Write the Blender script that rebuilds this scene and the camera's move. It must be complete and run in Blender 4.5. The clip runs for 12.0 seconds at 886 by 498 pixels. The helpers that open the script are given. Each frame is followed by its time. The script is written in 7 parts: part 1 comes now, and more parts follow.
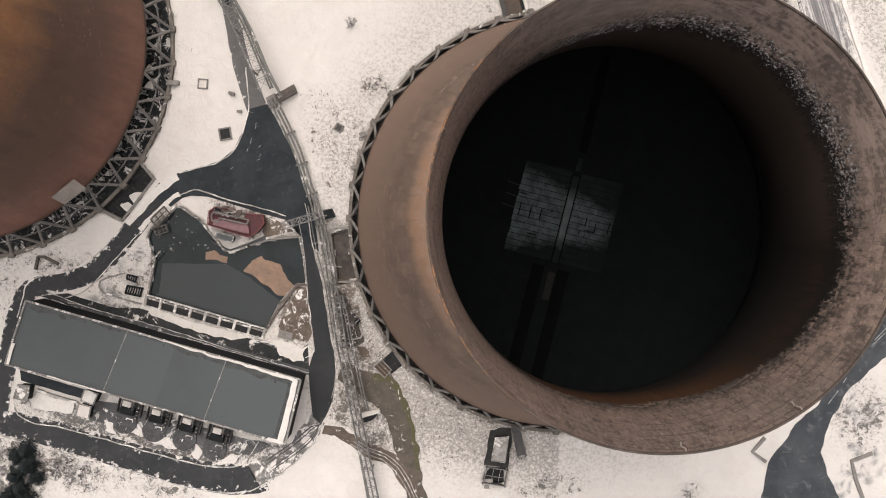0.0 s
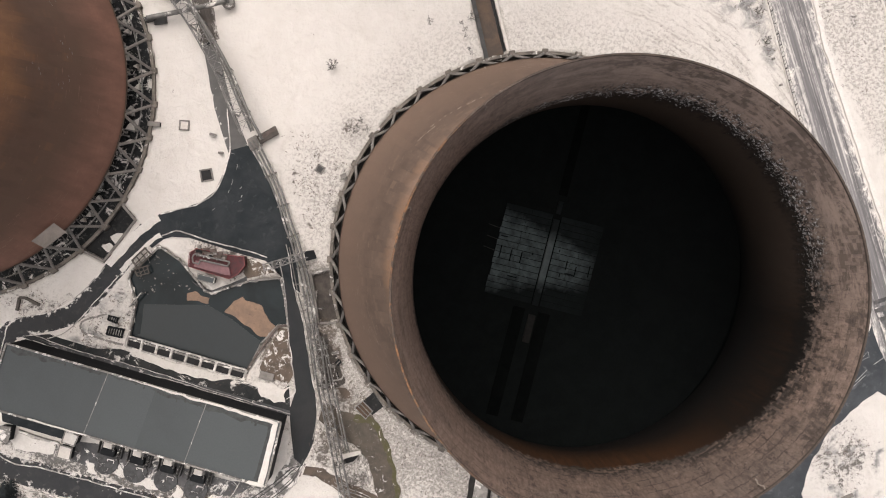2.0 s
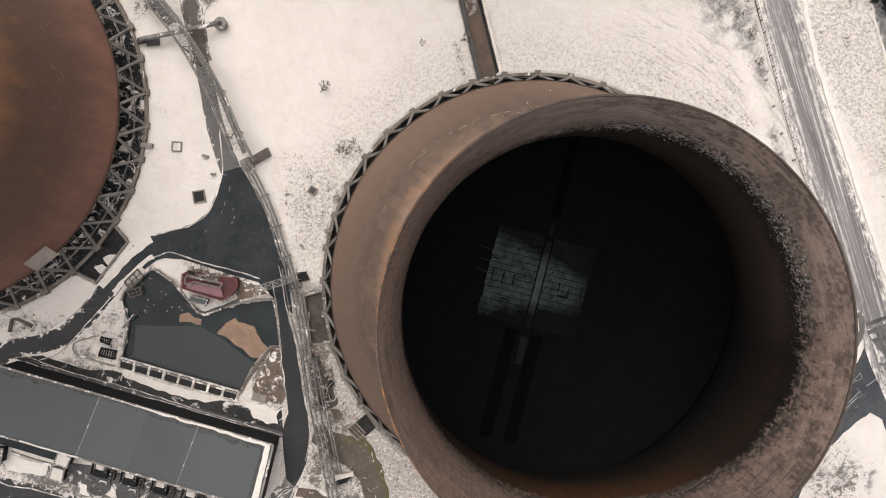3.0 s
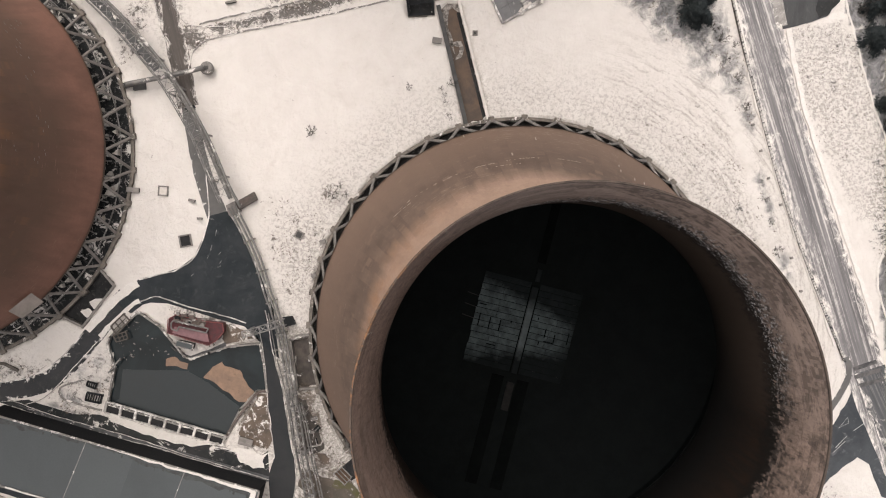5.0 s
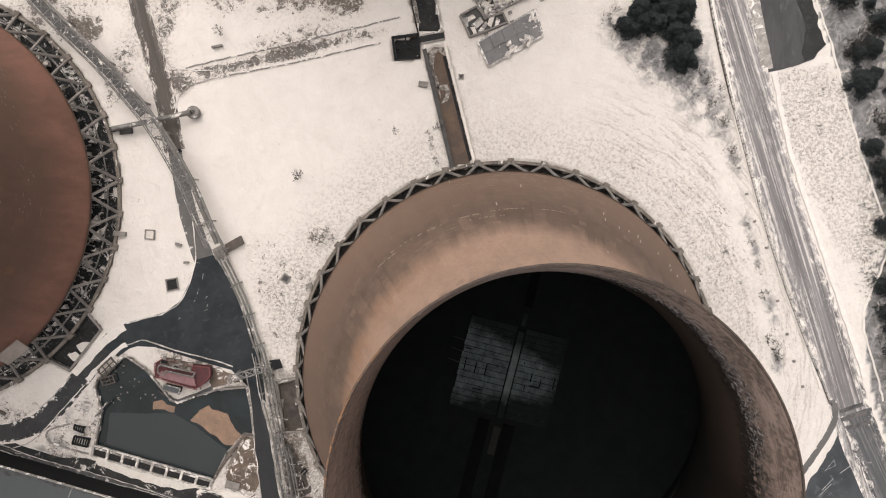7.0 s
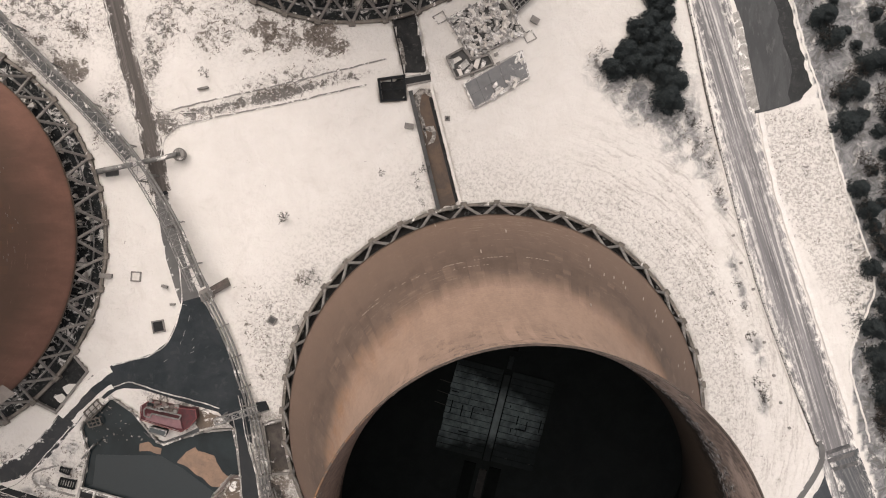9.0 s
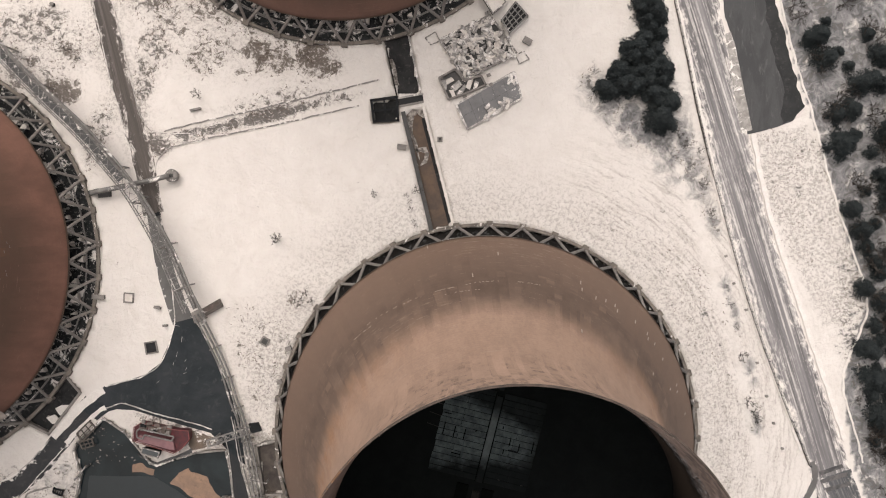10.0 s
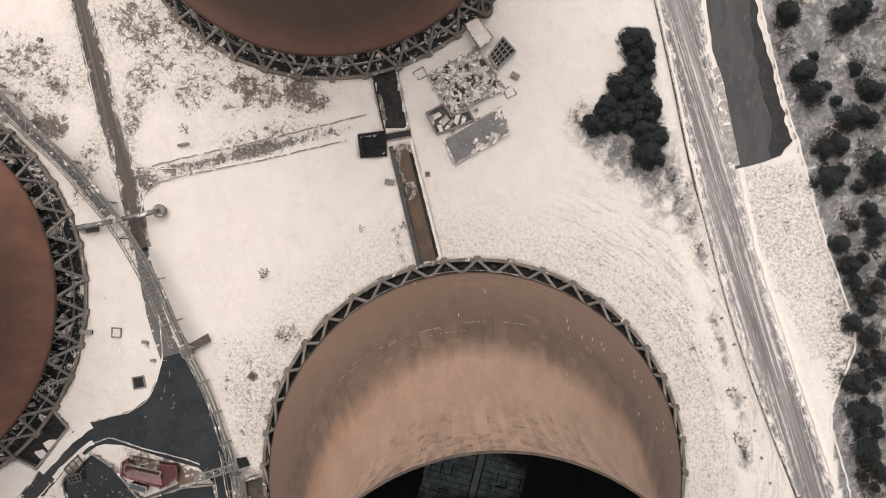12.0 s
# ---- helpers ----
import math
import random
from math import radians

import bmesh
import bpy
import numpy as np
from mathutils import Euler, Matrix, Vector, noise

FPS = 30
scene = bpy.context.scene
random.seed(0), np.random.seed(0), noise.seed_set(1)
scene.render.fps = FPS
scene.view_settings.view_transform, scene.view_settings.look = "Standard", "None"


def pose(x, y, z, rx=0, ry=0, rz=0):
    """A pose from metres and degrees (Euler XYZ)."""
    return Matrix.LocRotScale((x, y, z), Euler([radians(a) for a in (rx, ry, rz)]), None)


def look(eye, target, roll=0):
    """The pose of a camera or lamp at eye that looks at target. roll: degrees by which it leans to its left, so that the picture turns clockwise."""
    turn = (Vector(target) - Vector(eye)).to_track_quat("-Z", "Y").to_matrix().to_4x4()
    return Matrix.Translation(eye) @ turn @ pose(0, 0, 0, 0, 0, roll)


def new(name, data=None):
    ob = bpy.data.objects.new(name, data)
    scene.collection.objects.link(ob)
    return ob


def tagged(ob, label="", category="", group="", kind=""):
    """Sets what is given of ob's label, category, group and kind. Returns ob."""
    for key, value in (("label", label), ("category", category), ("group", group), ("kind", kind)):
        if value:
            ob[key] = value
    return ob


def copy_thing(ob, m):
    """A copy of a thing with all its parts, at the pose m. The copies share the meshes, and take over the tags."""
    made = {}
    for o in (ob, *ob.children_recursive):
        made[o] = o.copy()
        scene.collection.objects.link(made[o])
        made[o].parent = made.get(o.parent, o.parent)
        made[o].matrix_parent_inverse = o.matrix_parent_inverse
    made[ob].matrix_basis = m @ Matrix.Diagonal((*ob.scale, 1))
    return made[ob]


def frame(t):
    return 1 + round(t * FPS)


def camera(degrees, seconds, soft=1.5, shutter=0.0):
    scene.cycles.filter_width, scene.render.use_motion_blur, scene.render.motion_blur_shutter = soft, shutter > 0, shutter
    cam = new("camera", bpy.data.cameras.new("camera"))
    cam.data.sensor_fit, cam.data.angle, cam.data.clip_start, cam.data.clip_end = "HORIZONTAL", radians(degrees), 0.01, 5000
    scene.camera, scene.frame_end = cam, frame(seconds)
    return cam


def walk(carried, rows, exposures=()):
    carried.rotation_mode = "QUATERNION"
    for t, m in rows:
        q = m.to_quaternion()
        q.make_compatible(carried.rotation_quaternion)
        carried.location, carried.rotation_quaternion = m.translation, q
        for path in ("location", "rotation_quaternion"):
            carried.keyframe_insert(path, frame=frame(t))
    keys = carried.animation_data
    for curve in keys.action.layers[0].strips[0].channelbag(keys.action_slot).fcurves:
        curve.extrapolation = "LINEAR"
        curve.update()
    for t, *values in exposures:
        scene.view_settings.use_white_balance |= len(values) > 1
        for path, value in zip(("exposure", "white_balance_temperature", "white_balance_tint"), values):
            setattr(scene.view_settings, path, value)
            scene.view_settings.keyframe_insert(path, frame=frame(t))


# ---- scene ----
cam = camera(44.17, 12.0, soft=1.1)
# seconds, x, y, z, tilt about x, tilt about y, turn: a drone that looks straight down
PATH = [
    (0, -24.97, -1.81, 237.00, -1.002, 0.085, 0.000),
    (0.5, -23.83, 0.43, 237.00, -1.004, 0.086, 0.002),
    (1, -22.77, 2.68, 237.01, -1.006, 0.082, 0.005),
    (1.5, -21.75, 4.97, 237.03, -1.006, 0.083, 0.036),
    (2, -20.86, 7.19, 236.99, -1.003, 0.090, 0.060),
    (2.5, -20.07, 9.48, 236.91, -0.997, 0.094, 0.064),
    (3, -19.32, 11.80, 236.80, -0.998, 0.078, 0.060),
    (5, -16.36, 21.47, 236.40, -1.008, 0.096, 0.087),
    (5.5, -15.68, 23.87, 236.38, -0.999, 0.094, 0.079),
    (6, -14.96, 26.21, 236.44, -1.001, 0.094, 0.066),
    (6.5, -14.14, 28.60, 236.48, -1.003, 0.104, 0.038),
    (7, -13.36, 30.79, 236.46, -0.990, 0.112, 0.008),
    (9, -10.45, 39.88, 236.12, -1.008, 0.100, -0.047),
    (9.5, -9.58, 42.29, 236.06, -1.028, 0.117, -0.063),
    (10, -8.90, 44.43, 236.01, -1.017, 0.091, -0.094),
    (10.5, -8.20, 46.50, 235.92, -1.046, 0.076, -0.120),
    (11, -7.45, 48.22, 235.91, -1.013, 0.085, -0.136),
    (11.5, -6.83, 50.05, 235.85, -1.006, 0.090, -0.127),
    (12, -6.18, 51.87, 235.81, -1.000, 0.104, -0.115),
]
EXPOSURE, KELVIN, TINT = 0.29, 6950, 13
walk(cam, [(t, pose(x, y, z, rx, ry, rz)) for t, x, y, z, rx, ry, rz in PATH],
     exposures=[(0.0, EXPOSURE, KELVIN - 110, TINT), (6.5, EXPOSURE, KELVIN - 70, TINT), (12.0, EXPOSURE - 0.06, KELVIN, TINT + 1)])

# ---- world and sun: a bright overcast winter sky ----
world = bpy.data.worlds.new("overcast_sky")
scene.world = world
world.use_nodes = True
wn = world.node_tree.nodes
sky = wn.new("ShaderNodeTexSky")
sky.sky_type, sky.sun_disc = "NISHITA", False
sky.sun_elevation, sky.sun_rotation = radians(63), radians(337)
sky.air_density, sky.dust_density, sky.ozone_density = 1.0, 6.0, 1.0
soften = wn.new("ShaderNodeHueSaturation")
soften.inputs["Saturation"].default_value = 0.25
world.node_tree.links.new(sky.outputs[0], soften.inputs["Color"])
world.node_tree.links.new(soften.outputs[0], wn["Background"].inputs[0])
wn["Background"].inputs[1].default_value = 0.15
sun_data = bpy.data.lights.new("sun", "SUN")
sun_data.energy, sun_data.angle, sun_data.color = 1.0, radians(60), (1.0, 0.95, 0.88)
sun = new("sun", sun_data)
sun.matrix_world = look((-16, 24, 130), (0, 0, 0))
tagged(sun, "soft sun behind thin cloud", "sun", kind="structure")


# ---- materials ----
def nodes_of(name):
    m = bpy.data.materials.new(name)
    m.use_nodes = True
    return m, m.node_tree.nodes, m.node_tree.links, m.node_tree.nodes["Principled BSDF"]


def coords(n, l, scale=(1, 1, 1), local=False):
    if local:
        src = n.new("ShaderNodeTexCoord").outputs["Object"]
    else:
        src = n.new("ShaderNodeNewGeometry").outputs["Position"]
    m = n.new("ShaderNodeMapping")
    m.inputs["Scale"].default_value = scale
    l.new(src, m.inputs["Vector"])
    return m.outputs[0]


def noise_of(n, l, vec, scale, detail=5.0, rough=0.6, warp=0.0):
    t = n.new("ShaderNodeTexNoise")
    t.inputs["Scale"].default_value, t.inputs["Detail"].default_value = scale, detail
    t.inputs["Roughness"].default_value, t.inputs["Distortion"].default_value = rough, warp
    l.new(vec, t.inputs["Vector"])
    return t.outputs["Fac"]


def ramp_of(n, l, fac, lo, hi, a=0.0, b=1.0):
    r = n.new("ShaderNodeMapRange")
    r.inputs["From Min"].default_value, r.inputs["From Max"].default_value = lo, hi
    r.inputs["To Min"].default_value, r.inputs["To Max"].default_value = a, b
    l.new(fac, r.inputs["Value"])
    return r.outputs[0]


def math_of(n, l, op, a, b):
    m = n.new("ShaderNodeMath")
    m.operation = op
    for i, v in enumerate((a, b)):
        if isinstance(v, (int, float)):
            m.inputs[i].default_value = v
        else:
            l.new(v, m.inputs[i])
    return m.outputs[0]


def mix_of(n, l, fac, a, b):
    m = n.new("ShaderNodeMix")
    m.data_type = "RGBA"
    if isinstance(fac, (int, float)):
        m.inputs[0].default_value = fac
    else:
        l.new(fac, m.inputs[0])
    for i, v in ((6, a), (7, b)):
        if isinstance(v, tuple):
            m.inputs[i].default_value = (*v, 1)
        else:
            l.new(v, m.inputs[i])
    return m.outputs[2]


def bump_of(n, l, bsdf, height, strength, distance):
    b = n.new("ShaderNodeBump")
    b.inputs["Strength"].default_value, b.inputs["Distance"].default_value = strength, distance
    l.new(height, b.inputs["Height"])
    l.new(b.outputs[0], bsdf.inputs["Normal"])


def surface(name, a, b, scale=0.6, c=None, fine=6.0, rough=0.85, metal=0.0, bump=0.4, dist=0.05, stretch=(1, 1, 1),
            lo=0.38, hi=0.62, snow=0.0, snow_scale=0.5, local=False, fringe=0.0, spec=0.3, fringe_tone=(0.66, 0.635, 0.61)):
    """Two tones mixed by a broad noise, grain by a fine one, a third tone in spots, and patches of lying snow."""
    m, n, l, bsdf = nodes_of(name)
    vec = coords(n, l, stretch, local)
    broad = ramp_of(n, l, noise_of(n, l, vec, scale, 6, 0.65, 0.4), lo, hi)
    col = mix_of(n, l, broad, a, b)
    grain = noise_of(n, l, vec, fine, 4, 0.7)
    if c:
        spots = ramp_of(n, l, noise_of(n, l, vec, scale * 3.1, 7, 0.7, 0.6), 0.56, 0.66)
        col = mix_of(n, l, spots, col, c)
    dark = mix_of(n, l, ramp_of(n, l, grain, 0.3, 0.7, 0.25, 0.0), col, tuple(0.4 * v for v in a))
    if snow:
        patch = ramp_of(n, l, noise_of(n, l, vec, snow_scale, 8, 0.7, 0.8), 0.62 - 0.3 * snow, 0.68 - 0.3 * snow)
        dark = mix_of(n, l, patch, dark, (0.70, 0.675, 0.65))
    if fringe:
        at = n.new("ShaderNodeAttribute")
        at.attribute_name = "edge"
        crumbs = math_of(n, l, "ADD", noise_of(n, l, vec, 0.75, 5, 0.6, 0.15), math_of(n, l, "MULTIPLY", at.outputs["Fac"], fringe))
        dark = mix_of(n, l, ramp_of(n, l, crumbs, 0.74, 0.84), dark, fringe_tone)
    l.new(dark, bsdf.inputs["Base Color"])
    l.new(ramp_of(n, l, broad, 0, 1, rough, max(0.05, rough - 0.12)), bsdf.inputs["Roughness"])
    bsdf.inputs["Metallic"].default_value = metal
    bsdf.inputs["Specular IOR Level"].default_value = spec
    if bump:
        bump_of(n, l, bsdf, grain, bump, dist)
    return m


def rutted(name, dark, pale, snowy, along):
    """A road whose slush lies in long streaks along its run."""
    m, n, l, bsdf = nodes_of(name)
    turn = n.new("ShaderNodeMapping")
    turn.inputs["Rotation"].default_value = (0, 0, radians(along))
    l.new(n.new("ShaderNodeNewGeometry").outputs["Position"], turn.inputs["Vector"])

    def squeezed(x, y):
        k = n.new("ShaderNodeMapping")
        k.inputs["Scale"].default_value = (x, y, 1)
        l.new(turn.outputs[0], k.inputs["Vector"])
        return k.outputs[0]

    fine = noise_of(n, l, squeezed(1.9, 0.025), 1.0, 4, 0.65, 0.06)
    wide = noise_of(n, l, squeezed(0.5, 0.02), 1.0, 4, 0.6, 0.1)
    grit = noise_of(n, l, squeezed(1.6, 0.5), 1.0, 6, 0.75, 0.3)
    col = mix_of(n, l, ramp_of(n, l, wide, 0.4, 0.62), dark, pale)
    both = math_of(n, l, "ADD", math_of(n, l, "MULTIPLY", fine, 0.75), math_of(n, l, "MULTIPLY", grit, 0.25))
    col = mix_of(n, l, ramp_of(n, l, both, 0.5, 0.62, 0.0, 0.8), col, snowy)
    col = mix_of(n, l, ramp_of(n, l, fine, 0.3, 0.42, 0.5, 0.0), col, tuple(0.45 * v for v in dark))
    at = n.new("ShaderNodeAttribute")
    at.attribute_name = "edge"
    crumbs = math_of(n, l, "ADD", noise_of(n, l, squeezed(0.9, 0.4), 1.0, 8, 0.75, 0.6), math_of(n, l, "MULTIPLY", at.outputs["Fac"], 0.27))
    col = mix_of(n, l, ramp_of(n, l, crumbs, 0.7, 0.84), col, (0.68, 0.645, 0.61))
    l.new(col, bsdf.inputs["Base Color"])
    bsdf.inputs["Roughness"].default_value = 0.75
    bump_of(n, l, bsdf, both, 0.4, 0.1)
    return m


def tower_concrete(name, low, mid, high, first, second, stain, mottled, pale, lean=0.0, blocky=1.0):
    """Weathered shell: belts of colour with ragged limits, rain streaks, faint rings of the lifts and pale scars."""
    m, n, l, bsdf = nodes_of(name)
    raw = coords(n, l, (1, 1, 1), True)
    sep = n.new("ShaderNodeSeparateXYZ")
    l.new(raw, sep.inputs[0])
    z = sep.outputs[2]
    streak = noise_of(n, l, coords(n, l, (0.35, 0.35, 0.012), True), 1.0, 7, 0.7)
    broad = noise_of(n, l, coords(n, l, (0.04, 0.04, 0.03), True), 1.0, 4, 0.55, 0.5)
    thin = noise_of(n, l, coords(n, l, (1.3, 1.3, 0.04), True), 1.0, 5, 0.7)
    blot = noise_of(n, l, coords(n, l, (0.22, 0.22, 0.035), True), 1.0, 7, 0.65, 0.2)
    level = math_of(n, l, "ADD", z, math_of(n, l, "MULTIPLY", math_of(n, l, "SUBTRACT", streak, 0.5), 7.0))
    level = math_of(n, l, "ADD", level, math_of(n, l, "MULTIPLY", math_of(n, l, "SUBTRACT", broad, 0.5), 9.0))
    patchy = noise_of(n, l, coords(n, l, (0.34, 0.34, 0.05), True), 1.0, 6, 0.65, 0.1)
    flat = n.new("ShaderNodeVectorMath")
    flat.operation = "NORMALIZE"
    l.new(coords(n, l, (1, 1, 0), True), flat.inputs[0])
    face = n.new("ShaderNodeSeparateXYZ")
    l.new(flat.outputs[0], face.inputs[0])
    around = math_of(n, l, "ARCTAN2", sep.outputs[1], sep.outputs[0])

    def panels(wide, tall):
        """A random value for each formwork panel of that size."""
        cell = n.new("ShaderNodeCombineXYZ")
        l.new(math_of(n, l, "FLOOR", math_of(n, l, "MULTIPLY", around, 34.0 / wide), 0.0), cell.inputs[0])
        if tall:
            l.new(math_of(n, l, "FLOOR", math_of(n, l, "DIVIDE", z, tall), 0.0), cell.inputs[1])
        toss = n.new("ShaderNodeTexWhiteNoise")
        toss.noise_dimensions = "2D"
        l.new(cell.outputs[0], toss.inputs["Vector"])
        return toss.outputs["Value"]

    lift_fall = math_of(n, l, "ADD", math_of(n, l, "MULTIPLY", math_of(n, l, "SUBTRACT", panels(1.5, 0), 0.5), 2.6 * blocky), math_of(n, l, "MULTIPLY", math_of(n, l, "SUBTRACT", panels(4.1, 0), 0.5), 2.2 * blocky))
    level = math_of(n, l, "ADD", level, lift_fall)
    upper = math_of(n, l, "SUBTRACT", level, math_of(n, l, "MULTIPLY", math_of(n, l, "SUBTRACT", 1.0, face.outputs[1]), lean))
    col = mix_of(n, l, ramp_of(n, l, level, *first), low, mid)
    col = mix_of(n, l, ramp_of(n, l, upper, *second), col, high)
    grime = math_of(n, l, "MULTIPLY", ramp_of(n, l, level, 27.0, 34.0), ramp_of(n, l, level, 40.0, 48.0, 1.0, 0.0))
    col = mix_of(n, l, math_of(n, l, "MULTIPLY", grime, ramp_of(n, l, patchy, 0.42, 0.6, 0.08, 0.6)), col, tuple(0.5 * v for v in mid))
    strip = n.new("ShaderNodeCombineXYZ")
    l.new(math_of(n, l, "MULTIPLY", panels(1.5, 0), 40.0), strip.inputs[0])
    l.new(math_of(n, l, "MULTIPLY", z, 0.16), strip.inputs[1])
    block = ramp_of(n, l, noise_of(n, l, strip.outputs[0], 1.0, 3, 0.6), 0.3, 0.7)
    worn_belt = math_of(n, l, "MULTIPLY", ramp_of(n, l, level, 20.0, 30.0), ramp_of(n, l, level, 44.0, 52.0, 1.0, 0.0))
    col = mix_of(n, l, math_of(n, l, "MULTIPLY", worn_belt, ramp_of(n, l, block, 0.55, 0.95, 0.0, 0.4 * blocky)), col, tuple(0.55 * v for v in mid))
    col = mix_of(n, l, math_of(n, l, "MULTIPLY", worn_belt, ramp_of(n, l, block, 0.3, 0.0, 0.0, 0.3 * blocky)), col, tuple(0.85 * v for v in high))
    ruddy = math_of(n, l, "MULTIPLY", ramp_of(n, l, level, 32.0, 38.0), ramp_of(n, l, level, 42.0, 48.0, 1.0, 0.0))
    ruddy = math_of(n, l, "MULTIPLY", ruddy, math_of(n, l, "MULTIPLY", ramp_of(n, l, panels(2.3, 0), 0.35, 0.8), ramp_of(n, l, patchy, 0.4, 0.58, 0.05, 0.42 * blocky)))
    col = mix_of(n, l, ruddy, col, tuple(0.3 * a + 0.65 * b for a, b in zip(mid, high)))
    flank = math_of(n, l, "POWER", math_of(n, l, "ABSOLUTE", face.outputs[0], 0.0), 2.0)
    seep = math_of(n, l, "MULTIPLY", ramp_of(n, l, upper, second[0] - 2.0, second[0] + 7.0), ramp_of(n, l, upper, second[1] - 2.0, second[1] + 12.0, 1.0, 0.0))
    col = mix_of(n, l, math_of(n, l, "MULTIPLY", math_of(n, l, "MULTIPLY", seep, flank), ramp_of(n, l, patchy, 0.38, 0.62, 0.12, 0.75)), col, (0.30, 0.155, 0.075))
    mark_ = noise_of(n, l, coords(n, l, (1.1, 1.1, 0.22), True), 1.0, 5, 0.75)
    lip = math_of(n, l, "MULTIPLY", ramp_of(n, l, z, 68.0, 92.0), ramp_of(n, l, face.outputs[1], 0.25, 0.9))
    lip = math_of(n, l, "MULTIPLY", lip, ramp_of(n, l, block, 0.5, 0.62))
    col = mix_of(n, l, math_of(n, l, "MULTIPLY", lip, ramp_of(n, l, mark_, 0.5, 0.6, 0.2, 0.85)), col, tuple(0.45 * v for v in mid))
    bleached = math_of(n, l, "MULTIPLY", ramp_of(n, l, z, 66.0, 84.0), ramp_of(n, l, face.outputs[1], 0.3, 0.9))
    bleached = math_of(n, l, "MULTIPLY", bleached, ramp_of(n, l, panels(1.1, 24.0), 0.55, 0.8, 0.0, 0.6 * blocky))
    col = mix_of(n, l, bleached, col, tuple(min(1.0, 1.3 * v) for v in high))
    run = noise_of(n, l, coords(n, l, (0.5, 0.5, 0.03), True), 1.0, 6, 0.7)
    drip = math_of(n, l, "MULTIPLY", ramp_of(n, l, run, 0.5, 0.62, 0.0, 0.7), ramp_of(n, l, z, 90.0, 106.0))
    col = mix_of(n, l, drip, col, tuple(0.7 * v for v in mid))
    col = mix_of(n, l, ramp_of(n, l, blot, 0.42, 0.66, 0.0, mottled), col, stain)
    col = mix_of(n, l, ramp_of(n, l, thin, 0.45, 0.75, 0.0, 0.13), col, tuple(0.5 * v for v in low))
    rings = n.new("ShaderNodeTexWave")
    rings.bands_direction = "Z"
    rings.inputs["Scale"].default_value, rings.inputs["Distortion"].default_value = 0.26, 1.2
    rings.inputs["Detail"].default_value = 3.0
    l.new(raw, rings.inputs["Vector"])
    col = mix_of(n, l, ramp_of(n, l, rings.outputs["Fac"], 0.0, 0.25, 0.06, 0.0), col, tuple(0.5 * v for v in low))
    scars = noise_of(n, l, coords(n, l, (0.3, 0.3, 2.2), True), 1.0, 7, 0.7, 0.2)
    belt = noise_of(n, l, coords(n, l, (0.03, 0.03, 0.05), True), 1.0, 2, 0.5)
    scars = math_of(n, l, "ADD", scars, math_of(n, l, "MULTIPLY", math_of(n, l, "SUBTRACT", belt, 0.5), 0.3))
    col = mix_of(n, l, ramp_of(n, l, scars, 0.63, 0.66, 0.0, 0.4), col, pale)
    pits = noise_of(n, l, coords(n, l, (2.2, 2.2, 0.9), True), 1.0, 4, 0.7)
    col = mix_of(n, l, ramp_of(n, l, pits, 0.3, 0.7, 0.22, 0.0), col, tuple(0.55 * v for v in low))
    l.new(col, bsdf.inputs["Base Color"])
    bsdf.inputs["Roughness"].default_value = 0.9
    bump_of(n, l, bsdf, thin, 0.2, 0.12)
    return m


def tower_lining(name):
    """Inside of the shell: brushed brown concrete at the lip, sooty black below a ragged limit, with depth and side
    shading painted in.
    """
    m, n, l, bsdf = nodes_of(name)
    raw = coords(n, l, (1, 1, 1), True)
    sep = n.new("ShaderNodeSeparateXYZ")
    l.new(raw, sep.inputs[0])
    z = sep.outputs[2]
    ragged = noise_of(n, l, coords(n, l, (0.7, 0.7, 0.16), True), 1.0, 8, 0.8, 0.2)
    broad = noise_of(n, l, coords(n, l, (0.06, 0.06, 0.03), True), 1.0, 4, 0.55)
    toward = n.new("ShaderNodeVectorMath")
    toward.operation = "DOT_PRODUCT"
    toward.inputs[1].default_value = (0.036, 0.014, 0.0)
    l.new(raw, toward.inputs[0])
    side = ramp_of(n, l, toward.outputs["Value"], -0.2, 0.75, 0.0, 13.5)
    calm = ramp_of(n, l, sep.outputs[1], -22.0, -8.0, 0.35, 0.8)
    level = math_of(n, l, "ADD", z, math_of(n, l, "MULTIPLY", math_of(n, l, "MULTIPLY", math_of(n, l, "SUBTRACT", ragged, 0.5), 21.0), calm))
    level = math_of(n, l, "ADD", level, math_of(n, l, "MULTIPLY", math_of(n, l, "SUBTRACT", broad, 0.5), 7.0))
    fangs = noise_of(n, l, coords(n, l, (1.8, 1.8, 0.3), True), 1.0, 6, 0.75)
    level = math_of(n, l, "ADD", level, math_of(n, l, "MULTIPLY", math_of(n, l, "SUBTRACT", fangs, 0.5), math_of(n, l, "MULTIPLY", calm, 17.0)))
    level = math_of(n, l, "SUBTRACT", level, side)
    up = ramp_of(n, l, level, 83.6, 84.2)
    tan = mix_of(n, l, ramp_of(n, l, broad, 0.4, 0.6), (0.345, 0.25, 0.205), (0.25, 0.198, 0.172))
    around = math_of(n, l, "ARCTAN2", sep.outputs[1], sep.outputs[0])

    def panels(wide, tall):
        """A random value for each formwork panel of that size."""
        cell = n.new("ShaderNodeCombineXYZ")
        l.new(math_of(n, l, "FLOOR", math_of(n, l, "MULTIPLY", around, 27.0 / wide), 0.0), cell.inputs[0])
        l.new(math_of(n, l, "FLOOR", math_of(n, l, "DIVIDE", z, tall), 0.0), cell.inputs[1])
        toss = n.new("ShaderNodeTexWhiteNoise")
        toss.noise_dimensions = "2D"
        l.new(cell.outputs[0], toss.inputs["Vector"])
        return toss.outputs["Value"]

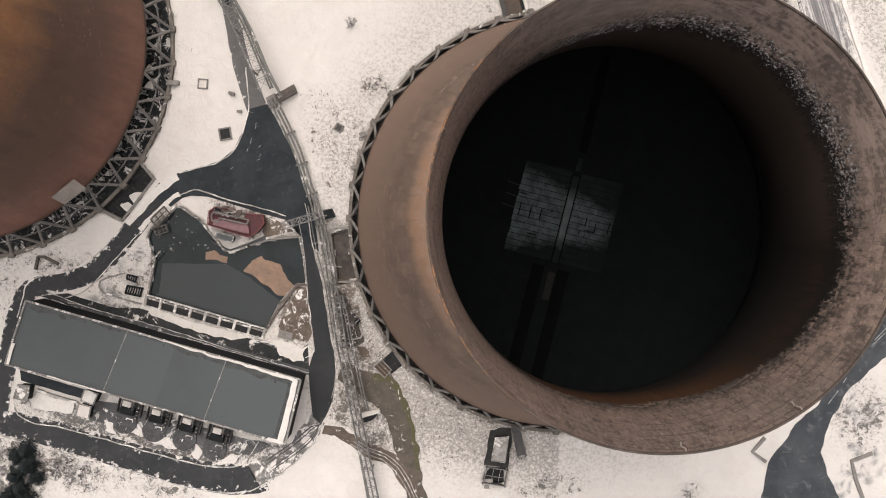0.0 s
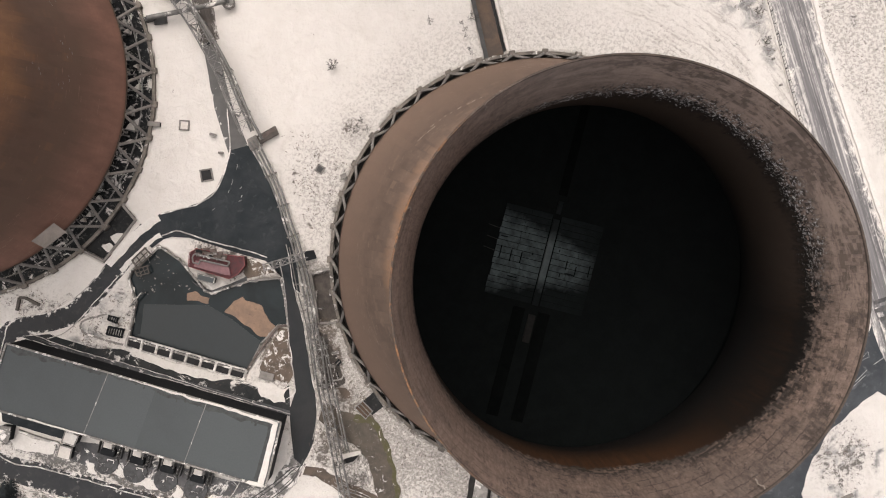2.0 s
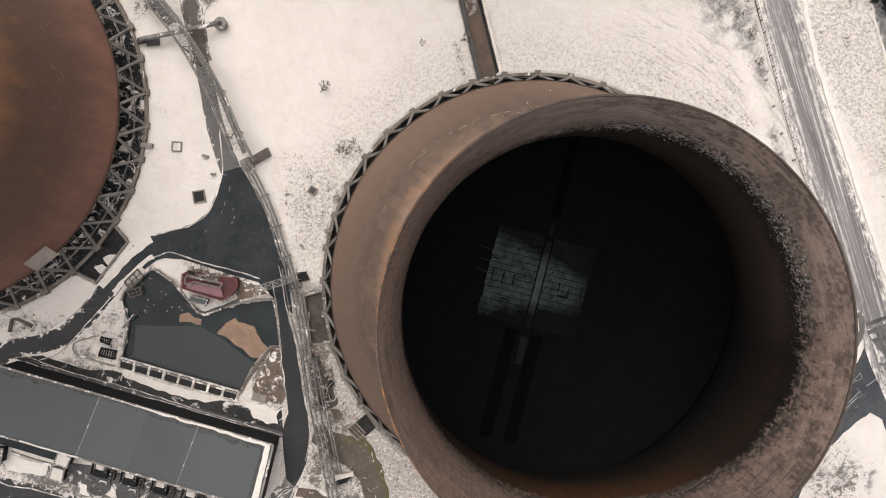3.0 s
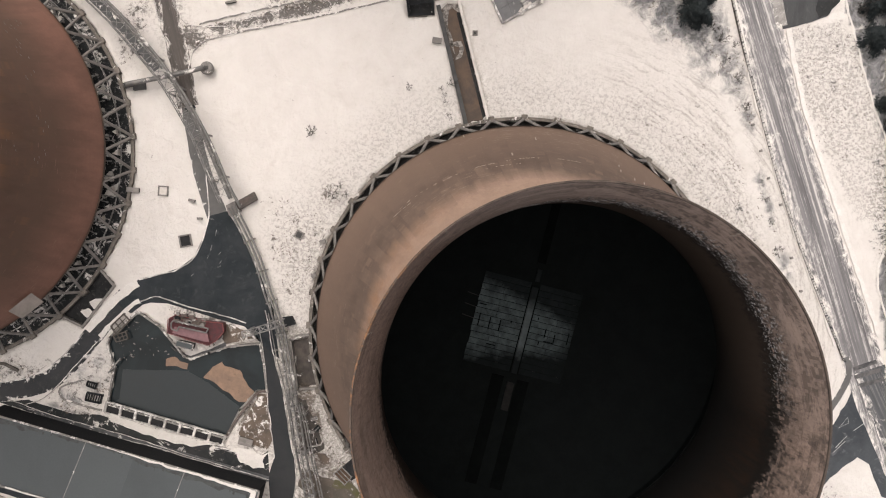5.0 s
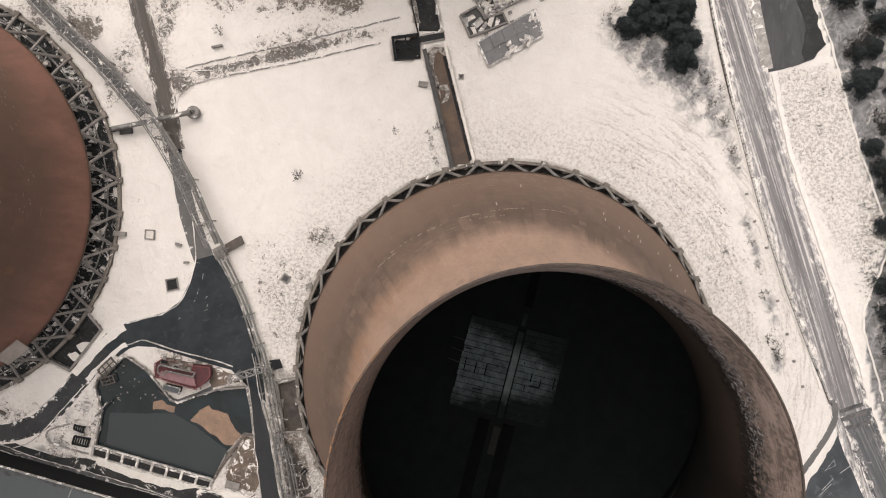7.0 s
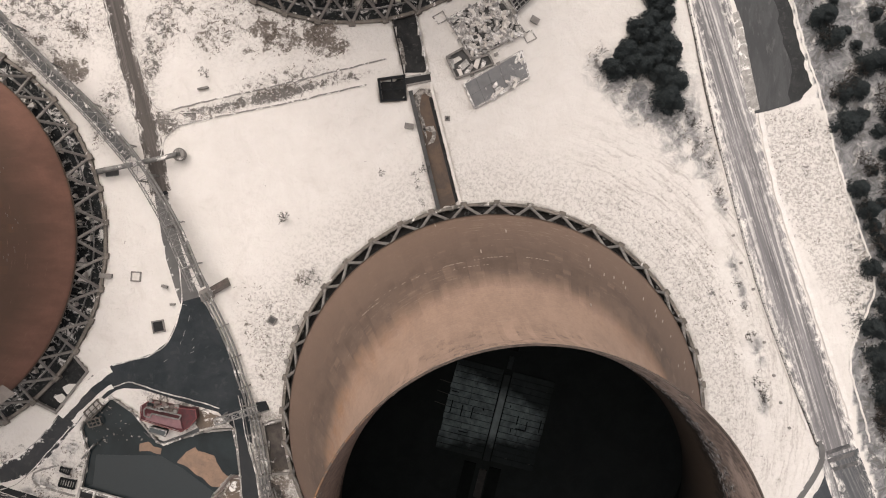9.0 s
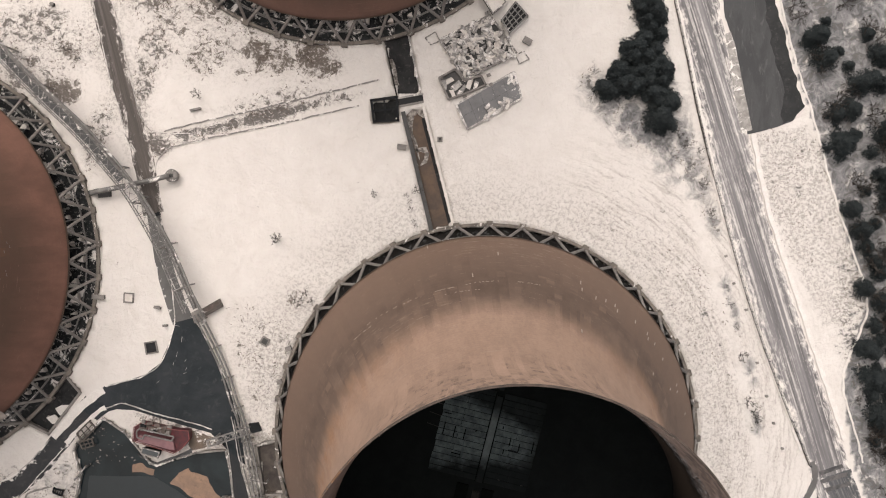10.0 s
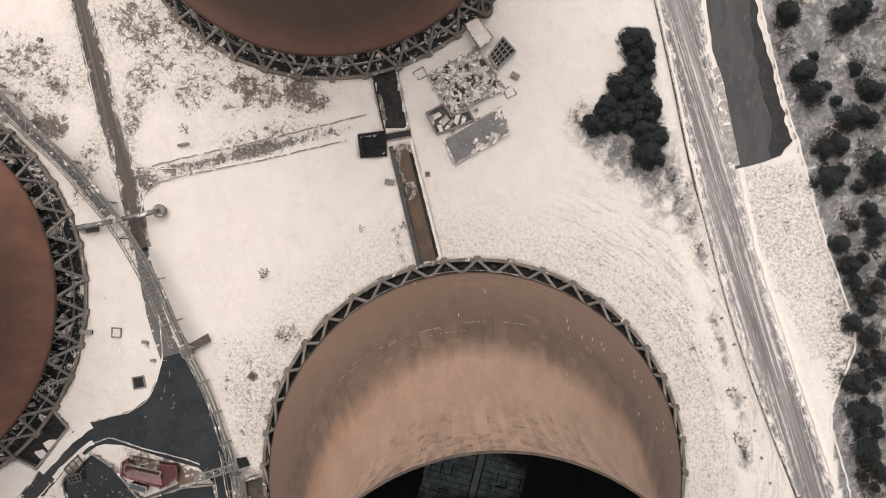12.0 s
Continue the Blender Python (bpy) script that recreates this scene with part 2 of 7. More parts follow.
    def seam(count, width, at):
        """Narrow lines between panels: 1 on the line."""
        part_ = math_of(n, l, "FRACT", math_of(n, l, "MULTIPLY", at, count), 0.0)
        return ramp_of(n, l, math_of(n, l, "ABSOLUTE", math_of(n, l, "SUBTRACT", part_, 0.5), 0.0), 0.5 - width, 0.5 - width * 0.3)

    tan = mix_of(n, l, ramp_of(n, l, panels(1.7, 3.1), 0.0, 1.0, 0.0, 0.35), tan, (0.31, 0.225, 0.185))
    tan = mix_of(n, l, ramp_of(n, l, panels(0.85, 1.55), 0.6, 1.0, 0.0, 0.3), tan, (0.12, 0.09, 0.075))
    blotch = noise_of(n, l, coords(n, l, (0.75, 0.75, 0.2), True), 1.0, 8, 0.78, 0.2)
    tan = mix_of(n, l, ramp_of(n, l, blotch, 0.56, 0.6, 0.0, 0.8), tan, (0.06, 0.05, 0.045))
    lifts = noise_of(n, l, coords(n, l, (0.22, 0.22, 0.85), True), 1.0, 7, 0.75, 0.1)
    tan = mix_of(n, l, ramp_of(n, l, lifts, 0.57, 0.62, 0.0, 0.45), tan, (0.075, 0.06, 0.052))
    drips = noise_of(n, l, coords(n, l, (1.5, 1.5, 0.05), True), 1.0, 6, 0.75)
    tan = mix_of(n, l, ramp_of(n, l, drips, 0.57, 0.63, 0.0, 0.28), tan, (0.11, 0.08, 0.066))
    broken = ramp_of(n, l, noise_of(n, l, coords(n, l, (0.3, 0.3, 0.1), True), 1.0, 6, 0.75), 0.45, 0.56)
    ragged_z = math_of(n, l, "ADD", z, math_of(n, l, "MULTIPLY", math_of(n, l, "ADD", drips, broad), 2.2))
    tan = mix_of(n, l, math_of(n, l, "MULTIPLY", math_of(n, l, "MULTIPLY", seam(0.323, 0.08, ragged_z), broken), 0.85), tan, (0.05, 0.042, 0.038))
    tan = mix_of(n, l, math_of(n, l, "MULTIPLY", math_of(n, l, "MULTIPLY", seam(15.9, 0.05, math_of(n, l, "ADD", around, math_of(n, l, "MULTIPLY", lifts, 0.05))), broken), 0.7), tan, (0.055, 0.045, 0.04))
    grit = noise_of(n, l, coords(n, l, (2.2, 2.2, 0.42), True), 1.0, 5, 0.75)
    tan = mix_of(n, l, ramp_of(n, l, grit, 0.38, 0.6, 0.6, 0.0), tan, (0.07, 0.058, 0.05))
    pale = noise_of(n, l, coords(n, l, (0.6, 0.6, 0.3), True), 1.0, 8, 0.8, 0.3)
    tan = mix_of(n, l, ramp_of(n, l, pale, 0.6, 0.66, 0.0, 0.5), tan, (0.40, 0.33, 0.29))
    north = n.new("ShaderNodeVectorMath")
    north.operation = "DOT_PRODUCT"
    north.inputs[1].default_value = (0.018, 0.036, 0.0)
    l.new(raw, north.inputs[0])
    north_lit = ramp_of(n, l, north.outputs["Value"], 0.3, 0.75)
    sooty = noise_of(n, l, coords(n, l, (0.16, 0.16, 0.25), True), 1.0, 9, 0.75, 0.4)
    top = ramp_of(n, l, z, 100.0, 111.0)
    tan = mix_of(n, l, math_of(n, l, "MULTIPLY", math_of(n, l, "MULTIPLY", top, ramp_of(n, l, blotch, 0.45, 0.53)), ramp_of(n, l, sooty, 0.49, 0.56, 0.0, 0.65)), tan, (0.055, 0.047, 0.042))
    # north side painted paler: brightness put into the concrete's colour
    tan = mix_of(n, l, math_of(n, l, "MULTIPLY", north_lit, 0.62), tan, mix_of(n, l, ramp_of(n, l, sooty, 0.4, 0.6), (0.60, 0.47, 0.405), (0.36, 0.29, 0.255)))
    # west side painted paler as well, as if better lit
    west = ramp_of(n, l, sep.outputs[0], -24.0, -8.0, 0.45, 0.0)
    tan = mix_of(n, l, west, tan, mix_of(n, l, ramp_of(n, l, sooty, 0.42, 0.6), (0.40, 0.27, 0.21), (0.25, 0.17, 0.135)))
    # east painted brighter and south dimmer, as daylight falls inside
    east_lit = math_of(n, l, "MULTIPLY", ramp_of(n, l, toward.outputs["Value"], 0.3, 0.8), ramp_of(n, l, blotch, 0.4, 0.58, 0.4, 0.1))
    tan = mix_of(n, l, east_lit, tan, (0.50, 0.37, 0.305))
    south_dim = math_of(n, l, "MULTIPLY", ramp_of(n, l, sep.outputs[1], -24.0, -10.0, 1.0, 0.0), ramp_of(n, l, pale, 0.4, 0.6, 0.4, 0.15))
    tan = mix_of(n, l, south_dim, tan, (0.13, 0.092, 0.077))
    belt = math_of(n, l, "MULTIPLY", ramp_of(n, l, z, 101.0, 107.0), ramp_of(n, l, toward.outputs["Value"], 0.1, 0.6))
    belt = math_of(n, l, "MULTIPLY", belt, math_of(n, l, "MULTIPLY", ramp_of(n, l, panels(0.45, 1.0), 0.25, 0.6, 0.25, 1.0), ramp_of(n, l, sooty, 0.45, 0.52, 0.0, 0.55)))
    tan = mix_of(n, l, belt, tan, (0.07, 0.06, 0.054))
    near = math_of(n, l, "MULTIPLY", ramp_of(n, l, level, 80.5, 83.5), ramp_of(n, l, level, 84.5, 91.0, 1.0, 0.0))
    tan = mix_of(n, l, math_of(n, l, "MULTIPLY", ramp_of(n, l, near, 0.1, 1.0), math_of(n, l, "MULTIPLY", ramp_of(n, l, sooty, 0.40, 0.5), 0.88)), tan, (0.06, 0.056, 0.053))
    crumbs = math_of(n, l, "MULTIPLY", ramp_of(n, l, near, 0.05, 0.6), ramp_of(n, l, panels(0.4, 0.9), 0.55, 0.65, 0.0, 0.8))
    tan = mix_of(n, l, crumbs, tan, (0.045, 0.038, 0.034))
    frost = noise_of(n, l, coords(n, l, (2.6, 2.6, 1.3), True), 1.0, 5, 0.8, 0.3)
    frost = math_of(n, l, "MULTIPLY", ramp_of(n, l, frost, 0.545, 0.575), math_of(n, l, "MULTIPLY", ramp_of(n, l, near, 0.2, 0.7), ramp_of(n, l, north.outputs["Value"], 0.4, 0.8)))
    soot_shade = mix_of(n, l, ramp_of(n, l, drips, 0.45, 0.7), (0.021, 0.0155, 0.0125), (0.04, 0.0215, 0.013))
    # black zone lifted on the north side, again as painted brightness
    soot_shade = mix_of(n, l, north_lit, soot_shade, (0.085, 0.064, 0.052))
    # colour falls to black down the wall: shade of the depth, painted
    soot_shade = mix_of(n, l, ramp_of(n, l, level, 56.0, 79.0, 0.0, 1.0), (0.013, 0.0125, 0.0125), soot_shade)
    soot_shade = mix_of(n, l, math_of(n, l, "MULTIPLY", north_lit, ramp_of(n, l, level, 40.0, 60.0, 0.0, 0.75)), soot_shade, (0.056, 0.042, 0.033))
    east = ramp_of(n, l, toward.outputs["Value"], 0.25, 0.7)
    soot_shade = mix_of(n, l, math_of(n, l, "MULTIPLY", ramp_of(n, l, level, 77.5, 81.5, 0.0, 0.85), east), soot_shade, (0.013, 0.012, 0.011))
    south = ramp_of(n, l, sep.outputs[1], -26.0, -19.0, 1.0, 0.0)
    soot_shade = mix_of(n, l, math_of(n, l, "MULTIPLY", south, ramp_of(n, l, level, 68.0, 80.0, 0.0, 0.8)), soot_shade, mix_of(n, l, ramp_of(n, l, drips, 0.4, 0.62), (0.105, 0.048, 0.021), (0.06, 0.032, 0.018)))
    lined = mix_of(n, l, up, soot_shade, tan)
    l.new(mix_of(n, l, frost, lined, (0.80, 0.80, 0.80)), bsdf.inputs["Base Color"])
    bsdf.inputs["Roughness"].default_value = 0.9
    bsdf.inputs["Specular IOR Level"].default_value = 0.1
    bump_of(n, l, bsdf, blotch, 0.6, 0.25)
    return m


def rusty_rim(name):
    """Dark weathered lip with a rust run on its western arc."""
    m, n, l, bsdf = nodes_of(name)
    raw = coords(n, l, (1, 1, 1), True)
    sep = n.new("ShaderNodeSeparateXYZ")
    l.new(raw, sep.inputs[0])
    grain = noise_of(n, l, raw, 0.5, 7, 0.7)
    col = mix_of(n, l, ramp_of(n, l, grain, 0.4, 0.6), (0.085, 0.062, 0.05), (0.045, 0.034, 0.028))
    side = math_of(n, l, "MULTIPLY", ramp_of(n, l, sep.outputs[0], -26.0, -15.0, 0.8, 0.0), ramp_of(n, l, grain, 0.48, 0.58, 0.0, 0.9))
    l.new(mix_of(n, l, side, col, (0.29, 0.14, 0.065)), bsdf.inputs["Base Color"])
    bsdf.inputs["Roughness"].default_value = 0.9
    return m


def snowfield(name):
    """Snow through which dead grass shows; the attribute 'bare' says how thin it lies, 'tint' the earth under it."""
    m, n, l, bsdf = nodes_of(name)
    vec = coords(n, l)
    at = n.new("ShaderNodeAttribute")
    at.attribute_name = "bare"
    tint = n.new("ShaderNodeAttribute")
    tint.attribute_name = "tint"
    fine = noise_of(n, l, vec, 0.5, 7, 0.66, 1.0)
    mid = noise_of(n, l, vec, 0.2, 6, 0.65, 0.6)
    speck = noise_of(n, l, vec, 2.6, 3, 0.6, 0.3)
    v = math_of(n, l, "ADD", math_of(n, l, "MULTIPLY", fine, 0.58), math_of(n, l, "MULTIPLY", mid, 0.32))
    v = math_of(n, l, "ADD", v, math_of(n, l, "MULTIPLY", speck, 0.12))
    v = math_of(n, l, "ADD", v, math_of(n, l, "MULTIPLY", at.outputs["Fac"], 0.25))
    rut = n.new("ShaderNodeAttribute")
    rut.attribute_name = "furrow"
    far = n.new("ShaderNodeVectorMath")
    far.operation = "LENGTH"
    l.new(coords(n, l, (1, 1, 0)), far.inputs[0])
    bend = math_of(n, l, "ADD", far.outputs["Value"], math_of(n, l, "MULTIPLY", mid, 2.5))
    place = n.new("ShaderNodeSeparateXYZ")
    l.new(coords(n, l), place.inputs[0])
    arc = n.new("ShaderNodeCombineXYZ")
    l.new(math_of(n, l, "MULTIPLY", bend, 1.5), arc.inputs[0])
    l.new(math_of(n, l, "MULTIPLY", math_of(n, l, "ARCTAN2", place.outputs[1], place.outputs[0]), 7.0), arc.inputs[1])
    rows = ramp_of(n, l, noise_of(n, l, arc.outputs[0], 1.0, 4, 0.65, 0.1), 0.5, 0.62)
    rows = math_of(n, l, "MULTIPLY", rows, math_of(n, l, "MINIMUM", rut.outputs["Fac"], 1.0))
    v = math_of(n, l, "ADD", v, math_of(n, l, "MULTIPLY", rows, 0.04))
    flecks = ramp_of(n, l, noise_of(n, l, vec, 1.9, 4, 0.6, 0.4), 0.56, 0.62, 0.0, 0.8)
    thin = math_of(n, l, "MULTIPLY", ramp_of(n, l, v, 0.635, 0.69), math_of(n, l, "SUBTRACT", 1.0, flecks))
    white = mix_of(n, l, ramp_of(n, l, mid, 0.35, 0.65), (0.648, 0.618, 0.588), (0.608, 0.576, 0.545))
    smudge = ramp_of(n, l, noise_of(n, l, vec, 0.16, 9, 0.7, 1.0), 0.55, 0.68, 0.0, 0.4)
    white = mix_of(n, l, smudge, white, (0.52, 0.485, 0.45))
    trod = n.new("ShaderNodeAttribute")
    trod.attribute_name = "trodden"
    # grey between lumps: dirty snow plus relief shade put into the colour
    crust_shade = math_of(n, l, "ADD", noise_of(n, l, vec, 1.6, 5, 0.68, 0.6), math_of(n, l, "MULTIPLY", math_of(n, l, "ADD", trod.outputs["Fac"], at.outputs["Fac"]), 0.06))
    crust_shade = ramp_of(n, l, crust_shade, 0.51, 0.61)
    worn = math_of(n, l, "ADD", math_of(n, l, "MULTIPLY", at.outputs["Fac"], 0.9), math_of(n, l, "MULTIPLY", rut.outputs["Fac"], 0.16))
    worn = math_of(n, l, "ADD", worn, math_of(n, l, "MULTIPLY", trod.outputs["Fac"], 0.62))
    worn = math_of(n, l, "MINIMUM", math_of(n, l, "ADD", worn, 0.015), 0.8)
    worn = math_of(n, l, "MAXIMUM", math_of(n, l, "ADD", worn, math_of(n, l, "MULTIPLY", rows, 0.3)), 0.0)
    white = mix_of(n, l, math_of(n, l, "MULTIPLY", math_of(n, l, "ADD", trod.outputs["Fac"], math_of(n, l, "MULTIPLY", rut.outputs["Fac"], 0.5)), 0.1), white, (0.50, 0.467, 0.43))
    white = mix_of(n, l, math_of(n, l, "MULTIPLY", rows, 0.55), white, (0.36, 0.33, 0.30))
    white = mix_of(n, l, math_of(n, l, "MULTIPLY", crust_shade, worn), white, mix_of(n, l, ramp_of(n, l, speck, 0.4, 0.62), (0.37, 0.342, 0.315), (0.15, 0.137, 0.126)))
    scrub = n.new("ShaderNodeAttribute")
    scrub.attribute_name = "scrub"
    ragged = math_of(n, l, "ADD", noise_of(n, l, vec, 0.3, 7, 0.7, 0.6), math_of(n, l, "MULTIPLY", scrub.outputs["Fac"], 0.16))
    brush = math_of(n, l, "MULTIPLY", math_of(n, l, "POWER", scrub.outputs["Fac"], 0.5), ramp_of(n, l, ragged, 0.5, 0.66))
    white = mix_of(n, l, brush, white, mix_of(n, l, ramp_of(n, l, fine, 0.35, 0.62), (0.285, 0.28, 0.283), (0.075, 0.078, 0.082)))
    earth = mix_of(n, l, speck, (0.20, 0.162, 0.135), (0.095, 0.082, 0.072))
    grey = mix_of(n, l, speck, (0.18, 0.173, 0.168), (0.08, 0.078, 0.077))
    earth = mix_of(n, l, tint.outputs["Fac"], earth, grey)
    l.new(mix_of(n, l, thin, white, earth), bsdf.inputs["Base Color"])
    bsdf.inputs["Roughness"].default_value = 0.8
    lump = math_of(n, l, "ADD", fine, math_of(n, l, "MULTIPLY", noise_of(n, l, vec, 0.55, 5, 0.6, 0.6), 1.2))
    lump = math_of(n, l, "SUBTRACT", lump, math_of(n, l, "MULTIPLY", math_of(n, l, "MULTIPLY", crust_shade, worn), 0.6))
    bump_of(n, l, bsdf, lump, 0.4, 0.9)
    return m


def water(name, shallow, deep, scale=0.12, spec=0.5):
    m, n, l, bsdf = nodes_of(name)
    vec = coords(n, l)
    silt = ramp_of(n, l, noise_of(n, l, vec, scale, 6, 0.6, 0.6), 0.35, 0.7)
    l.new(mix_of(n, l, silt, deep, shallow), bsdf.inputs["Base Color"])
    bsdf.inputs["Roughness"].default_value, bsdf.inputs["IOR"].default_value = 0.08, 1.33
    bsdf.inputs["Specular IOR Level"].default_value = spec
    bump_of(n, l, bsdf, noise_of(n, l, vec, 1.4, 3, 0.5), 0.06, 0.05)
    return m


def patch_lit(name, clean, dull):
    """Pale sheet or concrete in patchy tones, with a daylight patch painted on that fades to near-black."""
    m, n, l, bsdf = nodes_of(name)
    vec = coords(n, l, (1, 1, 1), True)
    sep = n.new("ShaderNodeSeparateXYZ")
    l.new(vec, sep.inputs[0])
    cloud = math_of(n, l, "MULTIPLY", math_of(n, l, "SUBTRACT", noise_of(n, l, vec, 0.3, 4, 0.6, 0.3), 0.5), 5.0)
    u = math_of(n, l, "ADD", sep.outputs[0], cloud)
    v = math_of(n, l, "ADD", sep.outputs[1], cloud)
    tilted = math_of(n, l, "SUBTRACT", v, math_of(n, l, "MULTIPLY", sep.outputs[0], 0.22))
    # bright patch and its fall-off put the pool of daylight into the colour
    lit_mask = math_of(n, l, "MULTIPLY", ramp_of(n, l, tilted, -6.3, -3.0, 0.05, 1.0), ramp_of(n, l, u, 6.5, 11.0, 1.0, 0.12))
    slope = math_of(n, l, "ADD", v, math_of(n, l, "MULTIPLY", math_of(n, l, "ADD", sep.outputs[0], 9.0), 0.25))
    lit_mask = math_of(n, l, "MULTIPLY", lit_mask, ramp_of(n, l, slope, 6.3, 9.0, 1.0, 0.1))
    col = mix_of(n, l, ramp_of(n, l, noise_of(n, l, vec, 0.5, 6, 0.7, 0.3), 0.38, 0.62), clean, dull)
    l.new(mix_of(n, l, lit_mask, (0.012, 0.015, 0.016), col), bsdf.inputs["Base Color"])
    bsdf.inputs["Roughness"].default_value, bsdf.inputs["Specular IOR Level"].default_value = 0.85, 0.1
    return m


M_SNOW = snowfield("snow_on_grass")
M_SHELL = tower_concrete("sooted_concrete", (0.18, 0.118, 0.087), (0.125, 0.083, 0.061), (0.372, 0.25, 0.186), (14, 33), (42, 53), (0.15, 0.103, 0.078), 0.3, (0.40, 0.32, 0.26), 3.0)
M_SHELL_RED = tower_concrete("red_concrete", (0.235, 0.118, 0.086), (0.108, 0.066, 0.046), (0.37, 0.165, 0.06), (15, 25), (38, 54), (0.11, 0.06, 0.044), 0.5, (0.30, 0.19, 0.14), blocky=0.7)
M_SHELL_NORTH = tower_concrete("dull_red_concrete", (0.18, 0.098, 0.074), (0.085, 0.060, 0.047), (0.30, 0.145, 0.065), (12, 22), (46, 60), (0.12, 0.07, 0.052), 0.35, (0.28, 0.17, 0.12), blocky=0.25)
M_LINING = tower_lining("soot_and_shade_lining")
M_LEG = surface("leg_concrete", (0.255, 0.236, 0.22), (0.165, 0.154, 0.145), 0.7)
M_BEAM = surface("rim_concrete", (0.15, 0.10, 0.07), (0.06, 0.045, 0.036), 0.35)
M_RIM = rusty_rim("rim_concrete_with_rust")
M_CONC = surface("grey_concrete", (0.27, 0.255, 0.24), (0.14, 0.133, 0.126), 0.5, snow=0.3)
M_KERB = surface("snowy_kerb", (0.44, 0.42, 0.40), (0.27, 0.258, 0.247), 0.5, snow=0.45, snow_scale=0.3)
M_ASPHALT = surface("wet_asphalt", (0.020, 0.025, 0.029), (0.031, 0.036, 0.041), 0.18, c=(0.042, 0.047, 0.051), fine=9, rough=0.75, bump=0.2, dist=0.02, fringe=0.21, spec=0.15)
M_ASPHALT_BLUE = surface("blue_grey_asphalt", (0.045, 0.051, 0.058), (0.07, 0.077, 0.085), 0.12, c=(0.12, 0.125, 0.13), fine=7, rough=0.75, bump=0.2, dist=0.02, fringe=0.26, spec=0.15)
M_SLUSHYARD = surface("slushy_yard", (0.072, 0.073, 0.077), (0.13, 0.128, 0.13), 0.25, fine=5, snow=0.24, snow_scale=0.3, fringe=0.3)
M_CARPARK = surface("worn_car_park", (0.062, 0.064, 0.066), (0.042, 0.044, 0.046), 0.2, c=(0.085, 0.085, 0.085), fine=4, rough=0.75, bump=0.2, stretch=(1.5, 0.4, 1), lo=0.44, hi=0.58)
M_BLACKTOP = surface("black_wet_tarmac", (0.024, 0.025, 0.026), (0.036, 0.037, 0.038), 0.25, c=(0.055, 0.055, 0.054), fine=6, rough=0.7, bump=0.2, spec=0.15)
M_APRONSLUSH = surface("wet_asphalt_with_slush", (0.020, 0.023, 0.025), (0.042, 0.043, 0.044), 0.2, fine=7, rough=0.75, bump=0.2, snow=0.1, snow_scale=0.22, fringe=0.3, spec=0.15)
M_ROAD = surface("smooth_wet_asphalt", (0.028, 0.030, 0.033), (0.036, 0.037, 0.039), 0.1, fine=8, rough=0.75, bump=0.2, dist=0.02, spec=0.15)
M_RUTS = surface("churned_slush", (0.22, 0.21, 0.202), (0.11, 0.106, 0.103), 0.5, fine=3, snow=0.4, snow_scale=0.4, fringe=0.3)
M_LOOP = surface("brown_grey_asphalt", (0.033, 0.035, 0.038), (0.046, 0.047, 0.05), 0.16, c=(0.066, 0.066, 0.067), fine=8, rough=0.75, bump=0.2, dist=0.02, fringe=0.26, spec=0.15)
M_ASPHALT_OLD = surface("pale_asphalt", (0.13, 0.128, 0.125), (0.09, 0.088, 0.087), 0.2, fine=7, rough=0.75, bump=0.2, fringe=0.2)
M_SLUSH = rutted("slushy_asphalt", (0.115, 0.11, 0.114), (0.215, 0.208, 0.212), (0.60, 0.572, 0.55), -17)
M_WETROAD = rutted("wet_blue_grey_asphalt", (0.05, 0.053, 0.058), (0.085, 0.088, 0.093), (0.19, 0.185, 0.185), -24)
M_STRIP = surface("worn_rumble_strip", (0.055, 0.056, 0.06), (0.13, 0.125, 0.122), 0.5, fine=5)
M_MUDROAD = rutted("muddy_track", (0.05, 0.043, 0.039), (0.075, 0.064, 0.057), (0.12, 0.105, 0.095), -14)
M_POND = water("pond_water", (0.019, 0.027, 0.031), (0.008, 0.012, 0.014), 0.12, 0.25)
M_BLACKWATER = water("black_water", (0.008, 0.009, 0.010), (0.003, 0.004, 0.004), 0.12, 0.3)
M_FLUMEWATER = surface("black_flume_water", (0.011, 0.012, 0.013), (0.026, 0.026, 0.027), 0.3, c=(0.06, 0.058, 0.056), fine=2, rough=0.5, bump=0.1, spec=0.08, snow=0.0)
M_MURKY = surface("murky_water", (0.085, 0.072, 0.064), (0.035, 0.031, 0.029), 0.3, fine=3, rough=0.5, bump=0.1, spec=0.1)
M_SILT = surface("silt", (0.285, 0.185, 0.13), (0.20, 0.135, 0.098), 0.5, c=(0.16, 0.11, 0.082), fine=3, rough=0.7, fringe=0.26, fringe_tone=(0.06, 0.046, 0.037))
M_BROWNWATER = surface("brown_water", (0.10, 0.064, 0.043), (0.06, 0.042, 0.032), 0.3, fine=3, rough=0.4, bump=0.1, spec=0.15)
M_ROOF = surface("grey_roof_sheet", (0.067, 0.078, 0.082), (0.054, 0.063, 0.067), 0.05, fine=3, rough=0.6, bump=0.1)
M_ROOF_PALE = surface("grey_roof_sheet_renewed", (0.072, 0.083, 0.087), (0.064, 0.074, 0.078), 0.04, fine=3, rough=0.6, bump=0.1)
M_WETROOF = surface("damp_roof_sheet", (0.034, 0.037, 0.038), (0.062, 0.068, 0.07), 0.7, fine=3, rough=0.6, bump=0.1)
M_LYING = surface("lying_snow", (0.73, 0.70, 0.668), (0.66, 0.627, 0.594), 0.8, fine=3, bump=0.5, dist=0.2)
M_DARKWALL = surface("dark_cladding", (0.019, 0.021, 0.023), (0.011, 0.012, 0.014), 0.5, spec=0.15)
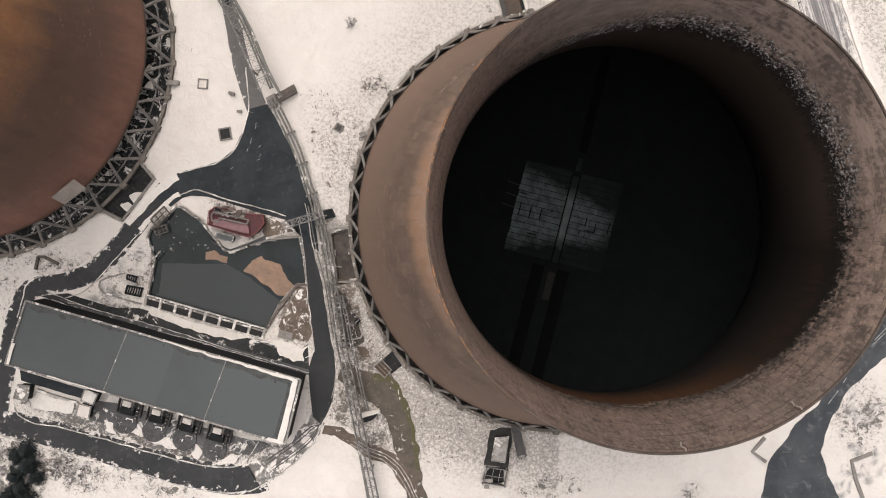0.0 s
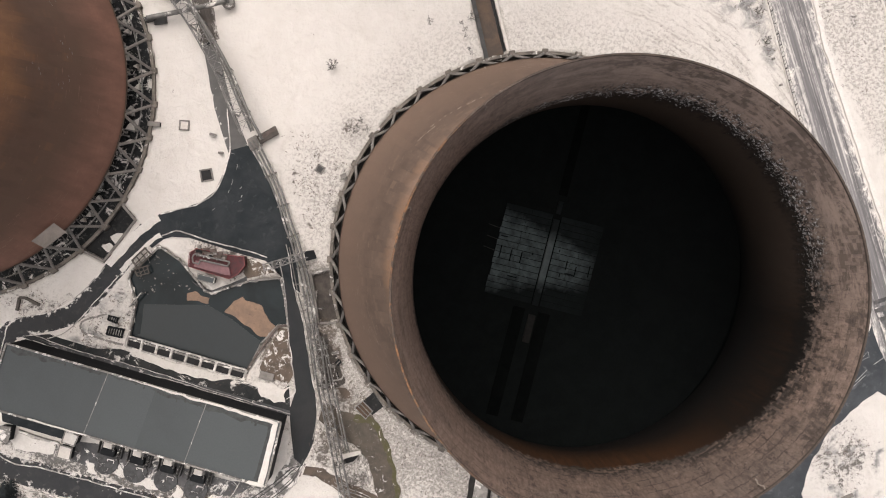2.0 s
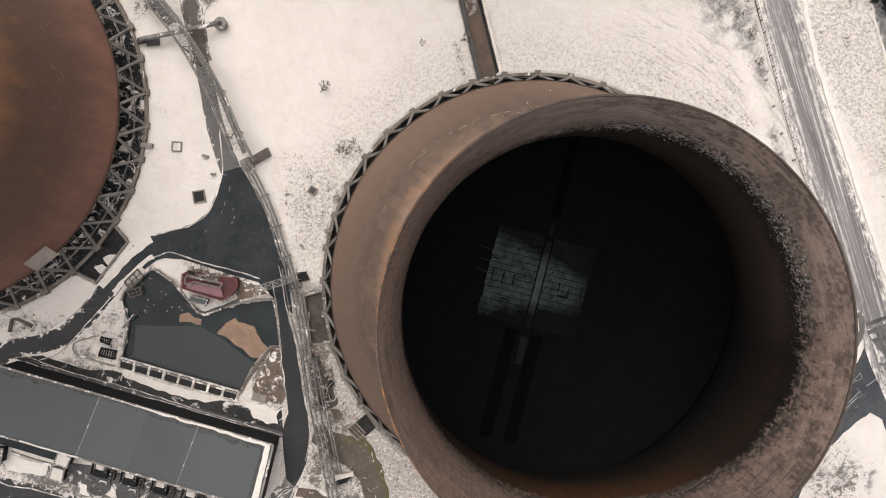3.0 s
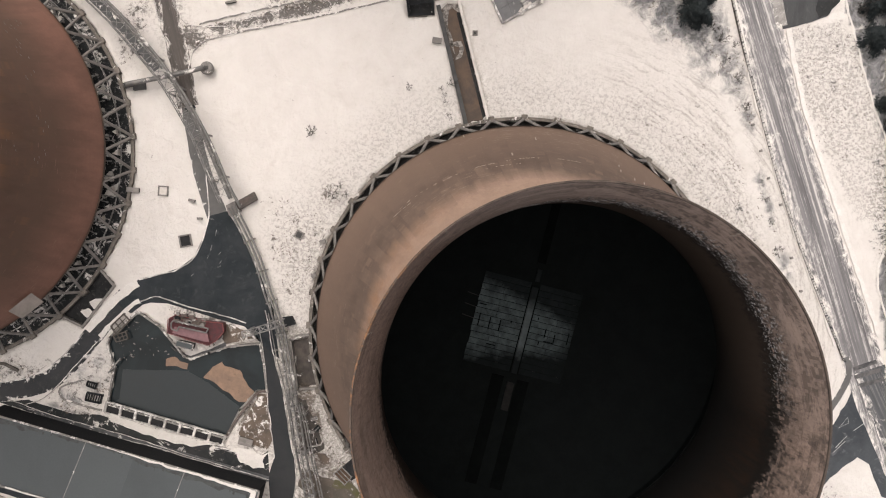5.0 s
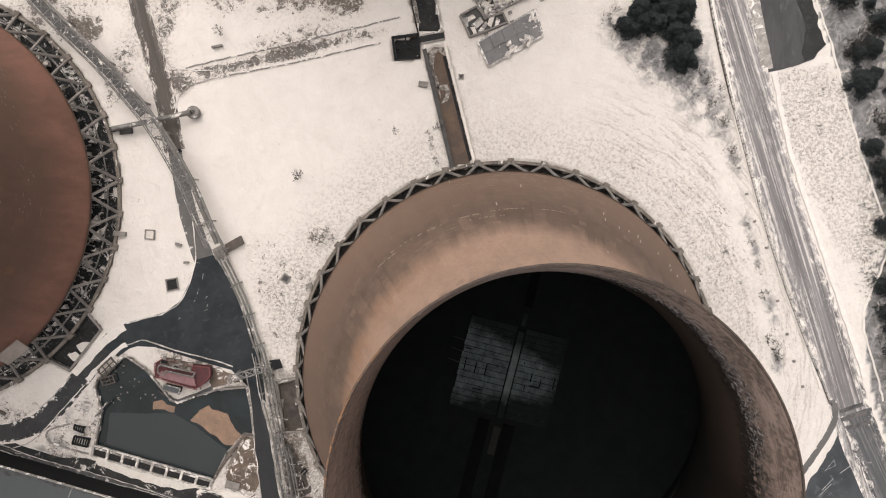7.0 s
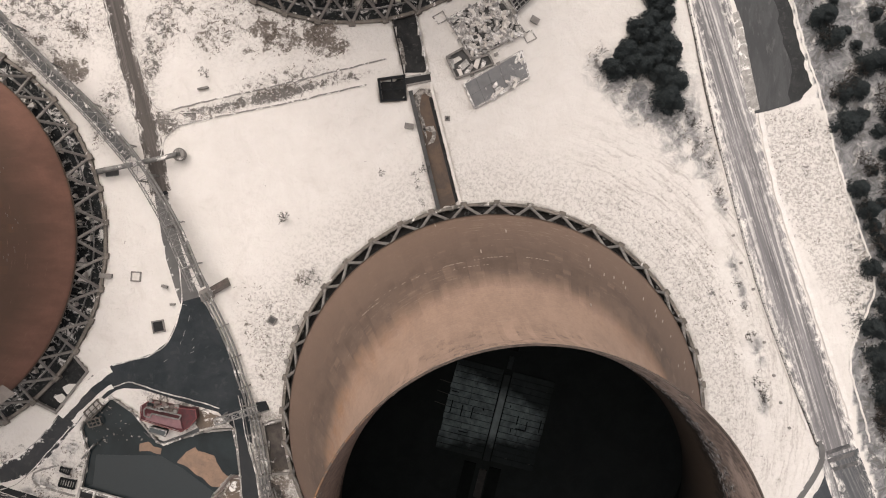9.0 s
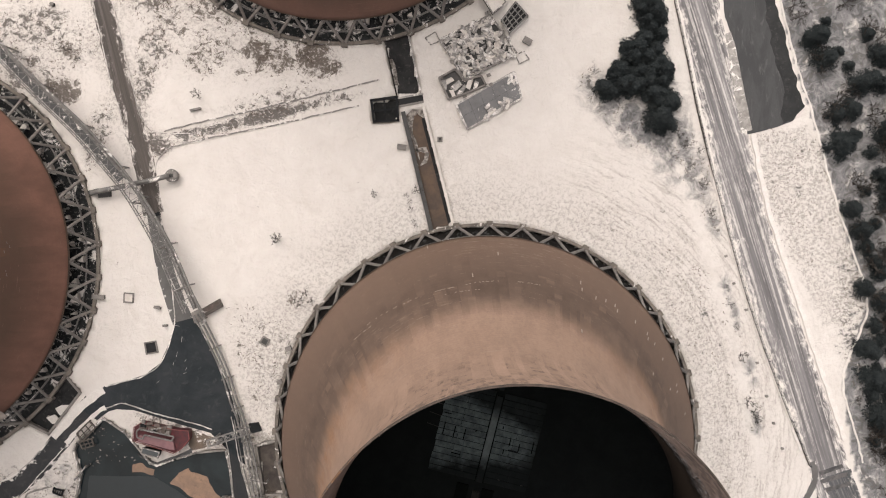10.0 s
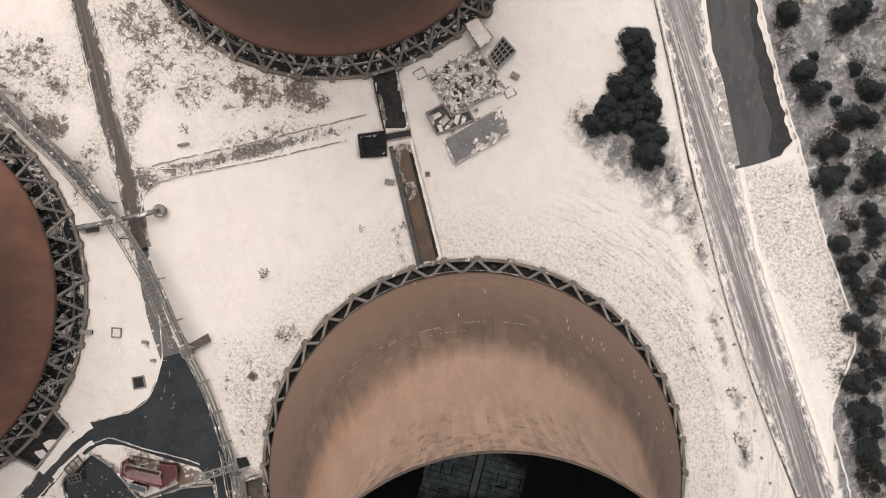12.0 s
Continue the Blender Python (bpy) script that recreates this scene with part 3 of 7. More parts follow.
M_BLACK = surface("black_steel", (0.016, 0.016, 0.018), (0.008, 0.008, 0.009), 0.8, rough=0.6, spec=0.2)
M_STEEL = surface("grey_painted_steel", (0.27, 0.262, 0.255), (0.15, 0.145, 0.142), 0.8, rough=0.6, metal=0.2, snow=0.12)
M_PIPE = surface("lagged_pipe", (0.21, 0.203, 0.196), (0.13, 0.126, 0.122), 0.8, rough=0.6, metal=0.2, snow=0.2, snow_scale=0.25)
M_REDPAINT = surface("dark_red_paint", (0.095, 0.017, 0.022), (0.045, 0.014, 0.017), 0.5, rough=0.6)
M_PINKROOF = surface("faded_red_roof", (0.235, 0.125, 0.135), (0.16, 0.09, 0.10), 0.5, rough=0.7)
M_RUBBLE = surface("broken_concrete", (0.50, 0.48, 0.46), (0.17, 0.163, 0.157), 0.9, fine=4, snow=0.35)
M_BRICK = surface("weathered_timber", (0.12, 0.105, 0.093), (0.075, 0.067, 0.06), 0.7)
M_CONIFER = surface("dark_needles", (0.022, 0.027, 0.029), (0.036, 0.043, 0.044), 1.1, fine=9, bump=0, local=True, spec=0.1)
M_BARK = surface("wet_bark", (0.07, 0.06, 0.053), (0.04, 0.035, 0.032), 2.0, fine=9, local=True)
M_TWIG = surface("bare_twigs", (0.05, 0.043, 0.038), (0.032, 0.028, 0.026), 2.0, bump=0, local=True, spec=0.1)
M_DECK = patch_lit("deck_sheet_painted_lit", (0.18, 0.222, 0.238), (0.085, 0.106, 0.114))
M_BLACKBEAM = surface("near_black_beam", (0.007, 0.0085, 0.0085), (0.010, 0.012, 0.012), 0.5, rough=0.95, spec=0.0)
M_BLACKMATT = surface("black_packing", (0.013, 0.0155, 0.0162), (0.016, 0.019, 0.0198), 0.3, fine=3, rough=0.95, bump=0.3, spec=0.05)
M_ICE = surface("thin_grey_ice", (0.015, 0.0225, 0.0262), (0.0122, 0.0186, 0.0218), 0.1, fine=2, rough=0.45, bump=0.0)
M_SCAR = surface("bare_concrete", (0.42, 0.36, 0.31), (0.32, 0.26, 0.22), 1.0)
M_SUMP = surface("wet_sump", (0.03, 0.027, 0.025), (0.014, 0.013, 0.013), 0.3, c=(0.12, 0.125, 0.125), rough=0.7, spec=0.1)
M_SUMP_SNOW = surface("wet_sump_with_snow", (0.03, 0.032, 0.034), (0.012, 0.013, 0.014), 0.4, c=(0.14, 0.138, 0.135), rough=0.7, spec=0.1, snow=0.24, snow_scale=0.45)
M_APRON = surface("wet_apron_concrete", (0.05, 0.046, 0.043), (0.02, 0.019, 0.018), 0.4, spec=0.15, snow=0.1)
M_CONC_IN = patch_lit("channel_concrete_painted_lit", (0.22, 0.26, 0.275), (0.16, 0.192, 0.205))
M_RING = surface("weathered_ring_concrete", (0.205, 0.18, 0.158), (0.10, 0.09, 0.08), 0.45, fine=3, snow=0.1)
M_MUD = surface("brown_mud", (0.13, 0.10, 0.08), (0.075, 0.06, 0.05), 0.35, fine=4, snow=0.04, fringe=0.14)
M_MUDSNOW = surface("brown_mud_with_snow", (0.15, 0.115, 0.09), (0.085, 0.068, 0.055), 0.35, fine=4, snow=0.32)
M_WALKWAY = surface("walkway_plate", (0.085, 0.087, 0.088), (0.045, 0.047, 0.048), 0.5, fine=4, rough=0.7, snow=0.16, snow_scale=0.5)
M_SUMPGROUND = surface("black_ground", (0.04, 0.038, 0.037), (0.018, 0.018, 0.018), 0.5, fine=4, fringe=0.2)
M_GUTTER = surface("wet_grey_gutter", (0.105, 0.108, 0.112), (0.05, 0.052, 0.055), 0.5, fine=4, snow=0.1, snow_scale=0.4)
M_GRAVEL = surface("dark_gravel_with_scrap", (0.085, 0.073, 0.065), (0.045, 0.041, 0.038), 0.6, c=(0.15, 0.14, 0.13), fine=3, snow=0.14, snow_scale=0.7)
M_DITCH = surface("silty_ditch", (0.115, 0.097, 0.08), (0.07, 0.06, 0.05), 0.25, c=(0.15, 0.132, 0.112), fine=3, snow=0.05, fringe=0.2)
M_MOSS = surface("olive_moss", (0.085, 0.08, 0.034), (0.095, 0.085, 0.055), 0.4, c=(0.12, 0.108, 0.085), fine=5, snow=0.06)
M_FOAM = surface("foam", (0.36, 0.335, 0.31), (0.10, 0.088, 0.08), 1.6, fine=5, lo=0.42, hi=0.56)
M_SNOWROOF = surface("snow_covered_top", (0.68, 0.64, 0.60), (0.56, 0.525, 0.49), 0.5, fine=3)
M_DIRTYROOF = surface("dirty_snow_top", (0.38, 0.36, 0.34), (0.22, 0.21, 0.2), 0.7, fine=3, snow=0.3)
M_DARKPAD = surface("dark_concrete", (0.085, 0.083, 0.082), (0.05, 0.05, 0.05), 0.5)
M_OILBASE = surface("oily_dark_base", (0.095, 0.096, 0.098), (0.045, 0.045, 0.047), 0.8, fine=3, snow=0.04, snow_scale=0.8)
M_BROWNROOF = surface("brown_felt", (0.14, 0.11, 0.10), (0.085, 0.07, 0.062), 0.8, snow=0.15)
M_RAIL = surface("red_rail", (0.25, 0.07, 0.07), (0.18, 0.08, 0.075), 1.0)
M_SHEET = surface("weathered_sheet", (0.25, 0.22, 0.20), (0.18, 0.16, 0.145), 0.4)
M_PANEL = surface("grey_floor_panel", (0.20, 0.20, 0.203), (0.15, 0.15, 0.153), 0.3, snow=0.08)
M_GRASS = surface("dead_grass", (0.15, 0.115, 0.09), (0.09, 0.075, 0.06), 0.8, bump=0)
M_WHITE = surface("white_line_paint", (0.45, 0.45, 0.44), (0.2, 0.2, 0.2), 1.2, bump=0)


# ---- building helpers ----
def mesh_of(bm, name, material, smooth=False):
    me = bpy.data.meshes.new(name)
    bm.to_mesh(me)
    bm.free()
    me.materials.append(material)
    if smooth:
        me.polygons.foreach_set("use_smooth", [True] * len(me.polygons))
    return me


def part(name, bm, material, parent=None, label="", smooth=False):
    """Links a bmesh as one mesh object, under a thing if one is given."""
    ob = new(name, mesh_of(bm, name, material, smooth))
    if parent:
        ob.parent = parent
    if label:
        ob["label"] = label
    return ob


def share(name, me, parent, m):
    """Another object on a mesh that is there already."""
    ob = new(name, me)
    ob.parent = parent
    ob.matrix_basis = m
    return ob


def thing(name, label, category, m=None, group="", kind=""):
    ob = new(name)
    if m is not None:
        ob.matrix_basis = m
    return tagged(ob, label, category, group, kind)


def add_box(bm, x0, y0, z0, x1, y1, z1, bevel=0.0):
    out = bmesh.ops.create_cube(bm, size=1, matrix=Matrix.LocRotScale(((x0 + x1) / 2, (y0 + y1) / 2, (z0 + z1) / 2), None, (x1 - x0, y1 - y0, z1 - z0)))
    if bevel:
        edges = {e for v in out["verts"] for e in v.link_edges}
        bmesh.ops.bevel(bm, geom=list(edges), offset=bevel, segments=1, affect="EDGES")


def box(x0, y0, z0, x1, y1, z1, bevel=0.0):
    bm = bmesh.new()
    add_box(bm, x0, y0, z0, x1, y1, z1, bevel)
    return bm


def add_beam(bm, a, b, w, h=None, up=(0, 0, 1)):
    """A square bar from a to b."""
    a, b, h = Vector(a), Vector(b), h or w
    d = (b - a).normalized()
    side = d.cross(Vector(up))
    side = (side if side.length > 1e-3 else d.cross(Vector((1, 0, 0)))).normalized()
    top = side.cross(d)
    vs = [bm.verts.new(p + side * (w / 2) * s + top * (h / 2) * t) for p in (a, b) for s, t in ((-1, -1), (1, -1), (1, 1), (-1, 1))]
    for f in ((3, 2, 1, 0), (4, 5, 6, 7), (0, 1, 5, 4), (1, 2, 6, 5), (2, 3, 7, 6), (3, 0, 4, 7)):
        bm.faces.new([vs[i] for i in f])


def add_tube(bm, pts, r, sides=8, r_end=None, caps=True):
    """A round tube along points."""
    pts = [Vector(p) for p in pts]
    rings = []
    for i, p in enumerate(pts):
        d = (pts[min(i + 1, len(pts) - 1)] - pts[max(i - 1, 0)]).normalized()
        side = d.cross(Vector((0, 0, 1)))
        side = (side if side.length > 1e-2 else Vector((1, 0, 0))).normalized()
        top = side.cross(d)
        q = r if r_end is None else r + (r_end - r) * i / (len(pts) - 1)
        rings.append([bm.verts.new(p + q * (side * math.cos(k * 2 * math.pi / sides) + top * math.sin(k * 2 * math.pi / sides))) for k in range(sides)])
    for a, b in zip(rings, rings[1:]):
        for k in range(sides):
            bm.faces.new((a[k], a[(k + 1) % sides], b[(k + 1) % sides], b[k]))
    if caps:
        bm.faces.new(rings[0][::-1])
        bm.faces.new(rings[-1])


def curve_through(pts, step=2.0):
    """Points at about even steps on a smooth line through pts."""
    p = [Vector((*q, 0)[:3]) for q in pts]
    p = [2 * p[0] - p[1]] + p + [2 * p[-1] - p[-2]]
    out = []
    for i in range(1, len(p) - 2):
        a, b, c, d = p[i - 1 : i + 3]
        k = max(1, round((c - b).length / step))
        for j in range(k):
            t = j / k
            out.append(0.5 * (2 * b + (c - a) * t + (2 * a - 5 * b + 4 * c - d) * t * t + (3 * b - a - 3 * c + d) * t**3))
    return out + [p[-2]]


def wobble(p, amount, scale=0.5):
    n = noise.noise_vector(Vector((p[0] * scale, p[1] * scale, 3.7)))
    return (p[0] + amount * n.x, p[1] + amount * n.y)


def ring_points(pts, step=1.0, amount=0.0, smooth=False):
    """The closed outline pts, cut into short steps and roughened."""
    if smooth:
        loop = curve_through([*pts, pts[0]], step)[:-1]
        out = [(q.x, q.y) for q in loop]
    else:
        out = []
        for a, b in zip(pts, [*pts[1:], pts[0]]):
            k = max(1, round(math.dist(a, b) / step))
            out += [(a[0] + (b[0] - a[0]) * j / k, a[1] + (b[1] - a[1]) * j / k) for j in range(k)]
    return [wobble(p, amount) for p in out] if amount else out


def sheet(pts, z, thick=0.25):
    """A slab with the outline pts, its top at z."""
    bm = bmesh.new()
    top = [bm.verts.new((x, y, z)) for x, y in pts]
    f = bm.faces.new(top)
    f.normal_update()
    if f.normal.z < 0:
        f.normal_flip()
    ext = bmesh.ops.extrude_face_region(bm, geom=[f])
    for v in ext["geom"]:
        if isinstance(v, bmesh.types.BMVert):
            v.co.z -= thick
    bmesh.ops.recalc_face_normals(bm, faces=bm.faces)
    bmesh.ops.triangulate(bm, faces=bm.faces)
    return bm


def ribbon(pts, width, z, step=2.0, amount=0.0, thick=0.25):
    """A slab of even or tapering width along a smooth line."""
    line = curve_through(pts, step)
    across = (-1.0, -0.62, 0.0, 0.62, 1.0)
    bm = bmesh.new()
    edge = bm.verts.layers.float.new("edge")
    rows = []
    for i, p in enumerate(line):
        d = (line[min(i + 1, len(line) - 1)] - line[max(i - 1, 0)]).normalized()
        w = width if isinstance(width, (int, float)) else width[0] + (width[1] - width[0]) * i / (len(line) - 1)
        s = Vector((-d.y, d.x, 0)) * w / 2
        row = []
        for k in across:
            row.append(bm.verts.new((*wobble(p + s * k, amount), z)))
            row[-1][edge] = abs(k)
        row += [bm.verts.new((*row[4].co.xy, z - thick)), bm.verts.new((*row[0].co.xy, z - thick))]
        for v in row[5:]:
            v[edge] = 1.0
        rows.append(row)
    for a, b in zip(rows, rows[1:]):
        for i in range(7):
            j = (i + 1) % 7
            bm.faces.new((a[i], a[j], b[j], b[i]))
    bm.faces.new(rows[0])
    bm.faces.new(rows[-1][::-1])
    bmesh.ops.recalc_face_normals(bm, faces=bm.faces)
    return bm


def inside(pts, x, y):
    """Which of the places x, y lie in the outline."""
    hit = np.zeros(x.shape, bool)
    for (ax, ay), (bx, by) in zip(pts, [*pts[1:], pts[0]]):
        if ay != by:
            hit ^= ((ay > y) != (by > y)) & (x < (bx - ax) * (y - ay) / (by - ay) + ax)
    return hit


def shrunk(pts, by):
    """The outline drawn in by some metres."""
    area = sum(a[0] * b[1] - b[0] * a[1] for a, b in zip(pts, [*pts[1:], pts[0]]))
    out = []
    for i, p in enumerate(pts):
        a, b = Vector(pts[i - 1]), Vector(pts[(i + 1) % len(pts)])
        q = Vector(p)
        d1, d2 = (q - a).normalized(), (b - q).normalized()
        n1, n2 = Vector((-d1.y, d1.x)), Vector((-d2.y, d2.x))
        m = (n1 + n2)
        m = m / max(m.length_squared / 2, 0.5)
        q = q + m * by * (1 if area > 0 else -1)
        out.append((q.x, q.y))
    return out


# ---- the ground ----
TOWER_NORTH, TOWER_WEST = (-31.15, 130.61), (-129.89, 37.81)
BASIN = [(-83, 3.7), (-78.2, 0.4), (-72.9, -6.1), (-71.5, -6.7), (-67.5, -5.3), (-63, -3.9), (-56.5, -3.3), (-55.6, -7.6), (-54.9, -13.7), (-57.1, -13.7), (-60.8, -17.6), (-62.5, -21.1), (-63.9, -23.9), (-89.6, -16.5), (-88, -8.7), (-89.5, -3.5), (-88.9, -1.8)]
FLUME_UP = [(-21.9, 85.7), (-16.8, 87.1), (-14.1, 74.1), (-19.2, 73.3)]
FLUME_LOW = [(-17.8, 69.6), (-11.8, 44.2), (-7.1, 45.7), (-13.4, 70.8)]
SCREEN_PIT = [(-24.7, 72.3), (-19.2, 73), (-18.9, 68), (-24.1, 67.7)]
CULVERT = [(-49.9, -2.4), (-45.7, -1.2), (-44, -13), (-48.3, -13.1)]
SOUTH_PIT = [(-15.7, -53.4), (-11.3, -54.1), (-11.9, -57.6), (-16.6, -56.9)]
WEST_CHANNEL = [(-91.1, 12.9), (-88, 9.2), (-94.9, 0.3), (-100.3, 3)]
RECESSES = [(BASIN, 2.4), (FLUME_UP, 2.4), (FLUME_LOW, 2.4), (SCREEN_PIT, 2.4), (CULVERT, 2.4), (SOUTH_PIT, 2.4), (WEST_CHANNEL, 2.4)]
WOOD_EDGE = [(61.6, 101.2), (64.3, 89.5), (67.3, 78.6), (70.6, 68.2), (74.8, 54.4), (78.4, 42), (82.5, 28.1), (79.6, 19.3), (77.4, 11), (79.3, -3.7)]
WOOD = [(60.0, 140.0), *WOOD_EDGE, (84.0, -20.0), (92.0, -70.0), (170.0, -70.0), (170.0, 140.0)]
# thinner snow: centre, half axes, turn, how bare, how grey
BARE_NORTH = [
    ((-95.9, 87), 13, 7, -20, 0.55, 0.6), ((-99.7, 78.5), 8, 6, 0, 0.5, 0.5), ((-69.7, 87), 5, 10, -20, 0.5, 0.5),
    ((-72.7, 96.7), 7, 7, 0, 0.6, 0.5), ((-60, 94.8), 10, 6, 0, 0.55, 0.3), ((27.1, 72.8), 6, 4, -30, 0.2, 0.9),
    ((31.9, 66.7), 9, 4, -35, 0.22, 0.9), ((40.5, 63.6), 5, 9, 25, 0.22, 0.9), ((23.4, 76.4), 3, 3, 0, 0.5, 0.9),
    ((-53.3, 88.2), 22, 11, -10, 0.46, 0.2),
]
BARE_TRACK = [
    ((-36.9, 82), 4.2, 4.4, 0, 0.92, 0.15), ((-35.1, 79.6), 4.5, 3, 20, 0.75, 0.15), ((-49.1, 82.7), 4.5, 3, -20, 0.8, 0.15),
    ((-44.8, 81.5), 3.5, 3, -30, 0.78, 0.15), ((-60, 82.1), 6, 4, 0, 0.5, 0.2), ((-65.4, 94.2), 8, 6, 0, 0.4, 0.2),
    ((-89.9, 83.4), 5, 2.5, -45, 0.6, 0.2), ((-92.4, 74.3), 5, 3, 10, 0.95, 0.3), ((-47.9, 68.9), 13, 1.6, 13, 0.95, 0.7),
    ((-63.2, 65.1), 9, 1.7, 12, 0.75, 0.7),
]
BARE_EAST = [
    ((-33.9, 72.3), 9, 1.2, 13, 0.5, 0.6), ((-71.7, 62.9), 4, 2.5, 0, 0.9, 0.6), ((-44.8, 72.9), 12, 2.5, 13, 0.45, 0.5),
    ((-83.9, 65.1), 3, 8, -14, 0.5, 0.6), ((-72.8, 79.7), 2.5, 12, -12, 0.55, 0.7), ((-49.1, 20.5), 7, 8, 20, 0.30, 0.3),
    ((-47.9, 12.5), 4, 7, 0, 0.32, 0.3), ((-40.5, 29), 3, 3, 0, 0.35, 0.2), ((66.7, 52.6), 9, 18, 12, 0.2, 0.8),
    ((47.9, 23.3), 5, 14, 12, 0.18, 0.9),
]
BARE_WOOD = [
    ((40.5, 35.6), 5, 12, 28, 0.12, 0.9), ((53.4, 22.1), 2, 14, 12, 0.2, 1.0), ((57.7, 4.9), 2.2, 5, 10, 0.25, 1.0),
    ((44.1, 58.8), 4, 8, 25, 0.3, 1.0), ((34.4, 70.9), 8, 5, -30, 0.2, 0.9), ((47.2, 50.2), 2, 8, 20, 0.3, 1.0),
    ((82, 20), 5, 22, 8, 0.5, 1.0),
    ((-57.7, -20.6), 3.5, 6, 0, 0.85, 0.1),
]
BARE_SOUTH = [
    ((-45.7, -20.6), 2.5, 9, 12, 0.9, 0.1), ((-41.2, -30.4), 4, 4, 0, 0.5, 0.2), ((-45.5, -40.3), 5, 5, 0, 0.7, 0.4),
    ((-38.7, -45.2), 5, 6, 0, 0.62, 0.7), ((-28.3, -45.2), 7, 12, 25, 0.22, 0.9), ((-20.9, -46.5), 6, 6, 0, 0.15, 0.9),
    ((-94.6, -13.2), 6, 5, 0, 0.36, 0.7), ((-98.9, -13.8), 4, 3, 0, 0.34, 0.7), ((-90.9, -9.5), 3, 5, 0, 0.36, 0.7),
    ((-108.1, -9.5), 6, 3, 10, 0.45, 0.7),
]
BARE_HALL = [
    ((-114.2, -5.8), 8, 4, 20, 0.35, 0.7), ((-93.4, -19.4), 10, 2, -14, 0.6, 0.8), ((-72.5, -24.3), 12, 2, -14, 0.4, 0.8),
    ((-107.1, -53.9), 10, 5, -15, 0.6, 0.8), ((-118.2, -53.9), 7, 9, 0, 0.7, 0.8), ((-89.9, -56.4), 12, 4, -14, 0.45, 0.8),
    ((-103.4, -42.8), 16, 3.2, -14, 0.75, 0.9), ((-62.7, -50.2), 5, 4, 20, 0.5, 0.8), ((-81.2, -48.3), 17, 4, -14, 0.85, 0.9),
    ((-55.3, -40.3), 3, 6, 20, 0.4, 0.8),
]
BARE_REST = [
    ((65.2, -42.7), 7, 8, 0, 0.46, 0.6), ((-1.2, -57.6), 8, 3, 10, 0.4, 0.8), ((28.4, -58.8), 3, 2, 0, 0.55, 0.3),
    ((-68.7, 1.5), 8, 5, -12, 0.6, 0.7), ((-110.9, 4), 3, 4, 0, 0.4, 0.6), ((-120.4, -13.2), 3, 8, 0, 0.4, 0.6),
    ((-121.9, -50.2), 4, 8, 0, 0.5, 0.6),
]
# soft brushwood that greys the snow: centre, half axes, turn, how much
SCRUB = [((28, 72), 7, 4, -30, 0.9), ((33, 67.5), 9, 4.5, -38, 1.0), ((40, 63.5), 5, 9, 25, 0.9), ((36.5, 72), 6, 6, 0, 0.8), ((44.5, 57), 2.6, 9, 22, 0.7), ((48.9, 48), 1.5, 5, 17, 0.7), ((52.2, 31), 1.0, 3.2, 14, 0.8), ((54.1, 25.5), 0.9, 2.6, 13, 0.75), ((57.2, 13.6), 1.0, 3.2, 12, 0.8), ((58.6, 2.2), 1.1, 2.6, 10, 0.8),
         ((-98, -15.4), 3.5, 1.2, -20, 0.7), ((-93.2, -12.5), 2.2, 1.6, 30, 0.6), ((-91.5, -7.5), 1.4, 2.6, 20, 0.5), ((-96.2, -10.2), 2.4, 1.2, 40, 0.45), ((-99, -18), 5, 1.2, -14, 0.7)]
tufts = random.Random(31)
SCRUB += [((66.5 + tufts.uniform(-5.5, 8), -45 + tufts.uniform(-15, 9)), tufts.uniform(0.5, 1.3), tufts.uniform(0.4, 0.8), tufts.uniform(0, 180), tufts.uniform(0.5, 0.9)) for k in range(44)]
BARE = BARE_NORTH + BARE_TRACK + BARE_EAST + BARE_WOOD + BARE_SOUTH + BARE_HALL + BARE_REST


TRACK = [*[(30.7, 67.3), (36.1, 64.5), (39.6, 60.5), (42.9, 55.5), (44.5, 50.6)], *[(49.9, 32), (54, 19.7), (56.1, 9.6), (57.5, 2.7), (59.2, -7.3)]]
MUD_TRACK = [(-84.9, 101.6), (-81.9, 89.4), (-79, 77.3), (-76.3, 68.7), (-74.4, 61.4)]
PLOT = [(56.5, 64.2), (68.5, 66.6), (74.6, 57.5), (81.4, 33), (78.4, 23.3), (73.5, 23.3), (68.6, 33.1), (61.8, 49)]


def beside(line, x, y):
    """Signed distance to an open line: positive on its right-hand side."""
    best, sign = np.full(len(x), 1e9), np.ones(len(x))
    for (ax, ay), (bx, by) in zip(line, line[1:]):
        dx, dy = bx - ax, by - ay
        t = np.clip(((x - ax) * dx + (y - ay) * dy) / (dx * dx + dy * dy), 0, 1)
        d = np.hypot(x - ax - t * dx, y - ay - t * dy)
        side = np.where(dx * (y - ay) - dy * (x - ax) < 0, 1.0, -1.0)
        sign, best = np.where(d < best, side, sign), np.minimum(d, best)
    return best * sign


def ground_sheet():
    """One sheet: a fine grid where the drone flies, whose border cells reach far out to the horizon."""
    x0, x1, y0, y1, step = -150.0, 130.0, -84.0, 132.0, 0.9
    xs = np.r_[-4000, -1200, -400, np.arange(x0, x1, step), 400, 1200, 4000]
    ys = np.r_[-4000, -1200, -400, np.arange(y0, y1, step), 400, 1200, 4000]
    gx, gy = np.meshgrid(xs, ys)
    x, y = gx.ravel(), gy.ravel()
    bare, tint = np.zeros(len(x)), np.zeros(len(x)) + 0.3
    best = np.zeros(len(x))
    for (cx, cy), rx, ry, turn, much, grey in BARE:
        c, s = math.cos(radians(turn)), math.sin(radians(turn))
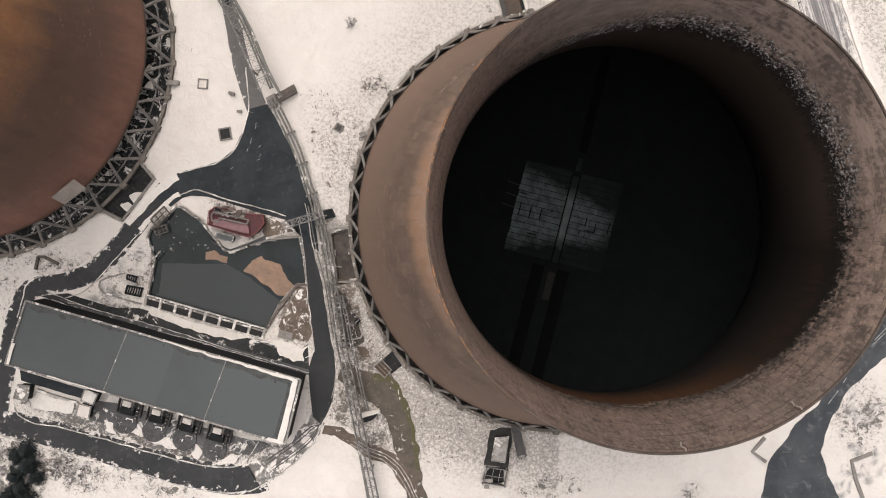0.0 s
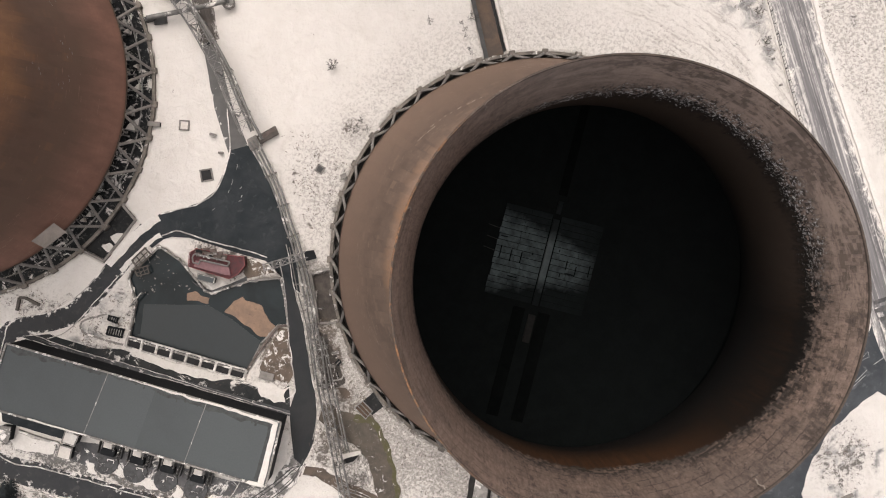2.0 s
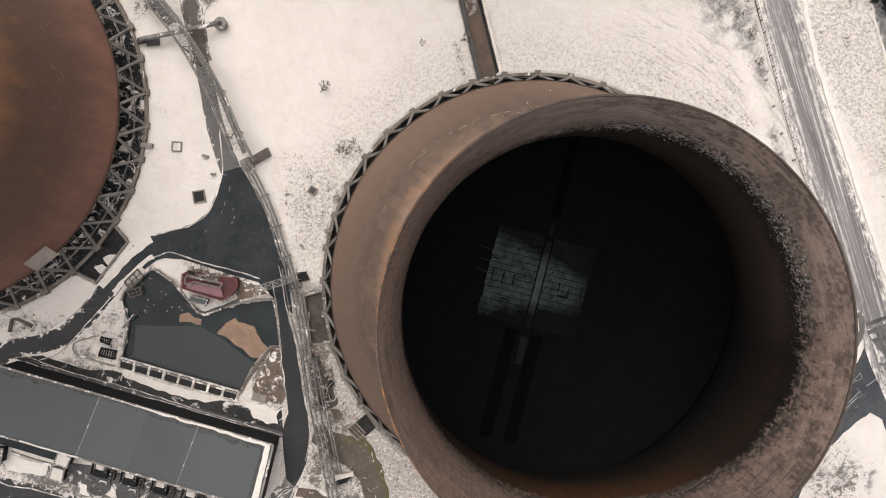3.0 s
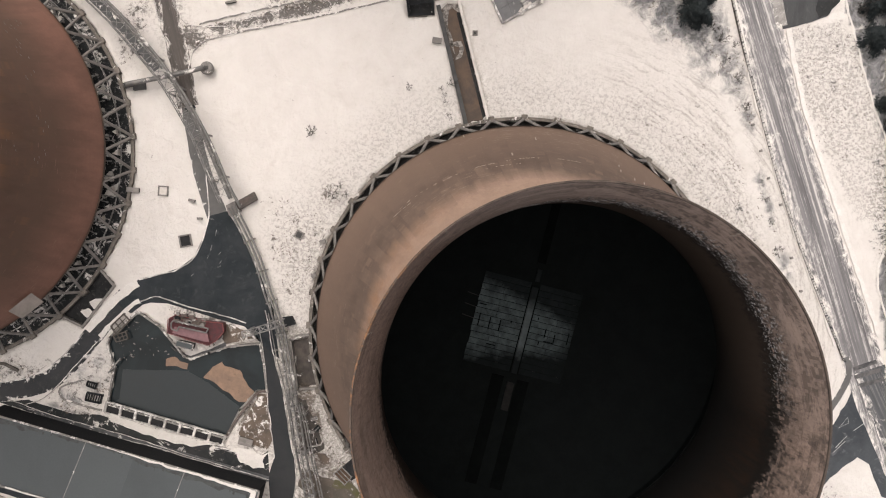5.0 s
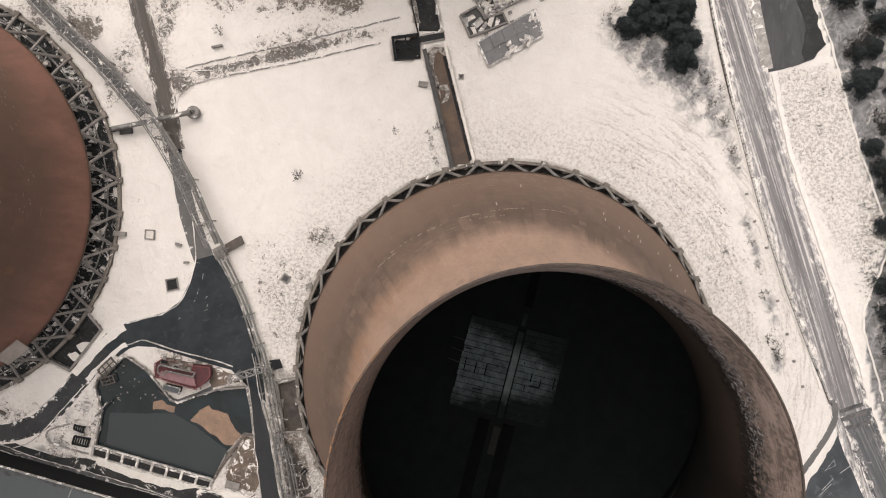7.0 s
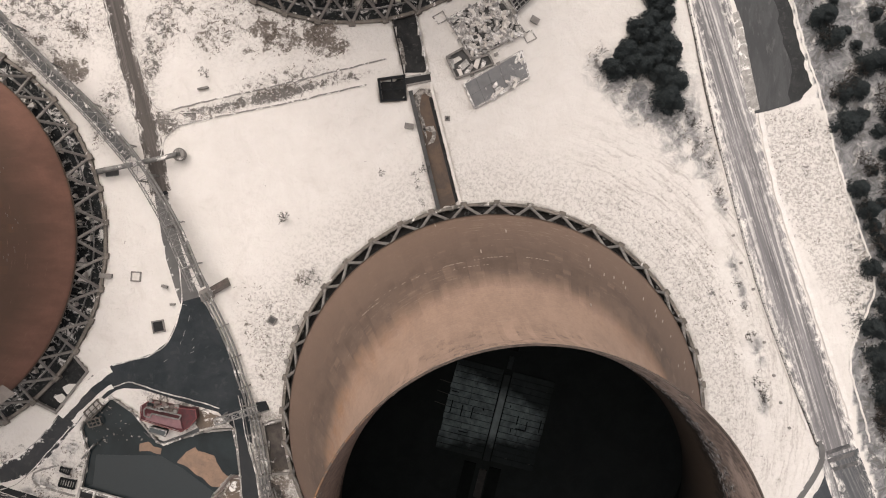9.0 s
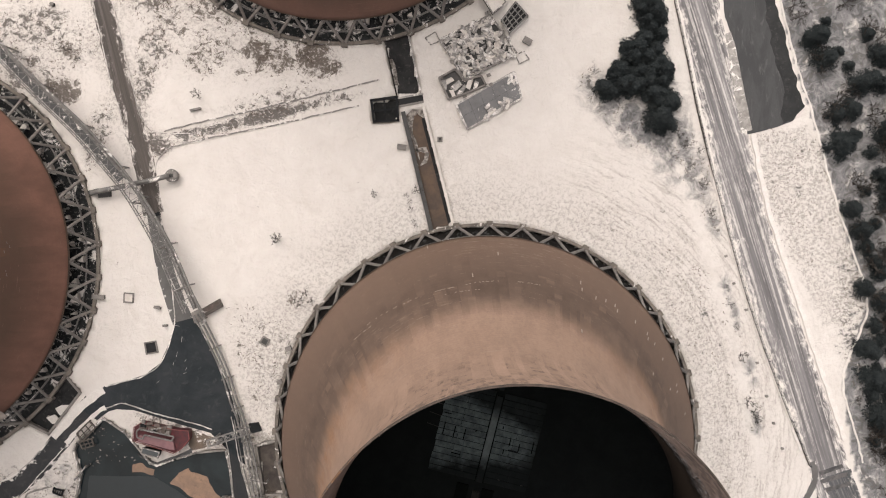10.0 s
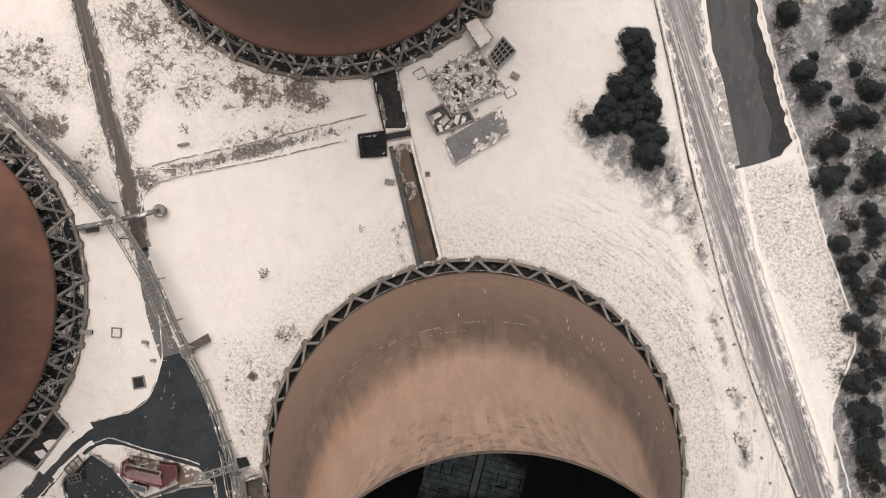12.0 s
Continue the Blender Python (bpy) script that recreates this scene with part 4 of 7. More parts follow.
        u, v = ((x - cx) * c + (y - cy) * s) / rx, (-(x - cx) * s + (y - cy) * c) / ry
        w = np.clip(1.6 - np.sqrt(u * u + v * v) * 1.1, 0, 1) * much
        tint = np.where(w > best, grey, tint)
        best = np.maximum(best, w)
    r, ang = np.hypot(x, y), np.degrees(np.arctan2(y, x))
    best = np.maximum(best, 0.12 * np.exp(-(((r - 51) / 7) ** 2)))
    # ring of rough snow by the tower, where lump shade is painted strongest
    trodden = np.where(ang < -90, 1.9, np.where(ang > 140, 0.6, 0.5)) * np.exp(-(((r - 49) / np.where((ang < -120), 13, 8)) ** 2))
    furrow = 1.25 * np.exp(-(((r - 60) / 11) ** 2)) * np.clip((78 - ang) / 20, 0, 1) * np.clip((ang + 25) / 20, 0, 1)
    off = beside(TRACK, x, y)
    off = np.where((y > 62) | (y < -12), 0.0, off)
    verge = np.abs(beside(MUD_TRACK, x, y))
    trodden = np.maximum(trodden, 1.1 * np.exp(-((verge / 3.6) ** 2)))
    trodden = np.maximum(trodden, np.where(inside(PLOT, x, y), 0.75, 0))
    outer = np.where(off > 0, np.clip(off, 0, 1) * np.clip((7 - off) / 4, 0, 1) * 0.35, 0)
    tint = np.where(0.34 * outer > best, 0.9, tint)
    best = np.maximum(best, 0.34 * outer)
    clean = np.exp(-((off / 1.6) ** 2)) * np.where(off == 0, 0, 1)
    best, trodden, furrow = best * (1 - 0.8 * clean), trodden * (1 - clean), furrow * (1 - clean)
    wood = inside(WOOD, x, y)
    bare = np.maximum(best, np.where(wood, 0.42, 0))
    scrub = np.where(wood, 1.2, 0.0)
    for (cx, cy), rx, ry, turn, much in SCRUB:
        c, s = math.cos(radians(turn)), math.sin(radians(turn))
        u, v = ((x - cx) * c + (y - cy) * s) / rx, (-(x - cx) * s + (y - cy) * c) / ry
        scrub = np.maximum(scrub, np.clip(1.5 - np.sqrt(u * u + v * v), 0, 1) * much)
    tint = np.where(wood, 0.9, tint)
    rng = np.random.default_rng(4)
    z = -0.02 - 0.16 * rng.random(len(x))
    for pts, deep in RECESSES:
        z = np.where(inside(shrunk(pts, 0.15), x, y), -deep, z)
    for cx, cy in ((0, 0), TOWER_NORTH, TOWER_WEST):
        z = np.where((x - cx) ** 2 + (y - cy) ** 2 < (45.5 if cx == 0 else 46.2) ** 2, -2.0, z)
    nx, ny = len(xs), len(ys)
    idx = np.arange(nx * ny).reshape(ny, nx)
    quads = np.stack([idx[:-1, :-1], idx[:-1, 1:], idx[1:, 1:], idx[1:, :-1]], -1).reshape(-1, 4)
    me = bpy.data.meshes.new("ground")
    me.from_pydata(np.stack([x, y, z], -1).tolist(), [], quads.tolist())
    for name, values in (("bare", bare), ("tint", tint), ("furrow", furrow), ("trodden", trodden), ("scrub", scrub)):
        a = me.attributes.new(name, "FLOAT", "POINT")
        a.data.foreach_set("value", values.astype(np.float32))
    me.materials.append(M_SNOW)
    me.polygons.foreach_set("use_smooth", [True] * len(me.polygons))
    tagged(new("ground", me), "snow-covered rough grass with bare patches", "ground", kind="structure")


ground_sheet()


# ---- roads and yards ----
def paved(name, bm, material, label, category="road"):
    return tagged(part(name, bm, material), label, category, kind="structure")


YARD = [(-67.3, 24.4), (-68.4, 20.5), (-70.6, 15.6), (-73.9, 13.1), (-77.6, 11.9), (-82.5, 10.7), (-85.6, 8.8), (-88.3, 5.9), (-84.4, 3.2), (-81.9, 5.1), (-80.1, 5.6), (-76.4, 5.4), (-72.1, 4.1), (-65.4, 2), (-59.7, 0.4), (-55.6, -3.8), (-52.3, -6.5), (-53.5, 3.9), (-57.1, 13.7), (-60.2, 19.8), (-63.2, 25.5)]
paved("road", sheet(ring_points(YARD, 1.5), 0.05), M_ASPHALT, "dark wet asphalt yard cleared of snow", "yard")
paved("road", ribbon([(-85.2, 7.2), (-88.7, 3.1), (-92.2, -1.0), (-97.3, -7.1), (-102.2, -11.4), (-108.5, -13.2), (-114.9, -14.7), (-117.4, -18.7), (-119.5, -26.7), (-121.2, -35.4), (-122.8, -43.4)], 4.3, 0.035, amount=0.25), M_LOOP, "narrow wet asphalt road with snowy kerbs")
ROAD_WEST = [(-56.7, 0.4), (-55.6, -5.8), (-55.1, -10.7), (-54.7, -15.7), (-54.1, -20.6), (-53.6, -25.5), (-53.4, -28.2), (-54.5, -31.7), (-54.3, -36.6), (-54.1, -39.4), (-53.7, -42.5)]
ROAD_EAST = [(-51.9, -44), (-50.5, -42), (-49.3, -39), (-48.8, -35.3), (-48.6, -31.7), (-48.9, -28), (-49.7, -25.5), (-50.4, -20.6), (-51, -16.3), (-51.8, -12), (-53.1, -7.1), (-53.7, -3.4), (-54.9, 2.4)]
paved("road", sheet(ring_points([*ROAD_WEST, *ROAD_EAST], 1.2, 0.2), 0.045), M_ROAD, "dark wet asphalt road beside the pond")
paved("road", ribbon([(-52.6, -42.6), (-54.7, -46.5), (-57.8, -49.5), (-61.5, -52.4), (-66.5, -55.4)], (4.0, 6.4), 0.03, amount=0.5), M_RUTS, "churned slush with curved wheel ruts")
for offset, wide in ((-1.5, 0.22), (-0.9, 0.16), (0.4, 0.2), (1.1, 0.24)):
    paved("road", ribbon([(-51.4 + offset * 0.2, -43.4 - offset * 0.5), (-53.6 - offset * 0.3, -45.4 + offset * 0.7), (-57.5 - offset * 0.55, -48.9 + offset * 0.75), (-63.2 - offset * 0.5, -52.9 + offset * 0.8)], wide, 0.05, amount=0.1), M_DARKPAD, "dark wheel rut in the slush", "wheel rut")
paved("road", ribbon([(-64.5, -55.2), (-68.9, -56.3), (-80, -54.9), (-91.1, -52), (-103.4, -48.3), (-114.5, -45.2), (-125.5, -43)], (6.8, 5.2), 0.02, amount=0.3), M_LOOP, "wet asphalt road that loops round the hall")
paved("road", ribbon([(-86, 106.4), (-84.9, 101.6), (-81.9, 89.4), (-79, 77.3), (-76.3, 68.7), (-74.4, 61.4), (-73, 54.1), (-71.8, 48)], 4.4, 0.03, amount=0.35), M_MUDROAD, "muddy brown service track through the snow", "track")
paved("road", ribbon([(-72.3, 50.4), (-70.4, 40.7), (-68.3, 32.1), (-65.5, 24.3)], (2.6, 4.6), 0.025, amount=0.15), M_ASPHALT_OLD, "pale worn asphalt lane under the pipe bridge", "road")
EAST_L = [(38, 108.5), (40.2, 101.3), (43.5, 86.7), (47.8, 67.3), (52.1, 47.8), (59.5, 23.3), (69.3, -3.7)]
EAST_R = [(47.1, 108.5), (48.9, 101.3), (51.1, 84.3), (56.3, 64.8), (60, 47.7), (66.5, 28.2), (76.4, -1.3)]
EAST_MID = [((a[0] + b[0]) / 2, (a[1] + b[1]) / 2) for a, b in zip(EAST_L, EAST_R)]
JUNCTION = [*[(72.1, -11.1), (74.8, -18.3), (77.7, -25.7), (80.3, -32.5), (82.1, -38), (78.4, -36.2), (75.9, -29.4), (73.4, -27.8), (71.2, -28.9)], *[(68.8, -31.4), (62.7, -36.6), (59.6, -42.1), (57.5, -46.4), (56.9, -50.1), (58.4, -55.1), (61.6, -61.2), (64.7, -69.9), (47.5, -69.9), (43.8, -61.3), (45.8, -51.6), (48.6, -48.3), (51.7, -44.2), (57.2, -39), (62.6, -32.3)], *[(66.2, -23), (69.2, -18.9), (71.2, -15.6)]]
paved("road", ribbon([*EAST_MID, *[(74.7, -9.1), (77.5, -16.5), (81.5, -25.7), (86.4, -36.8), (93.2, -51.6)]], 8.6, 0.03, amount=0.3), M_SLUSH, "wide access road with frozen slush ruts")
paved("road", ribbon([(75.8, -8.7), (77.7, -14), (81.7, -23.2), (86.6, -34.3), (93.5, -49.1)], 6.8, 0.045, amount=0.3), M_WETROAD, "blue-grey wet stretch of the access road")
paved("road", sheet(ring_points(JUNCTION, 1.5, 0.5), 0.02), M_ASPHALT_BLUE, "dark wet asphalt junction swept clear of snow")
paved("pavement", ribbon([(70.8, -6), (71.3, -10), (69.1, -14.6), (66, -19.3), (62.6, -24.2)], 1.3, 0.06, amount=0.1), M_ASPHALT_OLD, "narrow grey footpath to the junction", "footpath")
paved("pavement", sheet(ring_points([(49.3, 106.1), (59.2, 106.1), (61.7, 94), (65, 83), (68.2, 70.9), (66, 67.5), (61.2, 66), (56.5, 64.8), (54.8, 72.1), (53.8, 83.1), (51.6, 90.3)], 1.5, 0.2), 0.06), M_CARPARK, "grey wet car park with melted snow", "car park")
paved("pavement", sheet(ring_points([(58.9, 106.1), (59.6, 106.1), (61.9, 94), (65.2, 83), (68.5, 70.9), (66.3, 67.5), (63.8, 66.9), (64.3, 73.9), (61.7, 83), (59.9, 94)], 0.5, 0.6), 0.07, 0.2), M_BLACKTOP, "black wet margin of the car park", "car park")


# ---- cooling towers ----
def shell_radius(z, flare=57.4):
    return 25.9 * math.sqrt(1 + ((z - 85) / (91.5 if z > 85 else flare)) ** 2)


def off_axis(z):
    """The shells stand a little out of true about their throat."""
    g = math.exp(-(((z - 85) / 22) ** 2))
    return 0.4 * g, -0.5 * g


def lathe(profile, sides, true=True):
    """A closed ring turned from a profile of (radius, height)."""
    bm = bmesh.new()
    ang = [2 * math.pi * k / sides for k in range(sides)]
    rows = []
    for r, z in profile:
        x, y = (0, 0) if true else off_axis(z)
        rows.append([bm.verts.new((x + r * math.cos(a), y + r * math.sin(a), z)) for a in ang])
    for a, b in zip(rows, rows[1:]):
        for k in range(sides):
            bm.faces.new((a[k], a[(k + 1) % sides], b[(k + 1) % sides], b[k]))
    return bm


HEAD = 8.6


def tower_meshes(flare, ring):
    levels = [HEAD + (114 - HEAD) * k / 64 for k in range(65)]
    outer = lathe([(shell_radius(z, flare), z) for z in levels], 192, False)
    lining = lathe([(shell_radius(z, flare) - 0.2, z) for z in reversed(levels)], 192, False)
    r = shell_radius(114)
    rim = lathe([(r + 0.005, 113.4), (r + 0.03, 113.6), (r + 0.03, 114.0), (r, 114.06), (r - 0.2, 114.06), (r - 0.23, 114.0), (r - 0.23, 113.6), (r - 0.19, 113.4)], 192, False)
    b = shell_radius(HEAD, flare)
    beam = lathe([(b - 0.8, HEAD + 0.6), (b - 0.8, HEAD - 0.3), (b, HEAD - 0.3), (b + 0.03, HEAD + 0.3), (b - 0.05, HEAD + 0.7)], 160)
    wall = lathe([(ring, -0.6), (ring, 0.42), (ring - 0.09, 0.5), (ring - 0.66, 0.5), (ring - 0.75, 0.42), (ring - 0.75, -1.7)], 160)
    ledge = lathe([(43.2, -1.7), (43.2, -1.2), (42.98, -1.2), (42.98, -1.7)], 128)
    return outer, lining, rim, beam, wall, ledge


def cooling_tower(label, shell_material, at, foot_turn, core, flare=58.2, ring=46.45):
    tower = thing("cooling_tower", label, "cooling tower", pose(*at, 0), "cooling towers")
    outer, lining, rim, beam, wall, ledge = tower_meshes(flare, ring)
    shell = part("shell", outer, shell_material, tower, smooth=True)
    part("lining", lining, M_LINING, tower, "brown brushed concrete, sooty black below, depth shade painted in", smooth=True)
    part("rim", rim, M_RIM, shell)
    part("ring_beam", beam, M_BEAM, shell)
    part("pond_wall", wall, M_RING, tower, "low weathered wall round the sump")
    part("ledge", ledge, M_CONC, tower, "snowy ledge in the sump")
    part("pond", lathe([(ring - 0.25, -1.6), (20, -1.6), (0.02, -1.6)], 96), M_SUMP if core > 40 else M_SUMP_SNOW, tower, "dark wet sump under the shell")
    # skirt up to the shell base is added to keep daylight off the floor
    part("packing", lathe([(core, -1.5), (core, 8.75), (core - 0.5, 8.75), (core - 0.5, 6.2), (20, 6.2), (0.02, 6.2)], 96), M_BLACKMATT, tower, "black packing that fills the base, skirt added against daylight")
    top = shell_radius(HEAD, flare) - 0.35
    legs = []
    for s in (-1, 1):
        bm = bmesh.new()
        a = radians(4.5) * s
        add_beam(bm, (ring - 0.55, 0.25 * s, 0.5), (top * math.cos(a), top * math.sin(a), HEAD), 0.58, 0.5)
        bmesh.ops.bevel(bm, geom=list(bm.edges), offset=0.09, segments=1, affect="EDGES")
        legs.append(mesh_of(bm, "leg", M_LEG))
    foot = mesh_of(box(ring - 0.95, -0.68, -1.9, ring + 0.5, 0.68, 0.85, 0.1), "footing", M_RING)
    for k in range(40):
        turn = Matrix.Rotation(radians(foot_turn + 9 * k), 4, "Z")
        share("footing", foot, tower, turn)
        for me in legs:
            share("leg", me, tower, turn)
    return tower


def on_shell(angle, z, off=0.0):
    r, a = shell_radius(z) + off, radians(angle)
    return Vector((r * math.cos(a), r * math.sin(a), z))


main_tower = cooling_tower("huge tan-brown concrete cooling tower with sooty black lining", M_SHELL, (0, 0), 8.0, 42.1, 57.4, 45.85)
cooling_tower("huge reddish concrete cooling tower on slanting legs", M_SHELL_NORTH, TOWER_NORTH, 0.9, 38.0)
west_tower = cooling_tower("huge rust-red concrete cooling tower with dark stains", M_SHELL_RED, TOWER_WEST, 4.6, 38.0)


# pale spalls and scratched lift lines on the north side of the main tower, conductor tapes at its lip
for angle, z in ((62.5, 22.4), (61.9, 25.7), (57.1, 25.9), (53.7, 23.7), (50.4, 22.5), (42.4, 20.9), (49.3, 24.2), (37.2, 19.7), (33.5, 19.6), (30.9, 34.6), (28.8, 20.5),
                 (21.6, 26.4), (18.3, 20.4), (10.8, 18.1), (61.5, 48.7), (87.5, 18.5), (107.0, 9.7), (95.8, 29.7), (19.7, 18.8), (36.4, 21.7)):
    bm = bmesh.new()
    add_beam(bm, on_shell(angle, z + 0.9, 0.03), on_shell(angle, z - 0.9, 0.03), 0.22, 0.06)
    part("spall", bm, M_SCAR, main_tower, "pale patch of bare concrete")
for angle, z, wide in ((38.9, 22.4, 5), (28.9, 26.1, 4), (21.2, 27.0, 4), (6.3, 26.8, 5), (-3.5, 27.7, 5), (38.5, 25.8, 6), (-1.2, 36.0, 3), (31.6, 26.7, 3)):
    for k in range(wide):
        at = angle + 1.1 * (k - wide / 2) + 0.5 * math.sin(7 * k + angle)
        high = z + 1.6 * math.sin(5 * k + angle)
        off = shell_radius(high, 58.2) - shell_radius(high)
        bm = bmesh.new()
        add_beam(bm, on_shell(at, high, off + 0.02), on_shell(at + 0.7 + 0.4 * math.sin(3 * k), high + 0.1, off + 0.02), 0.06, 0.14)
        part("spall", bm, M_SHEET, west_tower, "pale scratched patch of concrete")
for a, z0, b, z1 in ((134.1, 31.0, 118.6, 33.2), (118.5, 33.4, 101.9, 34.3), (98.3, 34.0, 85.9, 33.0), (84.2, 33.0, 75.3, 32.2), (138.5, 32.0, 129.3, 33.6), (105.8, 37.1, 93.2, 37.4)):
    for k in range(24):
        if noise.noise(Vector((a * 0.3, z0, k * 0.7))) < 0.06:
            continue
        bm = bmesh.new()
        p, q = on_shell(a + (b - a) * k / 24, z0 + (z1 - z0) * k / 24 + 0.15 * math.sin(3 * k)), on_shell(a + (b - a) * (k + 0.9) / 24, z0 + (z1 - z0) * (k + 0.9) / 24 + 0.15 * math.sin(3 * k + 2))
        add_tube(bm, [p, q], 0.07, 4)
        part("lift_seam", bm, M_SCAR, main_tower, "pale scratched lift line")
for angle in (127.3, 158.7, -85.0, -55.1, 51.5):
    bm = bmesh.new()
    add_tube(bm, [on_shell(angle + 0.3 * math.sin(1.7 * k), 114.0 - 0.7 * k, -0.3) for k in range(6)], 0.1, 5)
    part("conductor_tape", bm, M_SCAR, main_tower, "loose pale conductor tape")


# ---- sheet decking inside the main tower ----
def deck_inside():
    deck = thing("spray_deck", "dirty pale grey sheet decking on beams, painted lit patch, deep inside the tower", "deck", pose(0.45, 0.3, 7.0, 0, 0, -14.2))
    rng = random.Random(11)
    for k in range(15):
        v = -9.2 + 1.3 * k
        left = -11.0 + rng.uniform(-0.1, 0.1)
        right = 10.0 + rng.uniform(-0.1, 0.1)
        for a, b in ((left, -0.95), (0.95, right)):
            cut = a + (b - a) * rng.uniform(0.4, 0.6)
            for p, q in ((a, cut - 0.03), (cut + 0.03, b)):
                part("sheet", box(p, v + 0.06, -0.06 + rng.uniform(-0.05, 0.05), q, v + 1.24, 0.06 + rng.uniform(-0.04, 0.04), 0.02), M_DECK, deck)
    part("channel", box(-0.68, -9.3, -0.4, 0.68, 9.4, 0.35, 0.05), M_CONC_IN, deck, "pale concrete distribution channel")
    part("channel", box(-0.5, 10.6, -0.4, 0.5, 13.3, 0.3, 0.05), M_DECK, deck, "dark concrete distribution channel")
    part("channel", box(-0.75, -17.4, -0.8, 0.75, -11.4, 0.0, 0.05), M_SUMPGROUND, deck, "dark concrete distribution channel")
    part("beam", box(-0.9, 14.6, -0.6, 0.9, 36, -0.1), M_BLACKBEAM, deck, "black beam")
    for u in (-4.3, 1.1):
        part("beam", box(u, -34, -0.6, u + 2.5, -10.5, -0.1), M_BLACKBEAM, deck, "black beam")
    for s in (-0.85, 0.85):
        part("gutter", box(s - 0.1, -9.3, -0.1, s + 0.1, 9.6, 0.1), M_BLACKBEAM, deck, "black gutter beside the channel")
    for u, v0, v1 in ((-9.9, -1.2, 1.3), (-7.6, -1.5, 0.9), (-5.4, -1.4, 0.8), (-3.2, 0.9, 1.2), (4.3, -0.4, 1.4), (6.4, -1.2, 0.6), (9.2, -0.8, 1.6), (2.2, 2.9, 3.3), (3.4, -2.2, -1.6)):
        bm = bmesh.new()
        add_tube(bm, [(u, v0, 0.12), (u, v0, 0.3), (u, v1, 0.3), (u, v1, 0.12)], 0.11, 6)
        part("pipe", bm, M_BLACKBEAM, deck, "thin black pipe")
    for u0, u1, v in ((4.3, 6.4, -1.2), (-7.2, -5.2, -4.6), (-10.6, -9.0, 3.3)):
        bm = bmesh.new()
        add_tube(bm, [(u0, v, 0.2), (u1, v, 0.2)], 0.1, 6)
        part("pipe", bm, M_BLACKBEAM, deck, "thin black pipe")
    for v in (5.0, 2.6, 0.2):
        bm = bmesh.new()
        add_beam(bm, (-13.6, v, -0.2), (-10.8, v - 0.3, -0.2), 0.13)
        part("bar", bm, M_DARKPAD, deck, "steel bar that sticks out")
    for u in (-10, -4, 4, 9):
        part("post", box(u - 0.25, -8.5, -8.6, u + 0.25, -8.0, -0.1), M_BLACK, deck)
        part("post", box(u - 0.25, 7.2, -8.6, u + 0.25, 7.7, -0.1), M_BLACK, deck)


deck_inside()


# ---- kerbs and banks ----
def kerb(pts, width=0.45, z=0.2, material=None, label="concrete kerb capped with snow"):
    tagged(part("kerb", ribbon(pts, width if material else width * 0.45, z, 1.2, 0.2 if material is not M_LYING else 0.4, 0.4), material or M_KERB), label, "kerb", kind="structure")


kerb([(-67.9, 33.3), (-67.6, 28.4), (-67.5, 24.4), (-68.4, 20.5), (-70.5, 15.6), (-73.8, 13), (-77.6, 11.8), (-82.5, 10.5)], 0.5)
kerb([(-63.2, 25.7), (-60.2, 20.1), (-57, 13.7), (-54.7, 7.5), (-53.5, 1.4)], 0.6)
kerb([(-82.2, 5.9), (-79.1, 6.8), (-76.1, 6.2), (-71.8, 4.7), (-65.1, 3), (-59.4, 1.2)], 0.5)
kerb([(-91.6, -2.9), (-94.3, -5.8), (-96.9, -8.5), (-99.9, -12.0), (-103.5, -15.2), (-107.4, -16.6)], 0.4)
kerb([(-94.7, -1.0), (-98.2, -4.9), (-101.8, -8.2), (-107.1, -10.8), (-112.9, -11.9), (-116, -13.9), (-116.7, -16.9), (-118, -20.8)], 0.5)
for line, wide in (([(-82.9, 9.9), (-85.5, 8.2), (-87.5, 6.4), (-91.2, 2.7), (-93.9, -0.6)], 1.7), ([(-82.4, 5.9), (-84.4, 4.7), (-88.0, 1.4), (-91.3, -1.9)], 1.0)):
    paved("snow_bank", ribbon(line, wide, 0.09, 0.5, 0.35, 0.3), M_LYING, "snow lying on the shoulder of the road", "snow bank")
kerb([(-111.2, -15.5), (-99.5, -19.5), (-84.8, -23.5), (-72.5, -27.5), (-54.3, -32.9)], 0.3)
kerb([(-118.8, -39.6), (-117.9, -42.2), (-114.4, -43.8), (-109.9, -44.6), (-99.7, -47.2), (-88.6, -50.4), (-78.8, -52.9), (-70.8, -53.4), (-67.7, -51.2), (-65.4, -47.7)], 0.5)
kerb([(-56.7, 0.2), (-55.6, -5.8), (-55.1, -10.7), (-54.7, -15.7), (-54.1, -20.6), (-53.6, -25.5), (-53.4, -28.2), (-55.2, -29.6)], 0.35)
kerb([(-55.2, 4.0), (-53.9, -3.4), (-53.2, -7.1), (-51.8, -12), (-51, -16.3), (-50.4, -20.6), (-49.7, -25.5), (-48.9, -28), (-48.6, -31.7), (-48.9, -35.3), (-49.5, -38.5)], 0.35)
kerb([(-121.9, -46.5), (-114.5, -48.9), (-103.4, -51.7), (-91.1, -54.9), (-81.3, -57.8), (-70.2, -59.1), (-64, -57), (-56.6, -51.6), (-52.9, -47.1), (-51.4, -43.4)], 0.5)
kerb([(-86.7, 101.6), (-83.7, 89.4), (-81.1, 77.3), (-79, 70), (-77.2, 62.7)], 0.3)
kerb([(-82.1, 101.6), (-79.4, 89.4), (-76.8, 78.5), (-75.1, 70.6), (-73.2, 66.9), (-70.3, 65.3), (-63.2, 65.3)], 0.3)
kerb([(-62, 63.6), (-67.5, 62.4), (-70.8, 59.6), (-71.8, 55.9)], 0.3)
